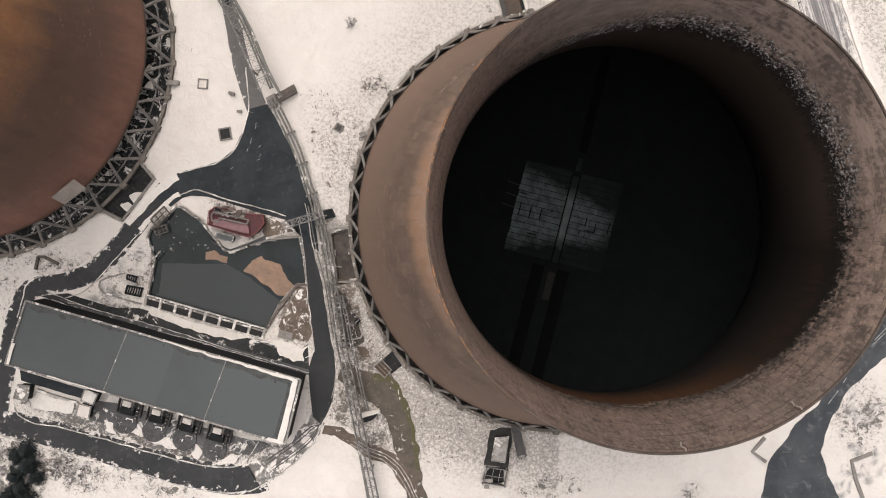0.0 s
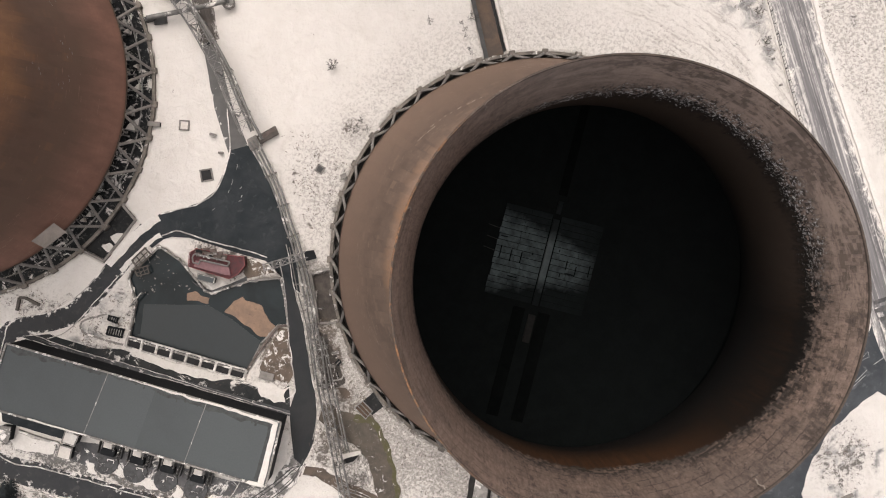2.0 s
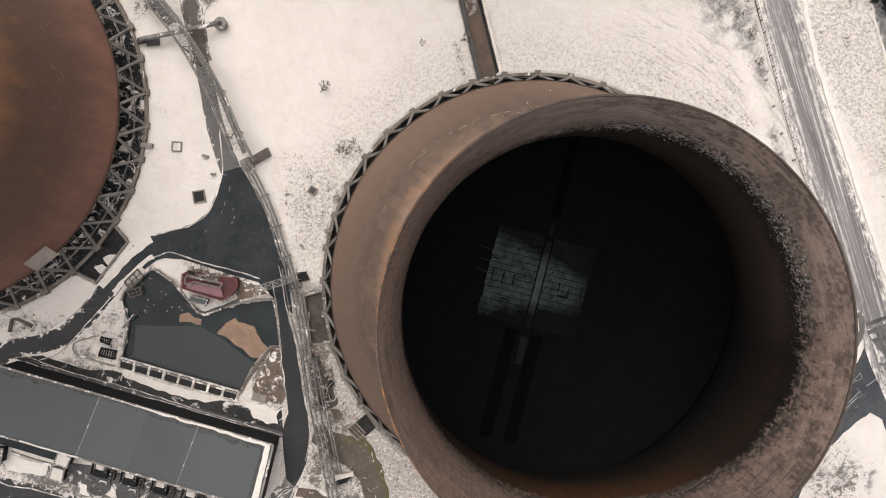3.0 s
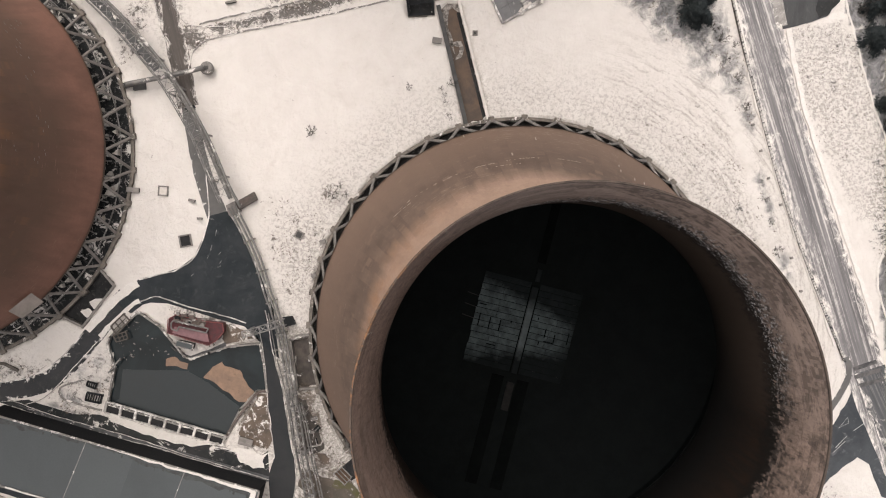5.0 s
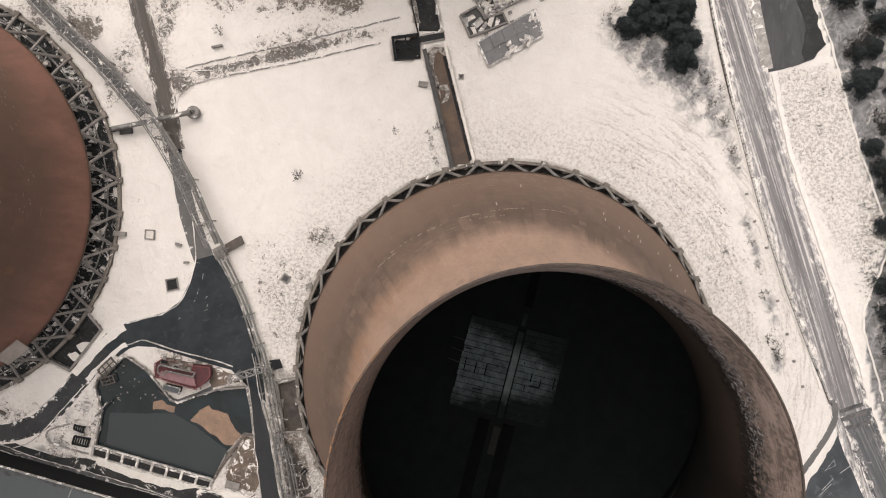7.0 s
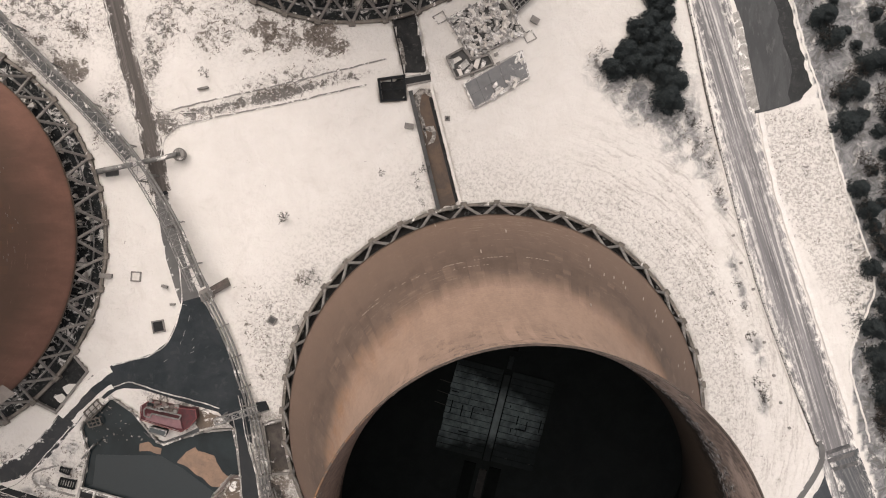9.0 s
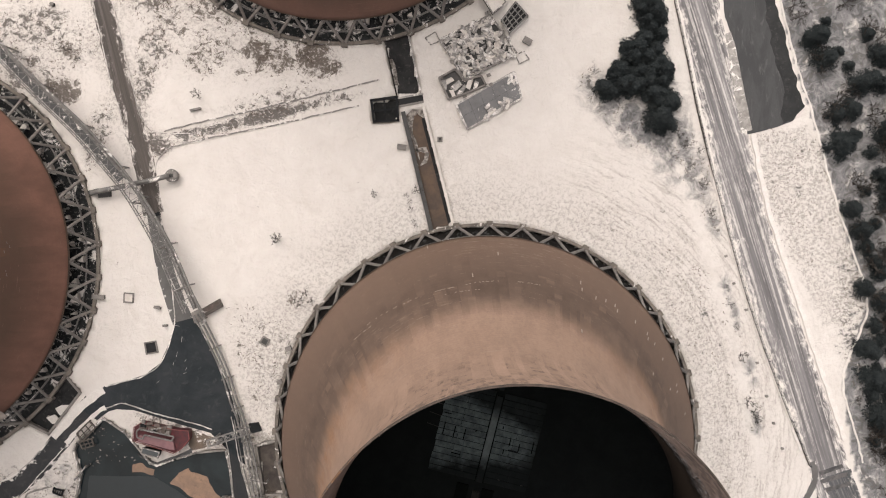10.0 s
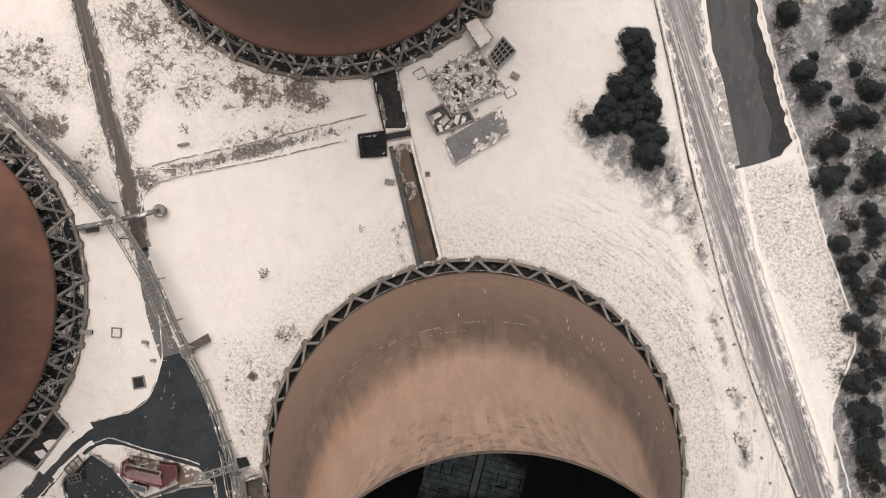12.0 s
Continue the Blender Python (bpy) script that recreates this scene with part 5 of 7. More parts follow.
kerb([(-69.5, 65.7), (-59.5, 68.2), (-48.4, 70.6), (-35.1, 73.8), (-23, 76.7)], 0.3, 0.14, M_CONC, "low concrete edging in the snow")
kerb([(-70, 61.9), (-59.5, 64.3), (-48.4, 66.5), (-37.5, 68.9), (-27.4, 71.2)], 0.28, 0.14, M_CONC, "low concrete edging in the snow")
kerb([(a[0] + 1.3, a[1]) for a in EAST_R[3:]], 1.0, 0.3, M_LYING, "ploughed snow bank beside the road")
kerb([(61.2, 103), (64.2, 90), (67.4, 78.8), (70.7, 68.4), (74.2, 55), (78.6, 41.6), (82.5, 28.4), (79.9, 19.8), (77.2, 11.4), (79.1, 3.6), (81.7, -6.2)], 0.4, 0.12, M_LYING, "low snow bank along the edge of the wood")
kerb([(a[0] - 0.9, a[1]) for a in EAST_L], 0.8, 0.25, M_LYING, "ploughed snow bank beside the road")
paved("pavement", sheet(ring_points([(51.5, 86.5), (52.7, 86.9), (53.7, 84), (57.4, 65.8), (55.1, 64.9)], 1.5, 0.15), 0.17), M_DIRTYROOF, "narrow snowy concrete pavement", "pavement")
paved("road", sheet(ring_points([(-113, -16.2), (-102, -20.1), (-84.8, -25), (-70.1, -29), (-54.3, -33.4), (-54.7, -26.7), (-57.8, -28.7), (-63.9, -26), (-75, -24.3), (-84.8, -21.3), (-91.5, -18.7), (-97.1, -18.7), (-106.9, -15.7)], 1.5, 0.25), 0.03), M_APRONSLUSH, "dark wet asphalt apron with slush behind the hall", "yard")
paved("road", sheet(ring_points([(-101.5, -38.5), (-84.9, -42.5), (-62.7, -48.7), (-67.7, -50.9), (-84.9, -47.7), (-103.4, -43)], 1.5, 0.6), 0.03), M_SLUSHYARD, "slushy grey yard behind the transformers", "yard")
paved("road", sheet(ring_points([(-117.4, -32.3), (-103.3, -36.6), (-103.6, -38.6), (-117.1, -34.6)], 1.0, 0.1), 0.05), M_ASPHALT, "dark asphalt strip beside the hall", "yard")
paved("ground_mud", sheet(ring_points([(-47.6, -30.6), (-44, -31.6), (-40.5, -33), (-36.9, -33.5), (-34.7, -36.6), (-32.9, -40.9), (-31.4, -46.4), (-30.5, -50.1), (-30.1, -53.9), (-29.5, -57.6), (-28, -62), (-27, -68), (-31, -68), (-32.2, -60), (-33.2, -56.3), (-34.4, -53.9), (-35.7, -50.1), (-36.9, -46.4), (-38.1, -42.7), (-39.6, -40.5), (-41.8, -38.8), (-44.5, -36.5), (-48.2, -34.6)], 0.7, 0.7), 0.03), M_DITCH, "brown muddy ditch with mossy edges", "mud")
paved("ground_mud", ribbon([(-51.3, -45.2), (-48, -45.8), (-44.9, -47.9), (-41.8, -49.7), (-38.1, -50.9), (-35.3, -53.2), (-33.4, -56.5), (-31.6, -60.6), (-30.1, -66.2)], (2.2, 3.0), 0.04, amount=0.9), M_MUD, "brown muddy footpath", "mud")
for offset in (-0.75, 0.1, 0.8):
    paved("ground_mud", ribbon([(a + offset * 0.7, b + offset * 0.6) for a, b in [(-45, -48), (-41.8, -49.9), (-38.1, -51.3), (-35.2, -53.8), (-33.2, -57), (-31.4, -61), (-30, -66.2)]], 0.18, 0.055, amount=0.2), M_DIRTYROOF, "frozen wheel track in the muddy path", "wheel track")
paved("ground_mud", ribbon([(-40.4, -33.6), (-36.6, -34.9), (-34.5, -37.6), (-33.0, -41.3), (-32.0, -45.2), (-31.1, -50.1), (-30.6, -54)], (1.5, 0.8), 0.045, 0.8, 0.5), M_MOSS, "olive moss beside the ditch", "moss")
paved("ground_mud", sheet(ring_points([(-47.9, -14.8), (-46.2, -15.4), (-44.8, -20), (-43.3, -23), (-42.6, -26.7), (-45, -27.3), (-47.6, -27.5), (-48.6, -21), (-48.9, -16)], 1.0, 0.7), 0.04), M_GRAVEL, "dark wet gravel and scrap under the pipes", "gravel")
paved("ground_mud", sheet(ring_points([(-44.2, -27.1), (-42.4, -27.5), (-41.0, -28.2), (-41.3, -29.4), (-43.1, -29.5)], 0.7, 0.5), 0.05), M_MUD, "bare brown earth beside the tower", "mud")
paved("ground_mud", sheet(ring_points([(-56.8, -14.2), (-54.9, -14.2), (-53.8, -24.3), (-54.7, -26.2), (-60.2, -25), (-61.2, -22.4)], 1.2, 0.6), 0.04), M_MUDSNOW, "bare brown earth with snow remains", "mud")

# ---- settling pond ----
paved("water", sheet(BASIN, -1.0, 0.4), M_POND, "still grey-green settling pond water", "pond")
for pts in ([(-77.0, -8.7), (-76.8, -6.9), (-75.4, -6.5), (-74.1, -7.2), (-72.0, -7.8), (-72.3, -8.9), (-74.8, -8.6)], [(-68.9, -10.6), (-67.3, -8.6), (-65.1, -7.5), (-64.2, -8.5), (-61.1, -9.5), (-60.3, -10.8), (-59.1, -12.2), (-57.8, -13.7), (-58.5, -14.8), (-59.6, -15.9), (-61.2, -15.9), (-63.0, -14.3), (-65.0, -13.0)]):
    tagged(part("silt_bank", sheet(ring_points(pts, 0.4, 0.6), -0.93, 0.3), M_SILT), "tan silt bank that rises from the pond", "silt", "silt banks", "structure")


tagged(part("ice_sheet", sheet(ring_points([(-86.5, -9.1), (-78.8, -9.2), (-72.4, -9.3), (-67.7, -12.1), (-61.1, -17.1), (-62.7, -20.9), (-64.1, -23.5), (-89.4, -16.3), (-87.3, -15.5)], 1.5, 0.1), -0.96, 0.03), M_ICE), "thin grey ice over the pond", "ice", kind="structure")


paved("pavement", sheet(ring_points([(-109.5, -16.5), (-107.3, -17.2), (-100.6, -19.3), (-91.4, -21.6), (-83.4, -24.0), (-75.4, -26.2), (-66.8, -28.7), (-54.5, -32.2), (-54.5, -33.3), (-60.7, -31.5), (-74.2, -27.4), (-79.1, -25.9), (-91.4, -22.8), (-103.7, -19.2)], 1.2, 0.05), 0.07, 0.3), M_GUTTER, "narrow grey concrete gutter strip behind the hall", "pavement")
kerb([(-110.4, -16.9), (-103.7, -19.2), (-91.4, -22.8), (-79.1, -25.9), (-74.2, -27.4), (-60.7, -31.5), (-54.5, -33.4)], 0.3)
kerb([(-94, -11), (-97.6, -12), (-99.7, -12.8), (-100.1, -13.8), (-99.5, -15), (-97.7, -15.9), (-90.9, -17.9)], 0.4, 0.16, M_CONC, "curved concrete edging in the snow")
tagged(part("loose_pipe", (lambda bm: (add_tube(bm, [(-88.9, -9.5, 1.6), (-86.2, -6.3, 1.6)], 0.16, 8), add_beam(bm, (-88.6, -9.1, -1.2), (-88.6, -9.1, 1.5), 0.2), add_beam(bm, (-86.6, -6.8, -1.2), (-86.6, -6.8, 1.5), 0.2), bm)[-1])(bmesh.new()), M_PIPE), "pale pipe on posts at the pond's edge", "pipe")


def coping(pts, closed, label, material=None, width=0.7, top=0.3, deep=1.8):
    ring = [*pts, pts[0]] if closed else pts
    wall = thing("retaining_wall", label, "wall", kind="structure")
    for a, b in zip(ring, ring[1:]):
        a, b = Vector((*a, 0)), Vector((*b, 0))
        d = (b - a).normalized() * 0.3
        bm = bmesh.new()
        add_beam(bm, a - d + Vector((0, 0, top / 2 - deep / 2)), b + d + Vector((0, 0, top / 2 - deep / 2)), width, top + deep)
        part("wall_run", bm, material or M_CONC, wall)


coping(BASIN, True, "concrete pond wall with patches of snow", width=0.38)
coping([FLUME_UP[0], FLUME_UP[3]], False, "dark wet concrete flume wall", M_APRON, 0.3)
coping([FLUME_UP[1], FLUME_UP[2]], False, "concrete flume wall with snow on top", M_DIRTYROOF, 0.35)
for a, b, mat in ((*[(-19.2, 72.7), (-13.5, 73.7)], M_DIRTYROOF), (*[(-18.7, 71), (-13.4, 72)], M_LEG), (*[(-19, 71.9), (-13.5, 72.8)], M_BLACK)):
    gate = bmesh.new()
    add_beam(gate, (*a, -0.6 if mat is M_BLACK else -0.4), (*b, -0.6 if mat is M_BLACK else -0.4), 1.5 if mat is M_BLACK else 0.4, 1.6)
    tagged(part("retaining_wall", gate, mat), "weir wall between the two flumes", "wall", kind="structure")
coping([FLUME_LOW[0], FLUME_LOW[1]], False, "dark wet concrete flume wall", M_DARKPAD, width=0.9)
coping([FLUME_LOW[3], FLUME_LOW[2]], False, "concrete flume wall with snow on top", M_SNOWROOF, width=0.6)
coping(SCREEN_PIT, True, "dark screen chamber wall", M_LEG, 0.5)
coping([CULVERT[0], CULVERT[1]], False, "outfall chamber wall with snow", width=0.5)
coping([CULVERT[2], CULVERT[3], CULVERT[0]], False, "outfall chamber wall", M_LEG, 0.5)
coping(SOUTH_PIT, True, "low wall round a black pit", M_DARKPAD, 0.22)
coping([WEST_CHANNEL[0], WEST_CHANNEL[1], WEST_CHANNEL[2], WEST_CHANNEL[3]], False, "dark culvert chamber wall", M_LEG, 0.5)
paved("water", sheet(FLUME_UP, -1.2, 0.4), M_FLUMEWATER, "black water in the upper flume", "water")
paved("water", sheet(FLUME_LOW, -1.0, 0.4), M_BROWNWATER, "brown peaty water in the flume", "water")
paved("water", sheet(SCREEN_PIT, -1.5, 0.4), M_FLUMEWATER, "black water in the screen chamber", "water")
paved("water", sheet(CULVERT, -1.3, 0.4), M_MURKY, "murky water in the outfall chamber", "water")
paved("water", sheet(SOUTH_PIT, -1.6, 0.4), M_BLACKWATER, "black water in the pit", "water")
paved("water", sheet(WEST_CHANNEL, -1.2, 0.4), M_FLUMEWATER, "black water in the culvert", "water")


def froth(pts, z, label):
    tagged(part("foam", ribbon(pts, 0.8, z, 0.8, 0.5, 0.05), M_FOAM), label, "foam", kind="structure")


froth([(-20.5, 81.5), (-19.8, 78.5), (-19.3, 75.4)], -1.16, "thin ice on the black water")
froth([(-95.5, 3.8), (-93.4, 2.5)], -1.16, "patch of ice on the black water")
froth([(-92.6, 5.9), (-90.9, 5)], -1.16, "patch of ice on the black water")
froth([(-49.2, -2.4), (-47.3, -1.9), (-46.3, -1.5)], -1.24, "patch of ice on the murky water")

tagged(part("foam", sheet(ring_points([(-17.2, 70.2), (-13.7, 71), (-13.1, 68.4), (-13.9, 68.8), (-14.8, 69.5), (-15.5, 68.9), (-15.8, 67.2), (-15.5, 65), (-14.7, 62.3), (-14.2, 59.5), (-15.2, 61.4), (-16.5, 66)], 0.6, 0.4), -0.96, 0.05), M_FOAM), "dirty foam along the brown water's edge", "foam", kind="structure")
tagged(part("foam", sheet(ring_points([(-15.4, 61.4), (-14.2, 62.3), (-12.8, 62.3), (-12.2, 60.9), (-12.8, 58.7), (-14.2, 58.2), (-13.5, 59.5), (-13.2, 60.9), (-14.2, 61.2)], 0.5, 0.3), -0.96, 0.05), M_FOAM), "curl of dirty foam on brown water", "foam", kind="structure")
tagged(part("water", sheet([(-13, 68.9), (-7.2, 45.7), (-8.1, 45.4), (-13.9, 68.4)], -0.97, 0.1), M_FLUMEWATER), "dark margin of the flume", "water", kind="structure")

def ice_fragments():
    """Splinters of ice that float in the open water at the pond's western end."""
    rng = random.Random(21)
    bm = bmesh.new()
    a, b, c, d = [(-84.9, 3), (-75.6, -5.6), (-86.2, -7.3), (-88, -3.1)]
    for _ in range(60):
        u, v = rng.random(), rng.random()
        x = (a[0] * (1 - u) + b[0] * u) * (1 - v) + (d[0] * (1 - u) + c[0] * u) * v
        y = (a[1] * (1 - u) + b[1] * u) * (1 - v) + (d[1] * (1 - u) + c[1] * u) * v
        size, turn = 0.04 + 0.16 * rng.random() ** 3, rng.uniform(0, 6.28)
        ring = [(x + size * (0.6 + rng.random()) * math.cos(turn + k * 1.57) * (2 if k % 2 else 0.6), y + size * (0.6 + rng.random()) * math.sin(turn + k * 1.57)) for k in range(4)]
        low = [bm.verts.new((p, q, -0.99)) for p, q in ring]
        top = [bm.verts.new((p, q, -0.95)) for p, q in ring]
        bm.faces.new(top)
        for k in range(4):
            bm.faces.new((low[k], low[(k + 1) % 4], top[(k + 1) % 4], top[k]))
    bmesh.ops.recalc_face_normals(bm, faces=bm.faces)
    tagged(part("ice_fragments", bm, M_FOAM), "small splinters of ice that float on the pond", "ice", kind="stuff")


ice_fragments()

# sluice bays along the pond
SLUICE_A, SLUICE_B, SLUICE_C, SLUICE_D = [(-89.6, -15.9), (-63.9, -23.3), (-64.6, -25.4), (-90.1, -18.2)]
sluice = thing("sluice", "row of concrete sluice bays capped with snow", "sluice")


def between(a, b, t):
    return Vector((a[0] + (b[0] - a[0]) * t, a[1] + (b[1] - a[1]) * t, 0))


for a, b in ((SLUICE_A, SLUICE_B), (SLUICE_D, SLUICE_C)):
    bm = bmesh.new()
    add_beam(bm, Vector((*a, 0.3)), Vector((*b, 0.3)), 0.28, 0.9)
    part("wall", bm, M_KERB, sluice)
for k in range(9):
    bm = bmesh.new()
    p, q = between(SLUICE_A, SLUICE_B, k / 8), between(SLUICE_D, SLUICE_C, k / 8)
    add_beam(bm, p + Vector((0, 0, 0.25)), q + Vector((0, 0, 0.25)), 0.5, 0.7)
    part("pier", bm, M_KERB, sluice)
for k in range(8):
    bm = bmesh.new()
    p, q = between(SLUICE_A, SLUICE_B, (k + 0.5) / 8), between(SLUICE_D, SLUICE_C, (k + 0.5) / 8)
    add_beam(bm, p + Vector((0, 0, 0.04)), q + Vector((0, 0, 0.04)), 2.7, 0.16)
    # flat black slab paints the dark of the open bay
    part("gate", bm, M_BLACK, sluice, "black slab that stands in for the bay's dark pit")


# ---- frames and gratings ----
def grating(pts, bars, label, z=0.5, category="grating", material=None, bar=0.14, name="grating"):
    """A frame with bars both ways over a four-cornered opening."""
    g = thing(name, label, category)
    a, b, c, d = [Vector((*p, z)) for p in pts]
    mat_ = material or M_STEEL
    for p, q in ((a, b), (b, c), (c, d), (d, a)):
        bm = bmesh.new()
        add_beam(bm, p, q, bar * 1.6)
        part("frame_bar", bm, mat_, g)
    for k in range(1, bars[0] + 1):
        t = k / (bars[0] + 1)
        bm = bmesh.new()
        add_beam(bm, a.lerp(b, t), d.lerp(c, t), bar)
        part("bar", bm, mat_, g)
    for k in range(1, bars[1] + 1):
        t = k / (bars[1] + 1)
        bm = bmesh.new()
        add_beam(bm, a.lerp(d, t), b.lerp(c, t), bar)
        part("bar", bm, mat_, g)
    for p in (a, b, c, d):
        bm = bmesh.new()
        add_beam(bm, (p.x, p.y, -0.3), (p.x, p.y, z), bar * 1.4)
        part("post", bm, mat_, g)
    return g


grating(SCREEN_PIT, (1, 1), "dark steel screen frame over a chamber", 0.5, material=M_DARKWALL, bar=0.3)
grating(SOUTH_PIT, (2, 1), "steel frame over a black pit", 0.5, bar=0.1)
grating([(-88.5, 0.5), (-85.7, 3.2), (-84.4, 1.8), (-87.3, -1.2)], (2, 1), "rusty steel sluice frame above the pond", 1.0, material=M_BRICK, bar=0.2)
grating([(-88.1, -1.5), (-85.4, -0.7), (-84.9, -2.2), (-87.4, -2.9)], (2, 1), "rusty steel sluice frame above the pond", 0.6, material=M_BRICK, bar=0.17)
grating([(-93.7, -13.9), (-90.5, -14.5), (-91, -16.2), (-94.2, -15.5)], (5, 0), "dark slatted rack on the snow", 0.6, material=M_DARKWALL, bar=0.24)
grating([(-93.7, -11.5), (-91.7, -12), (-92.1, -13.1), (-93.9, -12.4)], (3, 0), "dark slatted rack on the snow", 0.5, material=M_DARKWALL, bar=0.2)
paved("water", sheet([(-38.6, -30.1), (-36.4, -28.2), (-34.2, -31.3), (-36.6, -33.2)], 0.08, 0.3), M_FLUMEWATER, "black water between the tower and the screen", "water")
paved("water", sheet([(-40.4, -31.5), (-38.6, -30), (-36.5, -32.2), (-38.0, -33.9)], 0.1, 0.3), M_BROWNWATER, "brown water under the outfall screen", "water")
grating([(-40.4, -31.5), (-38.6, -30), (-36.5, -32.2), (-38.0, -33.9)], (2, 0), "small steel outfall screen", 0.6, bar=0.13)
lbend = thing("low_wall", "low brown wall that turns a corner in the snow", "wall")
for a, b in (((-113.7, -10.4), (-113.1, -7.6)), ((-113.1, -7.6), (-111.8, -7.7)), ((-111.8, -7.7), (-108.8, -9.2))):
    bm = bmesh.new()
    add_beam(bm, (*a, 0.35), (*b, 0.35), 0.55, 0.9)
    part("run", bm, M_BRICK, lbend)



# ---- the hall and what stands beside it ----
HALL = [(-112.1, -16.5), (-116.5, -29.8), (-58.2, -46.4), (-54.9, -33)]
hall = thing("hall", "long flat-roofed grey hall with snow along its parapet", "building")
part("wall", sheet(shrunk(HALL, 0.15), 9.6, 9.9), M_DARKWALL, hall, "dark cladding walls")
hall_roof = part("roof", sheet(HALL, 10.0, 0.4), M_ROOF, hall, "flat grey sheet roof")
HN, HW, HS, HE = [Vector((*p, 10.0)) for p in HALL]


def on_roof(u, v, z=0.0):
    """A place on the roof: u along it from the west, v across it from the north, both 0 to 1."""
    return HN.lerp(HE, u).lerp(HW.lerp(HS, u), v) + Vector((0, 0, z))


for a, b, w in (((0, 0), (1, 0), 0.35), ((0, 1), (1, 1), 0.35), ((0, 0), (0, 1), 0.4), ((1, 0), (1, 1), 0.4)):
    bm = bmesh.new()
    add_beam(bm, on_roof(*a, 0.2), on_roof(*b, 0.2), w, 0.45)
    part("parapet", bm, M_CONC, hall_roof, "pale parapet with patches of snow")
for u in (0.36, 0.72):
    bm = bmesh.new()
    add_beam(bm, on_roof(u + 0.01, 0.02, 0.03), on_roof(u - 0.012, 0.98, 0.03), 0.16, 0.1)
    part("roof_seam", bm, M_STEEL, hall_roof)
for a, b, mat_ in ((0.0, 0.36, M_ROOF), (0.36, 0.55, M_ROOF_PALE), (0.55, 0.72, M_ROOF), (0.72, 1.0, M_ROOF_PALE)):
    if mat_ is M_ROOF_PALE:
        q = [on_roof(u, v) for u, v in ((a + 0.004, 0.01), (b - 0.004, 0.01), (b - 0.02, 0.99), (a - 0.014, 0.99))]
        part("roof_sheet", sheet([(p.x, p.y) for p in q], 10.006, 0.02), mat_, hall_roof)


for quad, amount in (([(0.02, 0.02), (0.22, 0.02), (0.21, 0.06), (0.14, 0.1), (0.1, 0.07), (0.05, 0.12), (0.02, 0.08)], 0.5), ([(0.22, 0.02), (0.52, 0.02), (0.5, 0.05), (0.4, 0.045), (0.3, 0.07)], 0.4),
                     ([(0.52, 0.05), (0.97, 0.06), (0.96, 0.14), (0.9, 0.1), (0.86, 0.17), (0.8, 0.12), (0.74, 0.16), (0.68, 0.1), (0.6, 0.12)], 0.6), ([(0.962, 0.1), (0.972, 0.1), (0.97, 0.95), (0.955, 0.95)], 0.2)):
    part("damp_patch", sheet(ring_points([(p.x, p.y) for p in (on_roof(u, v) for u, v in quad)], 0.6, amount), 10.012, 0.02), M_WETROOF, hall_roof, "dark damp patch along the parapet")


runs = random.Random(8)
for k in range(64):
    if runs.random() < (0.55 if k < 30 else 0.25):
        continue
    u, long = (k + 0.5) / 66 + 0.012, runs.uniform(0.06, 0.17) if k > 34 else runs.uniform(0.04, 0.1)
    w = runs.uniform(0.002, 0.0062)
    q = [on_roof(u + du, v) for du, v in ((-w, 0.045), (w, 0.045), (w * 0.8, long), (-w * 0.5, long * runs.uniform(0.8, 1.0)))]
    part("damp_run", sheet([(p.x, p.y) for p in q], 10.017, 0.02), M_WETROOF, hall_roof, "dark damp run below the parapet")


def drift(pts, z, amount, label="snow drift left on the roof edge", height=0.2, round_=False):
    tagged(part("snow_drift", sheet(ring_points(pts, 0.5, amount, round_), z, height), M_LYING), label, "snow drift", "snow drifts", "stuff")


def roof_patch(quad):
    return [(p.x, p.y) for p in (on_roof(u, v) for u, v in quad)]


drift(roof_patch([(0.974, 0.05), (0.992, 0.02), (0.992, 0.99), (0.97, 0.99)]), 10.28, 0.15)
drift(roof_patch([(0.0, 0.66), (0.012, 0.66), (0.012, 0.99), (0.004, 0.99)]), 10.5, 0.1)
drift(roof_patch([(0.42, 0.0), (0.99, 0.0), (0.99, 0.05), (0.8, 0.035), (0.6, 0.03)]), 10.5, 0.3)
drift(roof_patch([(0.94, 0.97), (0.99, 0.97), (0.99, 1.02), (0.93, 1.02)]), 10.52, 0.15)
drift(roof_patch([(0.15, 0.985), (0.36, 0.985), (0.36, 1.005), (0.15, 1.005)]), 10.5, 0.1)
drift([(-93.8, 5.8), (-92.7, 6.5), (-90.6, 6), (-90.8, 4.3), (-92.7, 4.1)], -0.9, 0.5, "patch of snow in the culvert chamber", 0.2)
drift([(-95.6, 3.6), (-93.9, 4.1), (-92.7, 3.1), (-94.2, 2.3)], -0.9, 0.5, "patch of snow in the culvert chamber", 0.2)
drift([(-62.3, -25.8), (-58.2, -26.3), (-55.7, -27.6), (-53.8, -26.9), (-56, -28.9), (-55.9, -30.6), (-58.2, -30.4), (-60.4, -29.4)], 0.12, 0.6, "heap of snow pushed onto the apron", 0.3)
drift([(-89.5, -18.7), (-85.6, -19.6), (-81.7, -20.9), (-76.5, -22.7), (-71.3, -23.9), (-65.1, -25.1), (-71.3, -25.7), (-76.5, -24.6), (-81.7, -22.9), (-85.6, -21.6), (-88.9, -20.3)], 0.14, 0.35, "snow bank below the sluice", 0.3)
drift([(-59.7, -48.3), (-56.6, -36.6), (-54.7, -36.6), (-55.3, -42.8), (-58.4, -48.3)], 0.15, 0.3, "snow beside the hall", 0.3)


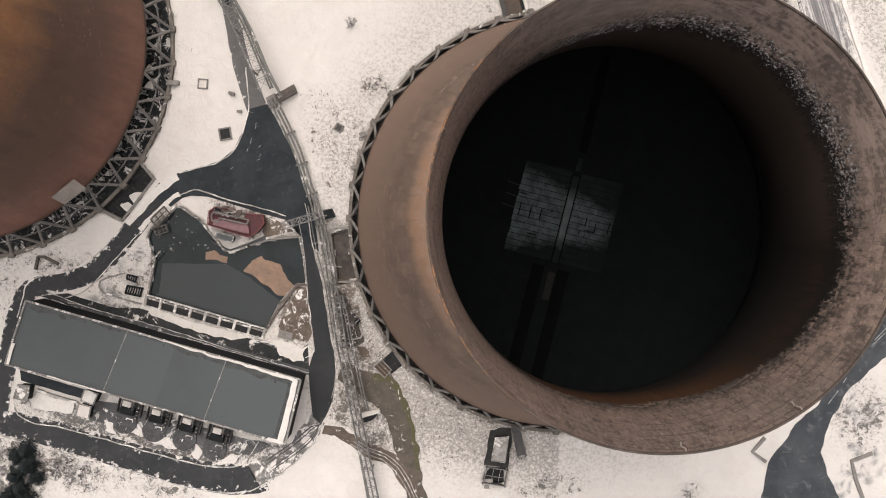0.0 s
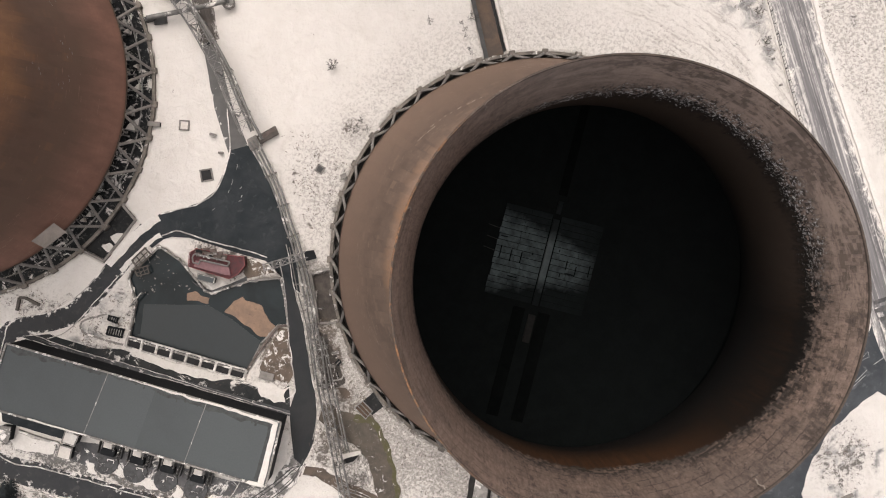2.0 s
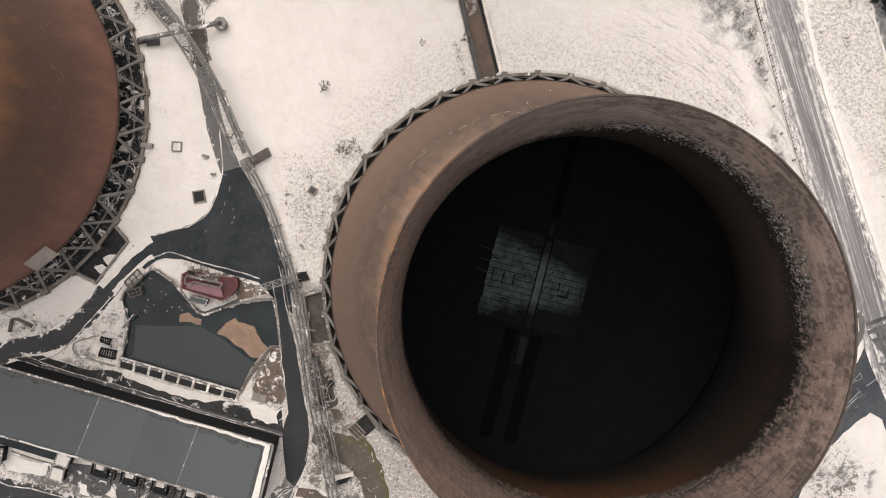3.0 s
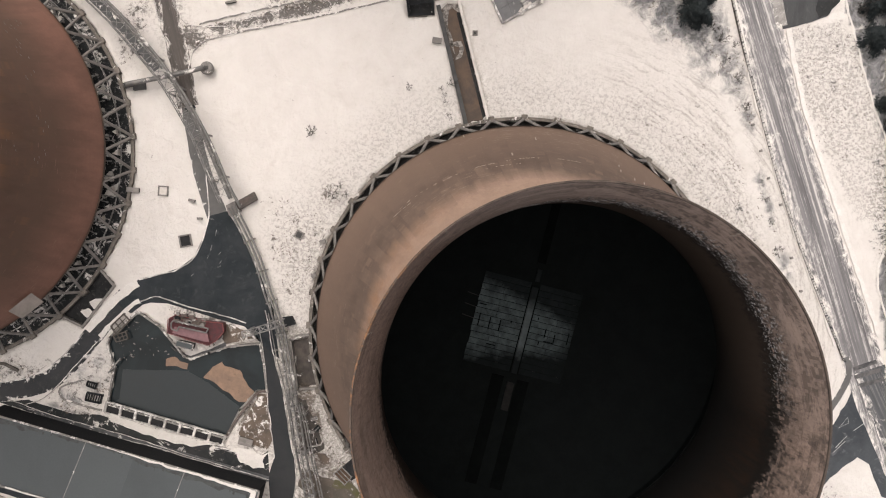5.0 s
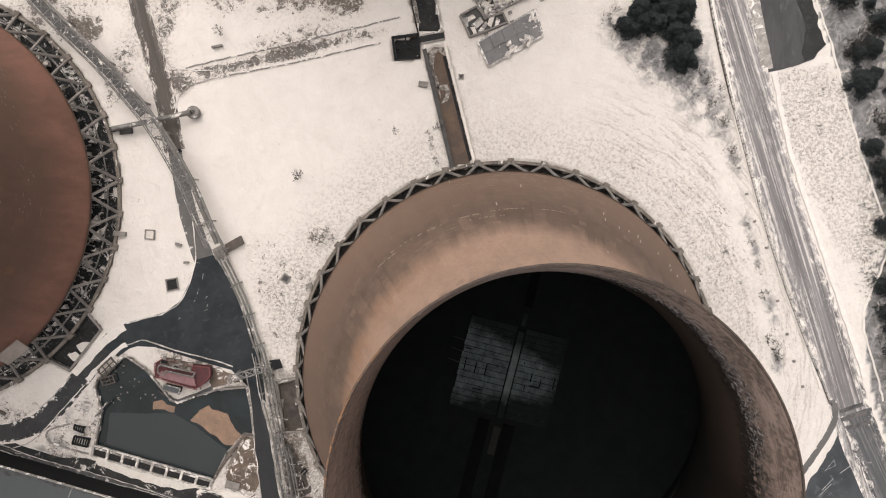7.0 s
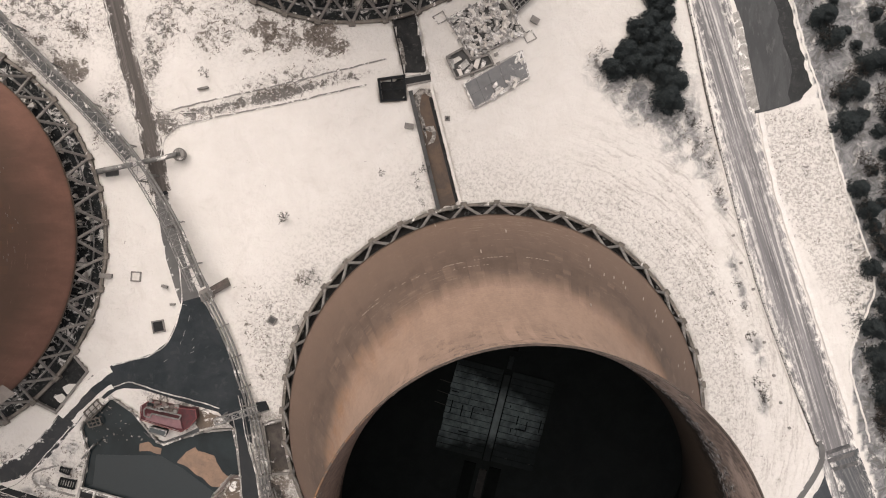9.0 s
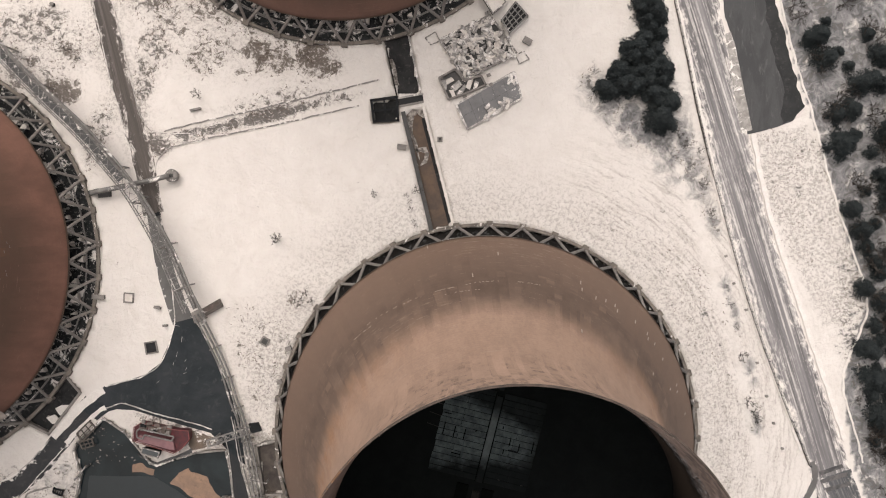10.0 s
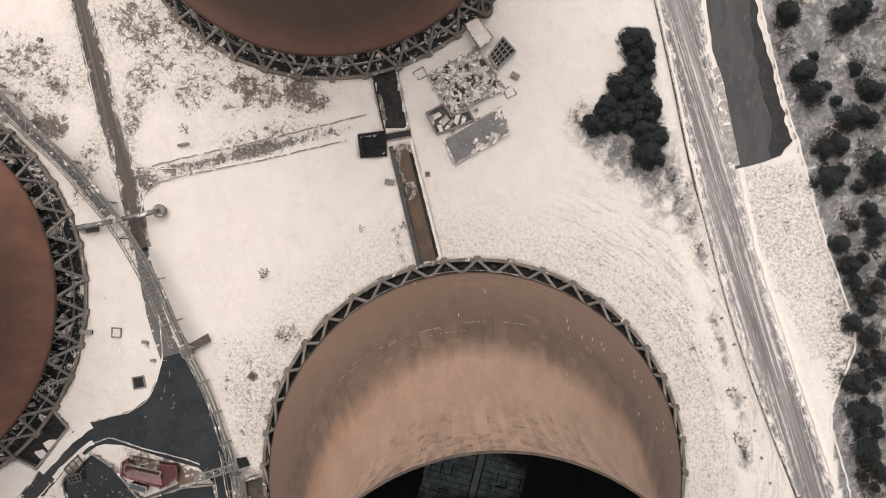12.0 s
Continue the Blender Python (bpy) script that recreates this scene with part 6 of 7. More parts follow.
def hut(name, corners, height, label, roof_mat, wall_mat, category="building", lip=0.25):
    h = thing(name, label, category)
    part("wall", sheet(shrunk(corners, lip), height - 0.2, height), wall_mat, h)
    roof = part("roof", sheet(corners, height, 0.25), roof_mat, h)
    ring = [Vector((*p, height + 0.08)) for p in shrunk(corners, 0.12)]
    for a, b in zip(ring, [*ring[1:], ring[0]]):
        bm = bmesh.new()
        add_beam(bm, a, b, 0.22, 0.3)
        part("roof_edge", bm, M_CONC, roof)
    return h


hut("switch_house", [(-102.1, -35.8), (-99.1, -36.9), (-100.2, -39.4), (-103, -38.4)], 4.0, "small block with a snow-covered flat roof", M_LYING, M_DARKWALL)
hut("switch_house", [(-103.7, -39), (-100.9, -39.8), (-101.5, -42.7), (-104.5, -41.9)], 3.0, "low block with a snowy beige roof", M_SNOWROOF, M_DARKWALL)
hut("switch_house", [(-116.6, -34.9), (-113.9, -35.2), (-114.5, -38.6), (-117.6, -38)], 3.5, "small square hut with a grey flat roof", M_CONC, M_DARKWALL)
tagged(part("retaining_wall", ribbon([(-113.5, -36.5), (-109.3, -38), (-104.7, -39.3)], 0.4, 0.9, 1.5, 0.0, 1.0), M_KERB), "low wall with snow on top", "wall", kind="structure")
tagged(part("snow_drift", sheet(ring_points([(-113.7, -37.1), (-105.8, -39.6), (-106.1, -42), (-114.4, -40.6), (-115.4, -38.8)], 1.0, 0.5), 0.12, 0.3), M_LYING), "deep snow between the huts", "snow drift", "snow drifts", "stuff")


def transformer_bay(c):
    """A round dark transformer base with its frame, radiators and snow-topped conservator."""
    b = thing("transformer", "black outdoor transformer with snow-topped tank beside the hall", "transformer", pose(*c, 0, 0, 0, -15.6), "transformers along the hall")
    bm = bmesh.new()
    bmesh.ops.create_cone(bm, cap_ends=True, segments=32, radius1=2.6, radius2=2.6, depth=0.5, matrix=Matrix.Translation((0, -1.0, 0.2)))
    part("base", bm, M_OILBASE, b, "round dark grey base")
    part("plinth", box(-2.3, 0.7, -0.1, 2.6, 4.4, 0.3, 0.05), M_OILBASE, b)
    tank_ = part("tank", box(-1.5, 0.9, 0.3, 1.6, 2.5, 1.9, 0.15), M_DARKWALL, b, "black steel tank")
    part("conservator", box(-0.9, 2.9, 0.3, 1.0, 4.2, 3.4, 0.12), M_SNOWROOF, b, "cabinet with a snowy top")
    for x in (-1.25, 1.35):
        bm = bmesh.new()
        add_beam(bm, (x, 2.5, 3.0), (x, 4.3, 3.0), 0.14)
        add_beam(bm, (x, 2.5, 0.0), (x, 2.5, 3.0), 0.14)
        add_beam(bm, (x, 4.3, 0.0), (x, 4.3, 3.0), 0.14)
        part("frame", bm, M_PIPE, b)
    bm = bmesh.new()
    add_beam(bm, (0.3, 0.1, 1.2), (1.7, 0.1, 1.2), 0.2)
    add_beam(bm, (0.3, 0.1, 1.2), (0.3, -0.35, 1.2), 0.16)
    add_beam(bm, (1.7, 0.1, 1.2), (1.7, -0.5, 1.2), 0.16)
    add_beam(bm, (1.5, 0.1, 0.2), (1.5, 0.1, 1.2), 0.12)
    part("busbar", bm, M_KERB, tank_, "pale busbar")
    for x, y in ((2.3, 0.7), (2.3, 1.5), (2.3, 2.3), (2.5, 3.1)):
        bm = bmesh.new()
        bmesh.ops.create_cone(bm, cap_ends=True, segments=10, radius1=0.2, radius2=0.14, depth=2.0, matrix=Matrix.Translation((x, y, 1.2)))
        part("insulator", bm, M_PIPE, tank_, "pale ribbed insulator")
    for x in (-2.2, 2.9):
        part("fire_wall", box(x - 0.1, 0.8, -0.1, x + 0.1, 4.5, 1.6), M_DARKPAD, b)
    return b


first = transformer_bay((-94.2, -42.6))
for c in [(-87.9, -44.4), (-81.3, -46.3), (-74.8, -48.4)]:
    copy_thing(first, pose(*c, 0, 0, 0, -15.6))
for pts in ([(-92.8, -44.2), (-90.3, -45.2), (-90.8, -46.7), (-93.3, -46.2)], [(-89.6, -46.2), (-84.9, -47.2), (-82.7, -48.9), (-84.9, -49.7), (-89.6, -48)], [(-79.4, -48.9), (-77.8, -49.9), (-78, -51.7), (-80.2, -50.9)], [(-72.6, -51.2), (-68.9, -50.2), (-71.1, -52.9), (-75.1, -52.4)], [(-99.2, -43), (-97.2, -43.8), (-96.7, -46.2), (-98.4, -45.7)]):
    drift(pts, 0.12, 1.0, "heap of snow between the transformers", 0.3)

# ---- pump house on its island ----
shed = thing("pump_house", "dark red pump house with a faded pink roof beside the pond", "building")
RED = [(-75.6, 2.2), (-74, 3.2), (-67.1, 1.7), (-63.9, 1.4), (-63.7, -0.5), (-65.3, -2.4), (-67.1, -3.4), (-71.9, -1.9), (-75.8, -0.7)]
part("wall", sheet(RED, 2.5, 2.8), M_REDPAINT, shed, "dark red painted walls and gutter deck")
shed_roof = part("roof", sheet([(-74.2, 0.6), (-67.1, -0.8), (-66.7, -2.6), (-67.9, -2.5), (-74.6, -0.7)], 3.4, 0.9), M_PINKROOF, shed, "faded pink-red roof")
loop = [(-74.3, 2), (-74.8, 1.4), (-74.7, 0.2), (-73.5, -0.2), (-73.1, 0.7), (-67.3, -0.6), (-66.8, 0.3), (-74.2, 2)]
for a, b in zip(loop, loop[1:]):
    bm = bmesh.new()
    add_tube(bm, [(*a, 3.7), (*b, 3.7)], 0.17, 8)
    part("roof_pipe", bm, M_PIPE, shed_roof, "pale pipe that runs round the roof")
part("plant_deck", sheet([(-74, 2.9), (-67.5, 1.6), (-68, 0.3), (-74.3, 1.5)], 2.8, 0.4), M_BROWNROOF, shed, "brown cluttered plant deck")
rng = random.Random(17)
M0, M1, M2, M3 = [(-73.7, 3.6), (-68, 2.2), (-68.5, 0.9), (-74.2, 2.2)]
for k in range(18):
    u, v = rng.random(), rng.random()
    x = (M0[0] * (1 - u) + M1[0] * u) * (1 - v) + (M3[0] * (1 - u) + M2[0] * u) * v
    y = (M0[1] * (1 - u) + M1[1] * u) * (1 - v) + (M3[1] * (1 - u) + M2[1] * u) * v
    w, d = rng.uniform(0.2, 0.7), rng.uniform(0.15, 0.45)
    part("machine", box(x - w, y - d, 2.7, x + w, y + d, rng.uniform(3.0, 3.7), 0.08), rng.choice([M_DARKWALL, M_BROWNROOF, M_BROWNROOF, M_REDPAINT, M_CONC]), shed)
ring = [Vector((*p, 3.1)) for p in RED]
for a, b in zip(ring, [*ring[1:], ring[0]]):
    bm = bmesh.new()
    add_beam(bm, a, b, 0.14, 0.14)
    for t in (0.02, 0.5):
        p = a.lerp(b, t)
        add_beam(bm, p - Vector((0, 0, 0.7)), p, 0.1)
    part("railing", bm, M_RAIL, shed, "red railing")
hut("store", [(-73.9, -2.2), (-70.1, -3.1), (-70.5, -4.6), (-74.4, -3.6)], 2.5, "low grey-roofed store beside the pump house", M_ROOF, M_DARKWALL, lip=0.2)
paved("pavement", sheet(ring_points([(-75.9, -3.9), (-74.7, -5.1), (-71.5, -6), (-67.5, -4.6), (-63.8, -2.9), (-63.8, -4.4), (-67.5, -5.5), (-71.2, -6.5), (-72.7, -6)], 1.0, 0.1), 0.06), M_OILBASE, "dark wet concrete path along the pond", "pavement")
paved("pavement", sheet(ring_points([(-63.8, 0.8), (-59.5, -0.4), (-56.5, -2.2), (-60.2, -2.6), (-63.8, -3.4), (-64.8, -1.9)], 1.0, 0.4), 0.05), M_MUDSNOW, "brown gravel beside the pump house", "gravel")


# ---- pipe bridges ----
def truss_bridge(name, line, z, width, height, label, bay=2.6, pipes=((-0.5, 0.28), (0.45, 0.36)), legs=4, lacing=0.1):
    """A lattice bridge along a line, with the pipes that lie in it and trestles under it."""
    b = thing(name, label, "pipe bridge")
    pts = curve_through(line, bay)
    lo = Vector((0, 0, z - height))
    rail = [[], []]
    for i, p in enumerate(pts):
        d = (pts[min(i + 1, len(pts) - 1)] - pts[max(i - 1, 0)]).normalized()
        s = Vector((-d.y, d.x, 0)) * width / 2
        rail[0].append(p + s)
        rail[1].append(p - s)
    hi = Vector((0, 0, z))
    for r in rail:
        for at, w in ((hi, 0.15), (lo, 0.16)):
            bm = bmesh.new()
            add_tube(bm, [p + at for p in r], w * 0.7, 4)
            part("chord", bm, M_STEEL, b)
    for k in range(len(pts) - 1):
        bm = bmesh.new()
        a0, a1, b0, b1 = rail[0][k], rail[0][k + 1], rail[1][k], rail[1][k + 1]
        add_beam(bm, a0 + hi, b1 + hi, lacing)
        add_beam(bm, b0 + hi, a1 + hi, lacing)
        add_beam(bm, a0 + hi, b0 + hi, lacing * 1.3)
        add_beam(bm, a0 + lo, b0 + lo, lacing * 1.3)
        for u, v in ((a0, a1), (b0, b1)):
            add_beam(bm, u + lo, u + hi, lacing)
            add_beam(bm, u + lo, v + hi, lacing)
        part("lattice_bay", bm, M_STEEL, b)
    for off, r in pipes:
        bm = bmesh.new()
        run = []
        for i, p in enumerate(pts):
            d = (pts[min(i + 1, len(pts) - 1)] - pts[max(i - 1, 0)]).normalized()
            run.append(p + Vector((-d.y, d.x, 0)) * off * width / 2 + lo + Vector((0, 0, 0.25 + r)))
        add_tube(bm, run, r, 10)
        part("pipe", bm, M_PIPE, b, "lagged pipe with snow on top", smooth=True)
    for k in range(legs):
        i = min(len(pts) - 1, round((k + 0.5) / legs * (len(pts) - 1)))
        bm = bmesh.new()
        for r in rail:
            add_beam(bm, (r[i].x, r[i].y, -0.3), r[i] + lo, 0.32)
        add_beam(bm, (rail[0][i].x, rail[0][i].y, 0.5), rail[1][i] + lo, 0.16)
        add_beam(bm, (rail[1][i].x, rail[1][i].y, 0.5), rail[0][i] + lo, 0.16)
        part("trestle", bm, M_STEEL, b)
    return b


def pipe_run(name, line, z, offsets, r, label, sleepers=True):
    b = thing(name, label, "pipes")
    pts = curve_through(line, 1.6)
    for off in offsets:
        bm = bmesh.new()
        run = []
        for i, p in enumerate(pts):
            d = (pts[min(i + 1, len(pts) - 1)] - pts[max(i - 1, 0)]).normalized()
            run.append(p + Vector((-d.y, d.x, 0)) * off + Vector((0, 0, z)))
        add_tube(bm, run, r, 10)
        part("pipe", bm, M_PIPE, b, smooth=True)
    if sleepers:
        for i in range(1, len(pts) - 1, 4):
            d = (pts[i + 1] - pts[i - 1]).normalized()
            s = Vector((-d.y, d.x, 0)) * (max(offsets) + 0.5)
            bm = bmesh.new()
            add_beam(bm, pts[i] - s + Vector((0, 0, (z - r) / 2 - 0.1)), pts[i] + s + Vector((0, 0, (z - r) / 2 - 0.1)), 0.3, z - r + 0.2)
            part("sleeper", bm, M_LEG, b)
    return b


truss_bridge("pipe_bridge", [(-105.4, 86), (-98.4, 78.3), (-92.1, 71.9), (-85.6, 65.6), (-79.8, 59), (-75.2, 53.4), (-71.9, 48.2), (-68, 41.1), (-65.3, 34.6), (-62.2, 27.5)], 9.0, 2.6, 2.2, "long grey lattice pipe bridge dusted with snow", legs=7, pipes=(), lacing=0.075)
pipe_run("pipe_run", [(-103.5, 85.6), (-96.5, 78.2), (-90.1, 72), (-84.2, 66.4), (-78, 59.4), (-73.7, 53.8), (-69.6, 47.5), (-65.2, 39.3), (-61.7, 31), (-59.1, 26.2)], 8.0, (0.0,), 0.32, "long lagged pipe beside the lattice bridge", False)
pipe_run("pipe_run", [(-105.4, 86), (-98.4, 78.3), (-92.1, 71.9), (-85.6, 65.6), (-79.8, 59), (-75.2, 53.4), (-71.9, 48.2), (-68, 41.1), (-65.3, 34.6), (-62.2, 27.5)], 7.4, (0.75, 1.25), 0.2, "grey pipes inside the lattice bridge", False)
paved("walkway", ribbon([(-105.4, 86), (-98.4, 78.3), (-92.1, 71.9), (-85.6, 65.6), (-79.8, 59), (-76.6, 55.1)], 1.9, 7.1, thick=0.12), M_WALKWAY, "dark grey plate walkway dusted with snow", "walkway")
pipe_run("pipe_run", [(-62.2, 26.4), (-59.2, 20.6), (-56.4, 14.2), (-54.4, 7.6), (-53.2, 4.6), (-52.2, 0.9), (-51.2, -2.8), (-50.4, -7.0), (-49.3, -13.1), (-48.9, -15.3)], 1.6, (-0.75, 0.05, 0.8), 0.22, "three lagged pipes on concrete sleepers")
pipe_run("pipe_run", [(-54.5, 3.4), (-53.3, -3.2), (-52.5, -7.2), (-51.2, -12), (-50.4, -16.3), (-49.8, -20.6), (-49.1, -25.4)], 0.7, (0.0,), 0.12, "thin pipe along the kerb")
truss_bridge("pipe_bridge", [(-49.2, -13.0), (-48.1, -18.4), (-46.9, -26.5), (-45.0, -35.6), (-43.0, -45.5), (-40.6, -57), (-38.5, -67)], 5.2, 1.9, 1.6, "grey lattice pipe bridge along the road", legs=6, pipes=((-0.1, 0.16),), bay=1.9, lacing=0.09)
pipe_run("pipe_run", [(-49.6, -14.6), (-48.9, -20), (-47.9, -26.4), (-46.1, -35.2), (-44.2, -44.6), (-42.0, -56), (-40.0, -67)], 4.6, (0.0,), 0.2, "lagged pipe beside the lattice bridge", False)
pipe_run("pipe_run", [(-47.2, -15.6), (-46.0, -20.3), (-45.1, -25.1), (-43.7, -31.1), (-42.4, -37.2), (-41.5, -40.6)], 4.0, (-0.25, 0.3), 0.15, "pair of thin pipes that ends at the ditch wall", False)
for a in [(-49.0, -9.4), (-48.2, -17.4), (-46.6, -26), (-44.2, -37.7), (-41.9, -49.1)]:
    bm = bmesh.new()
    add_beam(bm, (a[0] - 1.9, a[1] + 0.4, 3.4), (a[0] + 1.9, a[1] - 0.4, 3.4), 0.22)
    post = thing("pipe_support", "grey steel portal under the pipes", "support", group="pipe supports")
    part("crossbeam", bm, M_STEEL, post)
    for s in (-1, 1):
        bm = bmesh.new()
        add_beam(bm, (a[0] + 1.75 * s, a[1] - 0.36 * s, -0.3), (a[0] + 1.75 * s, a[1] - 0.36 * s, 3.4), 0.22)
        part("post", bm, M_STEEL, post)
headwall = thing("outfall_wall", "concrete headwall with a snowy top beside the ditch", "wall")
part("wall", sheet([(-45.7, -42.3), (-41.8, -41.1), (-39.1, -40.6), (-38.9, -41.4), (-41.8, -42.2), (-45.4, -43.4)], 1.4, 1.7), M_SNOWROOF, headwall)
part("pit", sheet([(-42.6, -42.2), (-39.3, -41.6), (-40.6, -43.2), (-43.0, -43.9)], 0.3, 0.5), M_BLACK, headwall, "flat black patch behind the wall")
for k, (c, w, d, h) in enumerate([((-44.6, -19.5), 1.5, 0.8, 0.8), ((-43.9, -21.6), 1.1, 1.0, 1.1), ((-45.4, -22.4), 0.6, 1.6, 0.5), ((-44.2, -24.4), 1.2, 0.5, 0.6), ((-46.6, -18.3), 0.8, 0.8, 1.0), ((-45.8, -25.5), 0.6, 0.9, 0.6)]):
    scrap = thing("scrap_heap", "dark scrap and fittings dumped on wet gravel", "scrap", pose(*c, 0, 0, 0, 14 + 31 * k), "scrap beside the pipes")
    part("box", box(-w / 2, -d / 2, -0.1, w / 2, d / 2, h, 0.08), M_DARKWALL if k % 2 else M_CONC, scrap)
    part("plate", box(-w * 0.6, -0.1, h, w * 0.5, 0.14, h + 0.08), M_PIPE, scrap)
tagged(part("retaining_wall", ribbon([(-45.3, -25.6), (-43.2, -25.2), (-42.7, -24.2)], 0.3, 0.5, 1.0, 0, 0.7), M_KERB), "low snowy wall corner beside the pipes", "wall", kind="structure")
truss_bridge("footbridge", [(-59.3, -0.9), (-55.7, 0.2), (-52.4, 1.2), (-50.2, 1.9)], 5.5, 1.35, 1.1, "short steel lattice footbridge over the road", legs=2, bay=2.0, pipes=(), lacing=0.12)
tagged(part("chamber", sheet([(-51.4, 2.5), (-49.3, 2.8), (-48.6, 1), (-50.8, 0.4)], 1.0, 1.2), M_DARKWALL), "dark square chamber beside the tower", "chamber")
conduit = thing("conduit", "brown timber-clad box conduit on the snow", "conduit")
part("box", sheet([(-61.9, 27.1), (-57.5, 29.6), (-56.8, 27.9), (-61.2, 25.4)], 1.3, 1.5), M_BRICK, conduit)
part("lid", sheet([(-61.1, 27.2), (-57.7, 29.2), (-57.3, 28.6), (-60.6, 26.4)], 1.5, 0.25), M_BROWNROOF, conduit)
part("collar", sheet([(-63.5, 26.6), (-61.6, 27.6), (-60.8, 25.4), (-62.8, 24.4)], 1.6, 1.8), M_LEG, conduit)
pipe_run("cross_pipe", [(-84.5, 52.4), (-77, 53.9), (-71, 55.2), (-67.8, 56)], 3.0, (0.0,), 0.55, "thick grey pipe that crosses the track", False)
valve = thing("valve_tower", "round grey valve chamber at the end of the pipe", "valve chamber", Matrix.Translation((-67.5, 56.1, 0)))
part("body", lathe([(0.02, 2.2), (1.2, 2.2), (1.3, 2.1), (1.3, -0.2)], 28), M_CONC, valve, "weathered round body")
part("hatch", box(-0.45, -0.4, 2.15, 0.45, 0.4, 2.4, 0.05), M_DARKPAD, valve, "dark hatch")
part("collar", lathe([(1.3, 1.2), (1.42, 1.3), (1.42, 1.7), (1.3, 1.8)], 28), M_PIPE, valve)
tagged(part("chamber", sheet([(-83.7, 53.4), (-81, 53.6), (-80.9, 51.7), (-83.5, 51.4)], 0.9, 1.1), M_DARKPAD), "square grey concrete chamber under the pipe", "chamber")
tagged(part("chamber", sheet([(-85.5, 52.9), (-83.4, 53.4), (-83.3, 52.4), (-85.3, 51.9)], 1.6, 1.8), M_DARKPAD), "square grey concrete chamber under the pipe", "chamber")
tagged(part("chamber", sheet([(-83, 60.8), (-81.2, 61.4), (-81, 59.6), (-82.4, 59)], 1.2, 1.4), M_DARKWALL), "dark box beside the lattice bridge", "chamber")
tagged(part("chamber", sheet([(-72.5, 47.5), (-70.6, 48.4), (-70.2, 47.8), (-72, 46.9)], 0.8, 0.9), M_DARKWALL), "dark barrier across the lane", "barrier")


# ---- chambers, posts and scraps on the snow ----
def frame_chamber(c, size, turn, label, fill):
    b = thing("manhole", label, "manhole", pose(*c, 0, 0, 0, turn), "manholes on the snow")
    h = size / 2
    for k in range(4):
        bm = box(-h, h - 0.28, -0.2, h, h, 0.4, 0.03)
        bmesh.ops.transform(bm, matrix=Matrix.Rotation(k * math.pi / 2, 4, "Z"), verts=bm.verts)
        part("side", bm, M_LEG, b)
    part("cover", box(-h + 0.29, -h + 0.29, -0.1, h - 0.29, h - 0.29, 0.15), fill, b)
    return b


frame_chamber((-77.3, 29.8), 2.2, -4, "square concrete manhole filled with snow", M_SNOWROOF)
# these two fills are dark blocks that paint the gloom of an open shaft
frame_chamber((-72.5, 19), 2.7, 10, "square manhole, dark of its open shaft painted as a block", M_BLACK)
frame_chamber((-47.9, 20.3), 1.8, -30, "square manhole with a dark block inside, half hidden by snow", M_DARKPAD)
frame_chamber((-9.9, 63.9), 1.1, 0, "small dark post base beside the flume", M_DARKPAD)


def stub(c, w, d, h, turn, label, category="post", material=None):
    b = thing("bollard" if category == "post" else category.replace(" ", "_"), label, category, pose(*c, 0, 0, 0, turn))
    part("block", box(-w / 2, -d / 2, -0.2, w / 2, d / 2, h, 0.05), material or M_DARKWALL, b)
    part("cap", box(-w / 2 - 0.06, -d / 2 - 0.06, h, w / 2 + 0.06, d / 2 + 0.06, h + 0.1, 0.02), M_LEG, b)
    return b


for t, px, w, d, turn in ((12, (-18.1, 62.2), 1.9, 1.1, -8), (12, (-71, 27.7), 1.3, 0.5, -15), (12, (-69.3, 23.8), 1.0, 0.4, 0),
                          (12, (-83.7, 30), 2.6, 0.9, -4), (12, (-93.2, 93), 0.7, 0.7, 0), (12, (-62.5, 70.4), 2.3, 0.35, 12)):
    stub(px, w, d, 0.9, turn, "short dark marker block in the snow")
for px in [(50.1, 44.2), (51.8, 38.6), (53.5, 32.7), (56.2, 27), (58.6, 15.5), (60.7, 8.3), (62.2, 2.4), (64.1, -3.1), (78.3, 35.5)]:
    stub(px, 0.5, 0.4, 0.5, 20, "small dark stump beside the fence")
stub((-42.7, 18.8), 1.2, 0.9, 1.2, 20, "dark valve box beside the tower", "valve box")
stub((-44.6, 11.6), 1.0, 0.8, 1.2, 20, "dark valve box beside the tower", "valve box")

# grey loose sheet against the west tower
panel = thing("loose_sheet", "large grey weathered sheet leaning on the west tower", "sheet")
part("sheet", sheet([(-100.4, 8.5), (-97.8, 6.7), (-102.2, 3.3), (-105, 4.8)], 15.0, 0.15), M_SHEET, panel)

# pipes and rubble under the west and north towers
for (cx, cy), angles in ((TOWER_WEST, range(-60, 64, 3)), (TOWER_NORTH, range(-136, -30, 3))):
    rng = random.Random(5)
    rack = thing("spray_pipework", "dark broken spray pipes and packing under the shell", "pipework", Matrix.Translation((cx, cy, 0)))
    bm = bmesh.new()
    for r in (43.6,):
        add_tube(bm, [(r * math.cos(radians(a)), r * math.sin(radians(a)), 0.4) for a in angles], 0.14, 6)
    part("ring_pipe", bm, M_STEEL, rack)
    for a in angles:
        a = radians(a + rng.uniform(-1, 1))
        r0, r1 = 37.5, 41.5 + rng.uniform(0, 1.6)
        bm = bmesh.new()
        add_tube(bm, [(r0 * math.cos(a), r0 * math.sin(a), 1.2), (r1 * math.cos(a), r1 * math.sin(a), 1.0)], 0.13, 6)
        add_tube(bm, [(r1 * math.cos(a), r1 * math.sin(a), 0.7), (r1 * math.cos(a), r1 * math.sin(a), 1.35)], 0.22, 8)
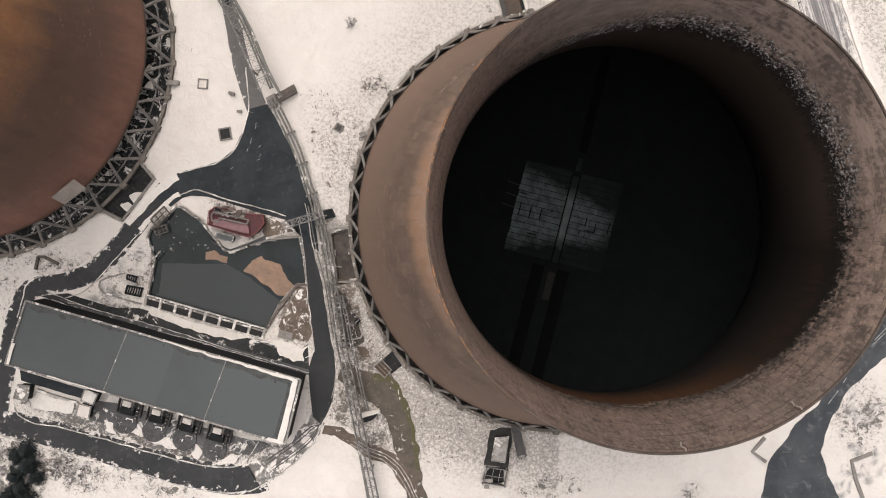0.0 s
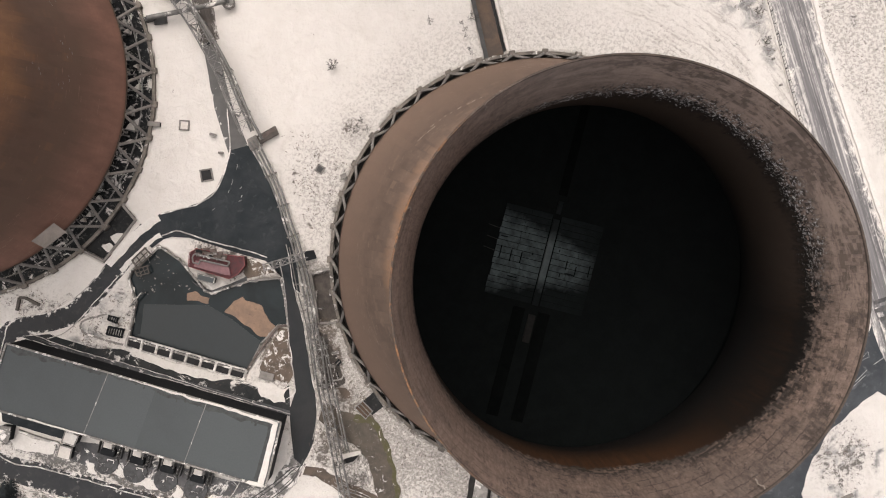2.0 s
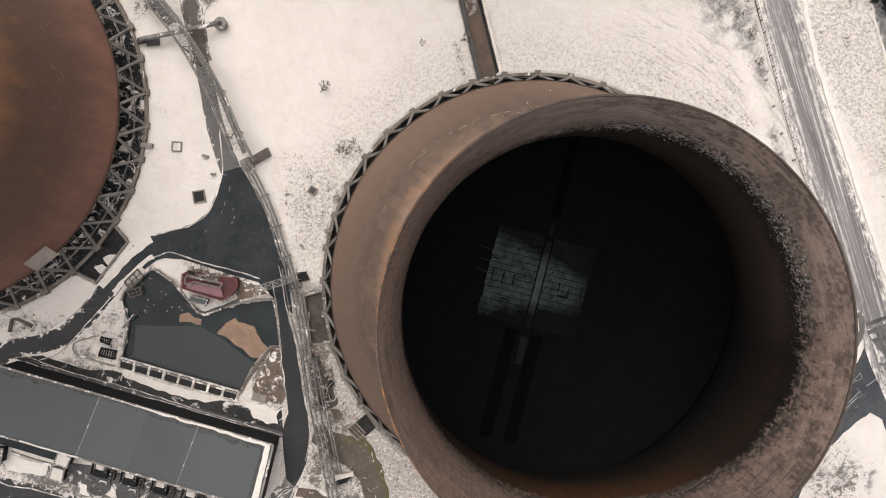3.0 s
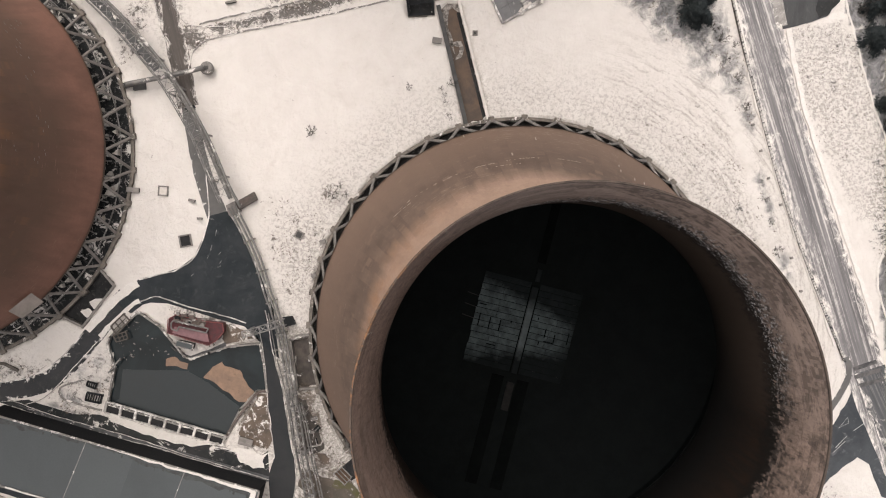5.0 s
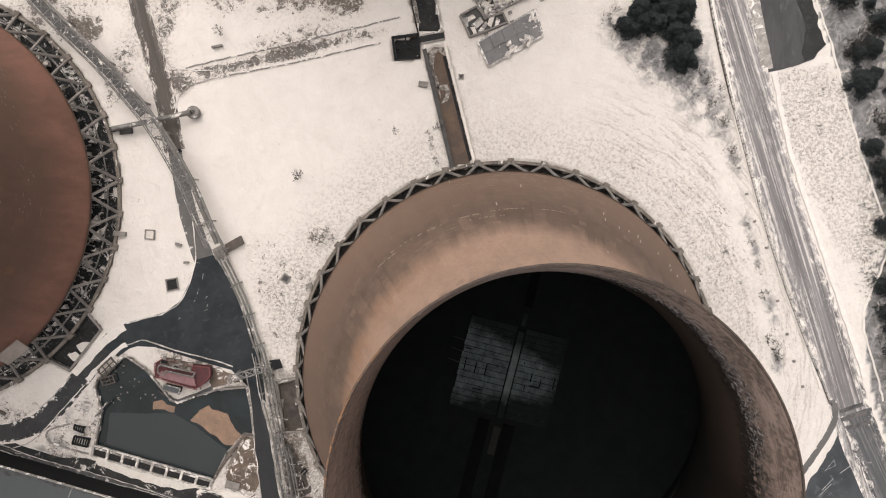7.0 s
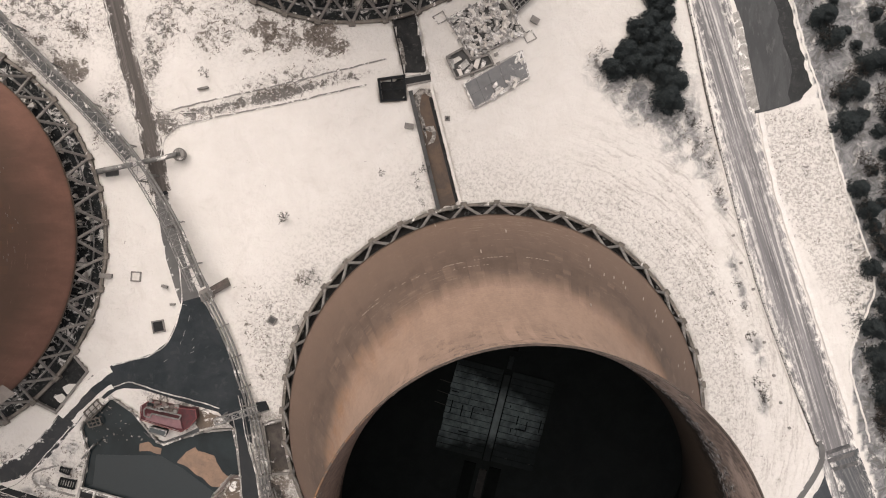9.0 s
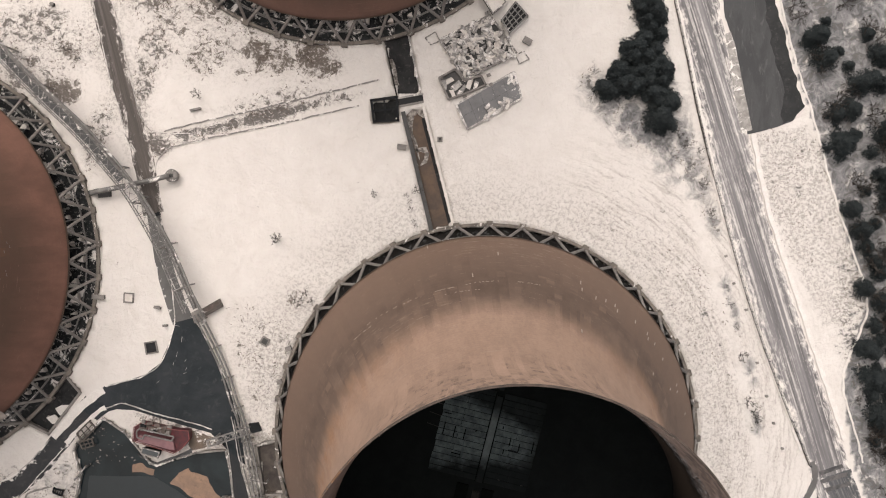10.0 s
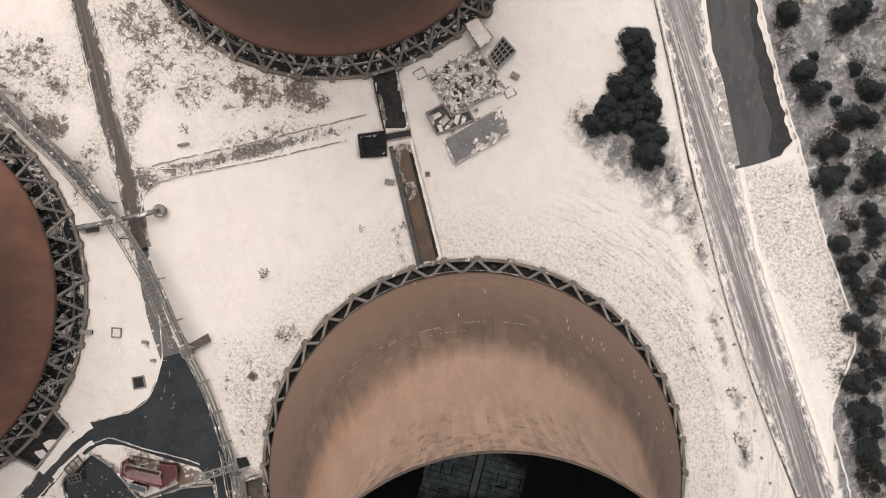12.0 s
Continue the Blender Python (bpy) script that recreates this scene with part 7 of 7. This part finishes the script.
        part("spray_pipe", bm, M_STEEL, rack)
        if rng.random() < 0.75:
            q, rr = a + radians(1.4), rng.uniform(39, 42.5)
            w = rng.uniform(0.4, 1.3)
            bm = sheet(ring_points([(rr * math.cos(q) - w, rr * math.sin(q) - w * 0.5), (rr * math.cos(q) + w, rr * math.sin(q) - w), (rr * math.cos(q) + w * 0.6, rr * math.sin(q) + w)], 0.5, 0.5), 0.55, 1.9)
            part("packing", bm, M_SNOWROOF, rack, "broken packing under snow")

# ---- ruins north-east ----
RUBBLE = [Vector((*p, 0)) for p in [(-9.8, 85.3), (0.9, 90.5), (6.7, 82.2), (-4.6, 76.7)]]
ruin = thing("rubble_heap", "walled heap of broken concrete slabs under snow", "rubble")
for a, b in zip(RUBBLE, [*RUBBLE[1:], RUBBLE[0]]):
    bm = bmesh.new()
    add_beam(bm, a + Vector((0, 0, 0.5)), b + Vector((0, 0, 0.5)), 0.35, 1.4)
    part("wall", bm, M_CONC, ruin)
part("base", sheet([(p.x, p.y) for p in RUBBLE], 0.15, 0.4), M_DARKPAD, ruin)
rng = random.Random(3)
chunks = []
for k in range(8):
    w, d, h = rng.uniform(0.35, 1.1), rng.uniform(0.18, 0.4), rng.uniform(0.1, 0.2)
    bm = box(-w, -d, -h, w, d, h)
    for v in bm.verts:
        v.co += Vector([rng.uniform(-0.15, 0.15) for _ in range(3)])
    chunks.append(mesh_of(bm, "slab", M_RUBBLE if k % 3 else M_SNOWROOF))
for k in range(270):
    u, v = rng.random(), rng.random()
    p = RUBBLE[0].lerp(RUBBLE[1], u).lerp(RUBBLE[3].lerp(RUBBLE[2], u), v)
    share("slab", rng.choice(chunks), ruin, Matrix.Translation((p.x, p.y, 0.3 + rng.random() * 0.9)) @ pose(0, 0, 0, rng.uniform(-40, 40), rng.uniform(-40, 40), rng.uniform(0, 180)))
SLAB = [(-6.4, 71.3), (6.1, 78.4), (7.7, 72.7), (-4, 66)]
slab = thing("ruined_floor", "grey concrete floor of a demolished building", "ruin")
S0, S1, S2, S3 = [Vector((*p, 0)) for p in SLAB]
part("base", sheet(SLAB, 0.35, 0.6), M_DARKPAD, slab)
for i in range(5):
    for j in range(2):
        q = [S0.lerp(S1, (i + a) / 5).lerp(S3.lerp(S2, (i + a) / 5), (j + b) / 2) for a, b in ((0.012, 0.01), (0.988, 0.01), (0.988, 0.99), (0.012, 0.99))]
        part("floor_panel", sheet([(p.x, p.y) for p in q], 0.5 + 0.04 * ((i * 3 + j) % 4), 0.2), M_PANEL, slab)
for a, b, h in ((S0, S3, 1.0), (S3, S2, 0.8), (S0, S1, 0.7), (S1, S2, 0.6)):
    bm = bmesh.new()
    add_beam(bm, a + Vector((0, 0, h / 2)), b + Vector((0, 0, h / 2)), 0.4, h)
    part("wall_stub", bm, M_RUBBLE, slab)
for k in range(16):
    u = 0.35 + 0.62 * rng.random()
    v = 0.6 + 0.4 * rng.random() if rng.random() < 0.6 else rng.random()
    u = u if v > 0.6 else 0.85 + 0.14 * rng.random()
    p = S0.lerp(S1, u).lerp(S3.lerp(S2, u), v)
    share("slab", rng.choice(chunks), slab, Matrix.Translation((p.x, p.y, 0.75)) @ pose(0, 0, 0, rng.uniform(-20, 20), rng.uniform(-20, 20), rng.uniform(0, 180)))
YARD_RUIN = [(-10.1, 77), (-6.6, 78.9), (-4.6, 76.4), (-1, 77.5), (-0, 75.5), (-4.6, 73.6), (-8, 72.4)]
ruin2 = thing("ruined_floor", "dark wet floor of a demolished annex", "ruin")
part("base", sheet(YARD_RUIN, 0.4, 0.6), M_DARKPAD, ruin2)
for a, b in zip(YARD_RUIN, [*YARD_RUIN[1:], YARD_RUIN[0]]):
    bm = bmesh.new()
    add_beam(bm, (*a, 0.6), (*b, 0.6), 0.4, 1.2)
    part("wall_stub", bm, M_LEG, ruin2)
for k, px in enumerate([(-7.7, 76.4), (-6.3, 75.2), (-5.2, 74.3), (-3.4, 76.4), (-2.2, 75.5), (-8.9, 75.6), (-7.1, 73.6)]):
    m = Matrix.Translation((*px, 0.7)) @ pose(0, 0, 0, 0, 0, 30 + 13 * k)
    share("slab", chunks[k % 8], ruin2, m @ Matrix.Diagonal((1.6, 1.6, 1, 1)))
for a in [(-9.7, 77.1), (-5.2, 79.2), (0.6, 77.6), (1.1, 75.6), (-4.6, 73.2)]:
    stub(a, 0.8, 0.6, 0.6, 25, "broken concrete stump of a wall", "stump", M_RUBBLE)
hut("engine_house", [(-2, 95.7), (0.9, 97.1), (4.3, 92.8), (1.4, 90.2)], 3.0, "small building with a pale snowy roof and dark trim", M_SNOWROOF, M_DARKWALL)
tank = grating([(3.4, 89.2), (6.3, 93), (8.9, 90.1), (5, 86.4)], (3, 3), "black steel cooling frame with pale pipes", 2.0, "chiller", M_PIPE, 0.22, "chiller")
part("pan", sheet([(3.4, 89.3), (6.3, 93.2), (9, 90.3), (5.1, 86.5)], 1.0, 1.2), M_BLACK, tank, "black pan under the frame")
stub((8.9, 84.9), 1.8, 1.2, 1.2, -30, "small grey scrap container on the snow", "container", M_STEEL)
well = thing("coiled_hose", "round stack of rusty brown rings beside the tower", "hose", Matrix.Translation((*(2.4, 99.1), 0)))
for k in range(4):
    bm = bmesh.new()
    add_tube(bm, [(1.5 * math.cos(a * math.pi / 8), 1.5 * math.sin(a * math.pi / 8), 0.2 + 0.7 * k) for a in range(17)], 0.35, 8, caps=False)
    part("ring", bm, M_BRICK, well)
for pts in ([(-13, 85.8), (-11, 87), (-9.8, 85.3), (-11.8, 84.1)], [(6.2, 81.9), (8.2, 82.9), (9.4, 81.2), (7.3, 80.1)]):
    for a, b in zip(pts, [*pts[1:], pts[0]]):
        kerb([a, b], 0.22, 0.2, M_CONC, "line of buried concrete footing")

# ---- south side ----
hut("valve_house", [(-14.1, -46.4), (-11.1, -46.2), (-11.9, -51.9), (-15.0, -51.5)], 3.0, "small concrete block with a dirty snowy roof", M_DIRTYROOF, M_DARKWALL)
paved("ground_mud", sheet(ring_points([(-15.3, -45.2), (-10.3, -45.0), (-10.6, -49), (-11.2, -53.7), (-16.2, -52.9), (-15.8, -49)], 0.8, 0.4), 0.05), M_SUMPGROUND, "dark ground round the valve house", "mud")
outfall = thing("outfall_pipe", "dark grey outfall trough from the tower", "outfall")
part("trough", sheet([(-10.6, -44.2), (-8.7, -44.4), (-7.3, -50.4), (-9.2, -50.9)], 1.2, 1.5), M_DARKPAD, outfall)
for k in range(9):
    a = radians(190 + 20 * k)
    bm = bmesh.new()
    c = (-8.3, -50.5)
    add_beam(bm, (c[0] + 0.7 * math.cos(a), c[1] + 0.7 * math.sin(a), 1.1), (c[0] + 1.15 * math.cos(a), c[1] + 1.15 * math.sin(a), 1.1), 0.16)
    part("tooth", bm, M_DARKPAD, outfall, "dark tooth of the trough's lip")
stub((-15.8, -57.7), 1.0, 0.6, 0.5, 0, "dark drain cover beside the pit", "drain")
stub((-59.5, -24.6), 3.0, 1.6, 0.6, -15, "dark flat tank at the pond corner", "tank", M_BLACK)
curb = ribbon([(-55.1, -13.6), (-57.1, -14), (-59.8, -17.5), (-62, -20.5), (-63.6, -23.2)], 0.5, 0.6, 1.0, 0, 1.2)
tagged(part("retaining_wall", curb, M_BROWNROOF), "curved brown concrete wall at the pond", "wall", kind="structure")
for pts in ([(44.7, -47), (42, -50.1), (45, -52.3)], [(68.1, -50.4), (63.6, -52.1), (66.4, -61.1)]):
    tagged(part("retaining_wall", ribbon(pts, 0.8, 0.4, 6, 0, 0.6), M_LEG), "low grey wall corner half under snow", "wall", kind="structure")


def mark(a, b, width=0.14, material=None, label="worn white line on the asphalt"):
    bm = bmesh.new()
    add_beam(bm, (*a, 0.06), (*b, 0.06), width, 0.03)
    tagged(part("road_marking", bm, material or M_WHITE), label, "road marking", "road markings", "structure")


for a, b in ([(68.1, -26.7), (70.6, -24.3)], [(61.7, -35.1), (62.4, -33.9)], [(58.5, -39.6), (60.6, -36.8)], [(72.4, -22), (74.9, -20.2)], [(68.5, -25.7), (70.9, -23.2)]):
    mark(a, b)
for (a, b), count in (([(72.2, -11.6), (74.7, -19.9)], 9), ([(72.9, -11.6), (75.3, -19.9)], 9), ([(75.6, -20.8), (78.9, -29.4)], 9)):
    for k in range(count):
        mark(between(a, b, k / count)[:2], between(a, b, (k + 0.55) / count)[:2])
for a, b in ([(72.3, -8.6), (77.3, -6.9)], [(72.5, -10.4), (78.4, -8.7)], [(73.7, -12.2), (79, -10.7)]):
    mark(a, b, 0.9, M_STRIP, "dark rumble strip across the road")
# painted hatch and scraped white marks
for a, b in ([(69.2, -21.4), (71.1, -19.1)], [(71.1, -19.1), (71.4, -20.3)], [(71.4, -20.3), (69.2, -21.4)],
             [(-65.8, 21.4), (-66, 20.1)], [(-66.8, 18.1), (-67.1, 16.9)], [(-67.6, 15.8), (-67.8, 15.2)], [(-65.3, 16), (-64.9, 16.5)], [(-65.1, 14.1), (-64.8, 14.7)], [(-65.6, 13.3), (-64.9, 13.6)], [(-71.4, 11.3), (-70.8, 11.8)], [(-67.7, 23.9), (-66.4, 23.6)]):
    mark(a, b, 0.07)


# ---- fence along the access road ----
def fence(line, label):
    f = thing("fence", label, "fence")
    pts = curve_through(line, 2.6)
    post = mesh_of(box(-0.07, -0.07, -0.3, 0.07, 0.07, 1.9), "post", M_DARKWALL)
    for p in pts:
        share("post", post, f, Matrix.Translation(p))
    for z, w in ((0.2, 0.26), (1.0, 0.08), (1.8, 0.08)):
        bm = bmesh.new()
        add_tube(bm, [p + Vector((0, 0, z)) for p in pts], w * 0.5, 4)
        part("rail" if z > 0.5 else "plinth", bm, M_DARKWALL if z > 0.5 else M_BRICK, f)


fence([(38.2, 104.9), (39.4, 98.9), (42.9, 83.1), (45.9, 68.5), (50.2, 51.7), (56.4, 29.4), (63.8, 8.6), (70, -6.8)], "dark wire fence with a low plinth beside the road")


# ---- trees ----
def conifer_mesh(seed, height, spread):
    rng = random.Random(seed)
    bm = bmesh.new()
    boughs = [(rng.uniform(0, 2 * math.pi), rng.uniform(0.0, 0.95), rng.uniform(0.45, 1.15)) for _ in range(84)]
    for a0, t, reach in boughs:
        full = spread * (1 - 0.88 * t) * reach
        for _ in range(60):
            f = rng.random() ** 0.6
            a = a0 + rng.gauss(0, 0.26) / (0.35 + f)
            r = full * f
            c = Vector((r * math.cos(a), r * math.sin(a), height * (0.12 + 0.86 * t) - 0.3 * r + rng.uniform(-0.3, 0.3)))
            b = a + rng.uniform(-1.0, 1.0)
            out = Vector((math.cos(b), math.sin(b), rng.uniform(-0.5, 0.4))).normalized()
            side = Vector((-math.sin(b), math.cos(b), rng.uniform(-0.6, 0.6))).normalized()
            size = rng.uniform(0.14, 0.34)
            tip = c + out * size * 1.4
            bm.faces.new([bm.verts.new(p) for p in (c - side * size * 0.35, c + side * size * 0.35, tip + side * size * 0.1, tip - side * size * 0.1)])
    return mesh_of(bm, "crown", M_CONIFER)


def trunk_mesh(height, r):
    bm = bmesh.new()
    add_tube(bm, [(0, 0, -0.3), (0.1, 0.05, height * 0.5), (0.05, 0.1, height)], r, 8, r * 0.25)
    return mesh_of(bm, "trunk", M_BARK)


def bare_meshes(seed, height):
    rng = random.Random(seed)
    wood, twig = bmesh.new(), bmesh.new()
    add_tube(wood, [(0, 0, -0.3), (0.1, 0, height * 0.3), (0.15, 0.1, height * 0.6)], 0.22, 7, 0.12)

    def grow(bm, p, d, length, r, depth):
        mid = p + d * length * 0.5 + Vector([rng.uniform(-0.1, 0.1) * length for _ in range(3)])
        end = p + d * length + Vector([rng.uniform(-0.12, 0.12) * length for _ in range(3)])
        add_tube(bm, [p, mid, end], max(r, 0.045), 4 if depth else 3, max(r * 0.5, 0.03), caps=False)
        if depth == 0:
            return
        for _ in range(3 if depth > 1 else 4):
            q = p.lerp(end, rng.uniform(0.4, 1.0))
            e = (d + Vector((rng.uniform(-0.9, 0.9), rng.uniform(-0.9, 0.9), rng.uniform(-0.15, 0.6)))).normalized()
            grow(twig if depth < 3 else bm, q, e, length * rng.uniform(0.5, 0.75), r * 0.6, depth - 1)

    for k in range(6):
        a = 2 * math.pi * k / 6 + rng.uniform(-0.4, 0.4)
        d = Vector((math.cos(a), math.sin(a), rng.uniform(0.4, 1.1))).normalized()
        grow(wood, Vector((0.12, 0.05, height * rng.uniform(0.3, 0.6))), d, height * 0.32, 0.11, 3)
    return mesh_of(wood, "trunk", M_BARK), mesh_of(twig, "crown", M_TWIG)


conifers = [(conifer_mesh(k, 7.0, 2.6 + 0.25 * (k % 3)), trunk_mesh(6.0, 0.22)) for k in range(7)]
bares = [bare_meshes(20 + k, 7.0) for k in range(5)]
rng = random.Random(8)


def conifer(c, size, label, group):
    t = thing("conifer", label, "tree", Matrix.Translation((*c, 0)) @ pose(0, 0, 0, 0, 0, rng.uniform(0, 360)) @ Matrix.Diagonal((size, size, size * rng.uniform(0.8, 1.1), 1)), group)
    crown, trunk = rng.choice(conifers)
    share("crown", crown, t, Matrix.Identity(4))
    share("trunk", trunk, t, Matrix.Identity(4))


def bare_tree(c, size, label="leafless grey-brown tree in the snow", group="leafless trees"):
    t = thing("bare_tree", label, "tree", Matrix.Translation((*c, 0)) @ pose(0, 0, 0, 0, 0, rng.uniform(0, 360)) @ Matrix.Diagonal((size, size, size, 1)), group)
    limbs, twigs = rng.choice(bares)
    share("trunk", limbs, t, Matrix.Identity(4))
    share("crown", twigs, t, Matrix.Identity(4))["kind"] = "stuff"


for px in [(25.3, 74.8), (26.7, 73.6), (27.7, 77.2), (30.1, 76), (29.1, 79), (31.3, 81.4), (30.3, 83.2), (33.1, 78.4), (32.5, 75.4), (33.7, 85), (35.1, 87.6), (33.1, 91.5), (35.4, 92.7), (37.2, 89.7), (36.1, 82.6), (35.5, 79), (37.3, 76), (37, 80.2), (35.5, 73.6), (38.5, 71.2), (39.9, 71.8), (37.3, 68.8), (38.5, 67), (36.7, 67.6), (34.6, 76), (33.4, 93.3), (37.2, 86.1), (28.9, 75.4), (31.3, 77.8), (34.3, 81.4), (32.2, 83.2), (34.3, 89.1), (36, 90.9), (36.7, 71.8), (31.3, 74.8), (28.3, 78.4), (34.9, 77.8), (37.9, 78.4), (37.3, 73.6)]:
    conifer(px, rng.uniform(0.85, 1.2), "dense black-green conifer in a clump on the snow", "conifer clump")
for px in [(69.3, 85.1), (71, 85.8), (72.5, 80.7), (83.9, 81.9), (85.7, 81.3), (79.7, 75.5), (82.1, 76.5), (84.5, 75.5), (75, 69.1), (78, 69.9), (75.6, 62.4), (77.4, 63.1), (85.8, 65.7), (86.4, 63.3), (78.6, 48.7), (80.5, 44.2), (81.7, 40.6), (84.7, 35.2), (81.1, 31.6), (85.1, 28.5), (81.5, 18.9), (83.6, 17.7), (84.8, 11.7), (83, 12.3), (85.5, 5), (84.3, 4.4), (79, 96.8), (82, 99.1), (67.1, 98), (86.4, 52.6), (88.4, 22.5), (89.5, 43), (89.1, -1.6), (89.8, 86), (91.1, 70.5)]:
    conifer(px, rng.uniform(0.7, 1.25), "dark evergreen among leafless trees on the bank", "evergreens on the bank")
for px in [(83.6, 23.7), (86.6, 24.9), (85.1, 20.7), (86.8, 17.7), (84.2, 14.7), (86.4, 12.9), (83, 8.7), (86.9, 8.1), (84.9, 1.4), (86.9, 0.2), (83.7, -1.6), (86.5, -4), (73.1, 89), (75.5, 82.5), (77.9, 79.5), (81.5, 86), (79.2, 64.5), (82.8, 60.9), (84.6, 56.2), (81.6, 52.6), (85.8, 49), (83.5, 45.4), (86.5, 39.4), (83.5, 37.6)]:
    conifer(px, rng.uniform(0.4, 0.8), "small dark evergreen among leafless trees", "evergreens on the bank")
for px in [(-117.6, -50.8), (-115.4, -49.4), (-114.8, -52.4), (-117.9, -54.8), (-116.7, -57.6), (-113.6, -55.4), (-119.3, -59.1), (-115.5, -60.3)]:
    conifer(px, rng.uniform(0.7, 1.0), "dark conifer beside the loop road", "conifers by the road")
count = 0
while count < 290:
    p = (rng.uniform(62, 122), rng.uniform(-40, 112))
    if inside(shrunk(WOOD, 1.5), np.array([p[0]]), np.array([p[1]]))[0]:
        bare_tree(p, rng.uniform(0.3, 0.9))
        count += 1
for px in [(-17.2, 51.8), (-16.3, 49), (-15.6, 46.3), (-16.5, 50.5), (-15.1, 45.4)]:
    bare_tree(px, rng.uniform(0.14, 0.22), "small leafless shrub in the snow", "shrubs")
for px in [(-108.3, -52.7), (-110.2, -54.5), (-105.9, -52), (-103.4, -53.9), (-45.4, 42.5), (-40.5, 29), (27.7, -58.8), (-116.7, -20.6)]:
    bare_tree(px, rng.uniform(0.25, 0.45), "small leafless shrub in the snow", "shrubs")
for px in [(45.9, 61.2), (44.1, 58.1), (46.6, 53.9), (42.9, 62.4), (52.7, 28.2), (54, 23.3), (55.2, 17.2), (56.4, 7.4), (58.3, 3.7), (48.4, 47.8), (41.4, 64.8), (-45, 42.5), (-15, 52.8), (-24.2, 52.2), (-38.9, 30.8), (-37.7, 29), (57.7, 4.9), (-89.9, 83.4), (-87.5, 81.5), (-61.9, 73.6)]:
    bare_tree(px, rng.uniform(0.22, 0.45), "small leafless shrub in the snow", "shrubs")


# ---- dead grass through the snow ----
def dead_grass():
    rng = np.random.default_rng(12)
    verts, faces = [], []
    for (cx, cy), rx, ry, turn, much, grey in BARE:
        n = int(min(700, rx * ry * much * 9))
        c, s = math.cos(radians(turn)), math.sin(radians(turn))
        for _ in range(n):
            rad, a = math.sqrt(rng.random()), rng.random() * 2 * math.pi
            u, v = rad * math.cos(a) * rx, rad * math.sin(a) * ry
            x, y = cx + u * c - v * s, cy + u * s + v * c
            if noise.noise(Vector((x * 0.35, y * 0.35, 1.0))) < 0.05:
                continue
            if any(inside(pts, np.array([x]), np.array([y]))[0] for pts in (BASIN, FLUME_LOW, YARD)):
                continue
            for _ in range(3):
                b, h = rng.random() * 2 * math.pi, 0.15 + 0.35 * rng.random()
                dx, dy = math.cos(b), math.sin(b)
                i = len(verts)
                verts += [(x - dy * 0.05, y + dx * 0.05, -0.1), (x + dy * 0.05, y - dx * 0.05, -0.1), (x + dx * h * 1.2, y + dy * h * 1.2, h * 0.8)]
                faces.append((i, i + 1, i + 2))
    me = bpy.data.meshes.new("dead_grass")
    me.from_pydata(verts, [], faces)
    me.materials.append(M_GRASS)
    tagged(new("dead_grass", me), "tufts of dead brown grass that show through the snow", "grass", kind="stuff")


dead_grass()
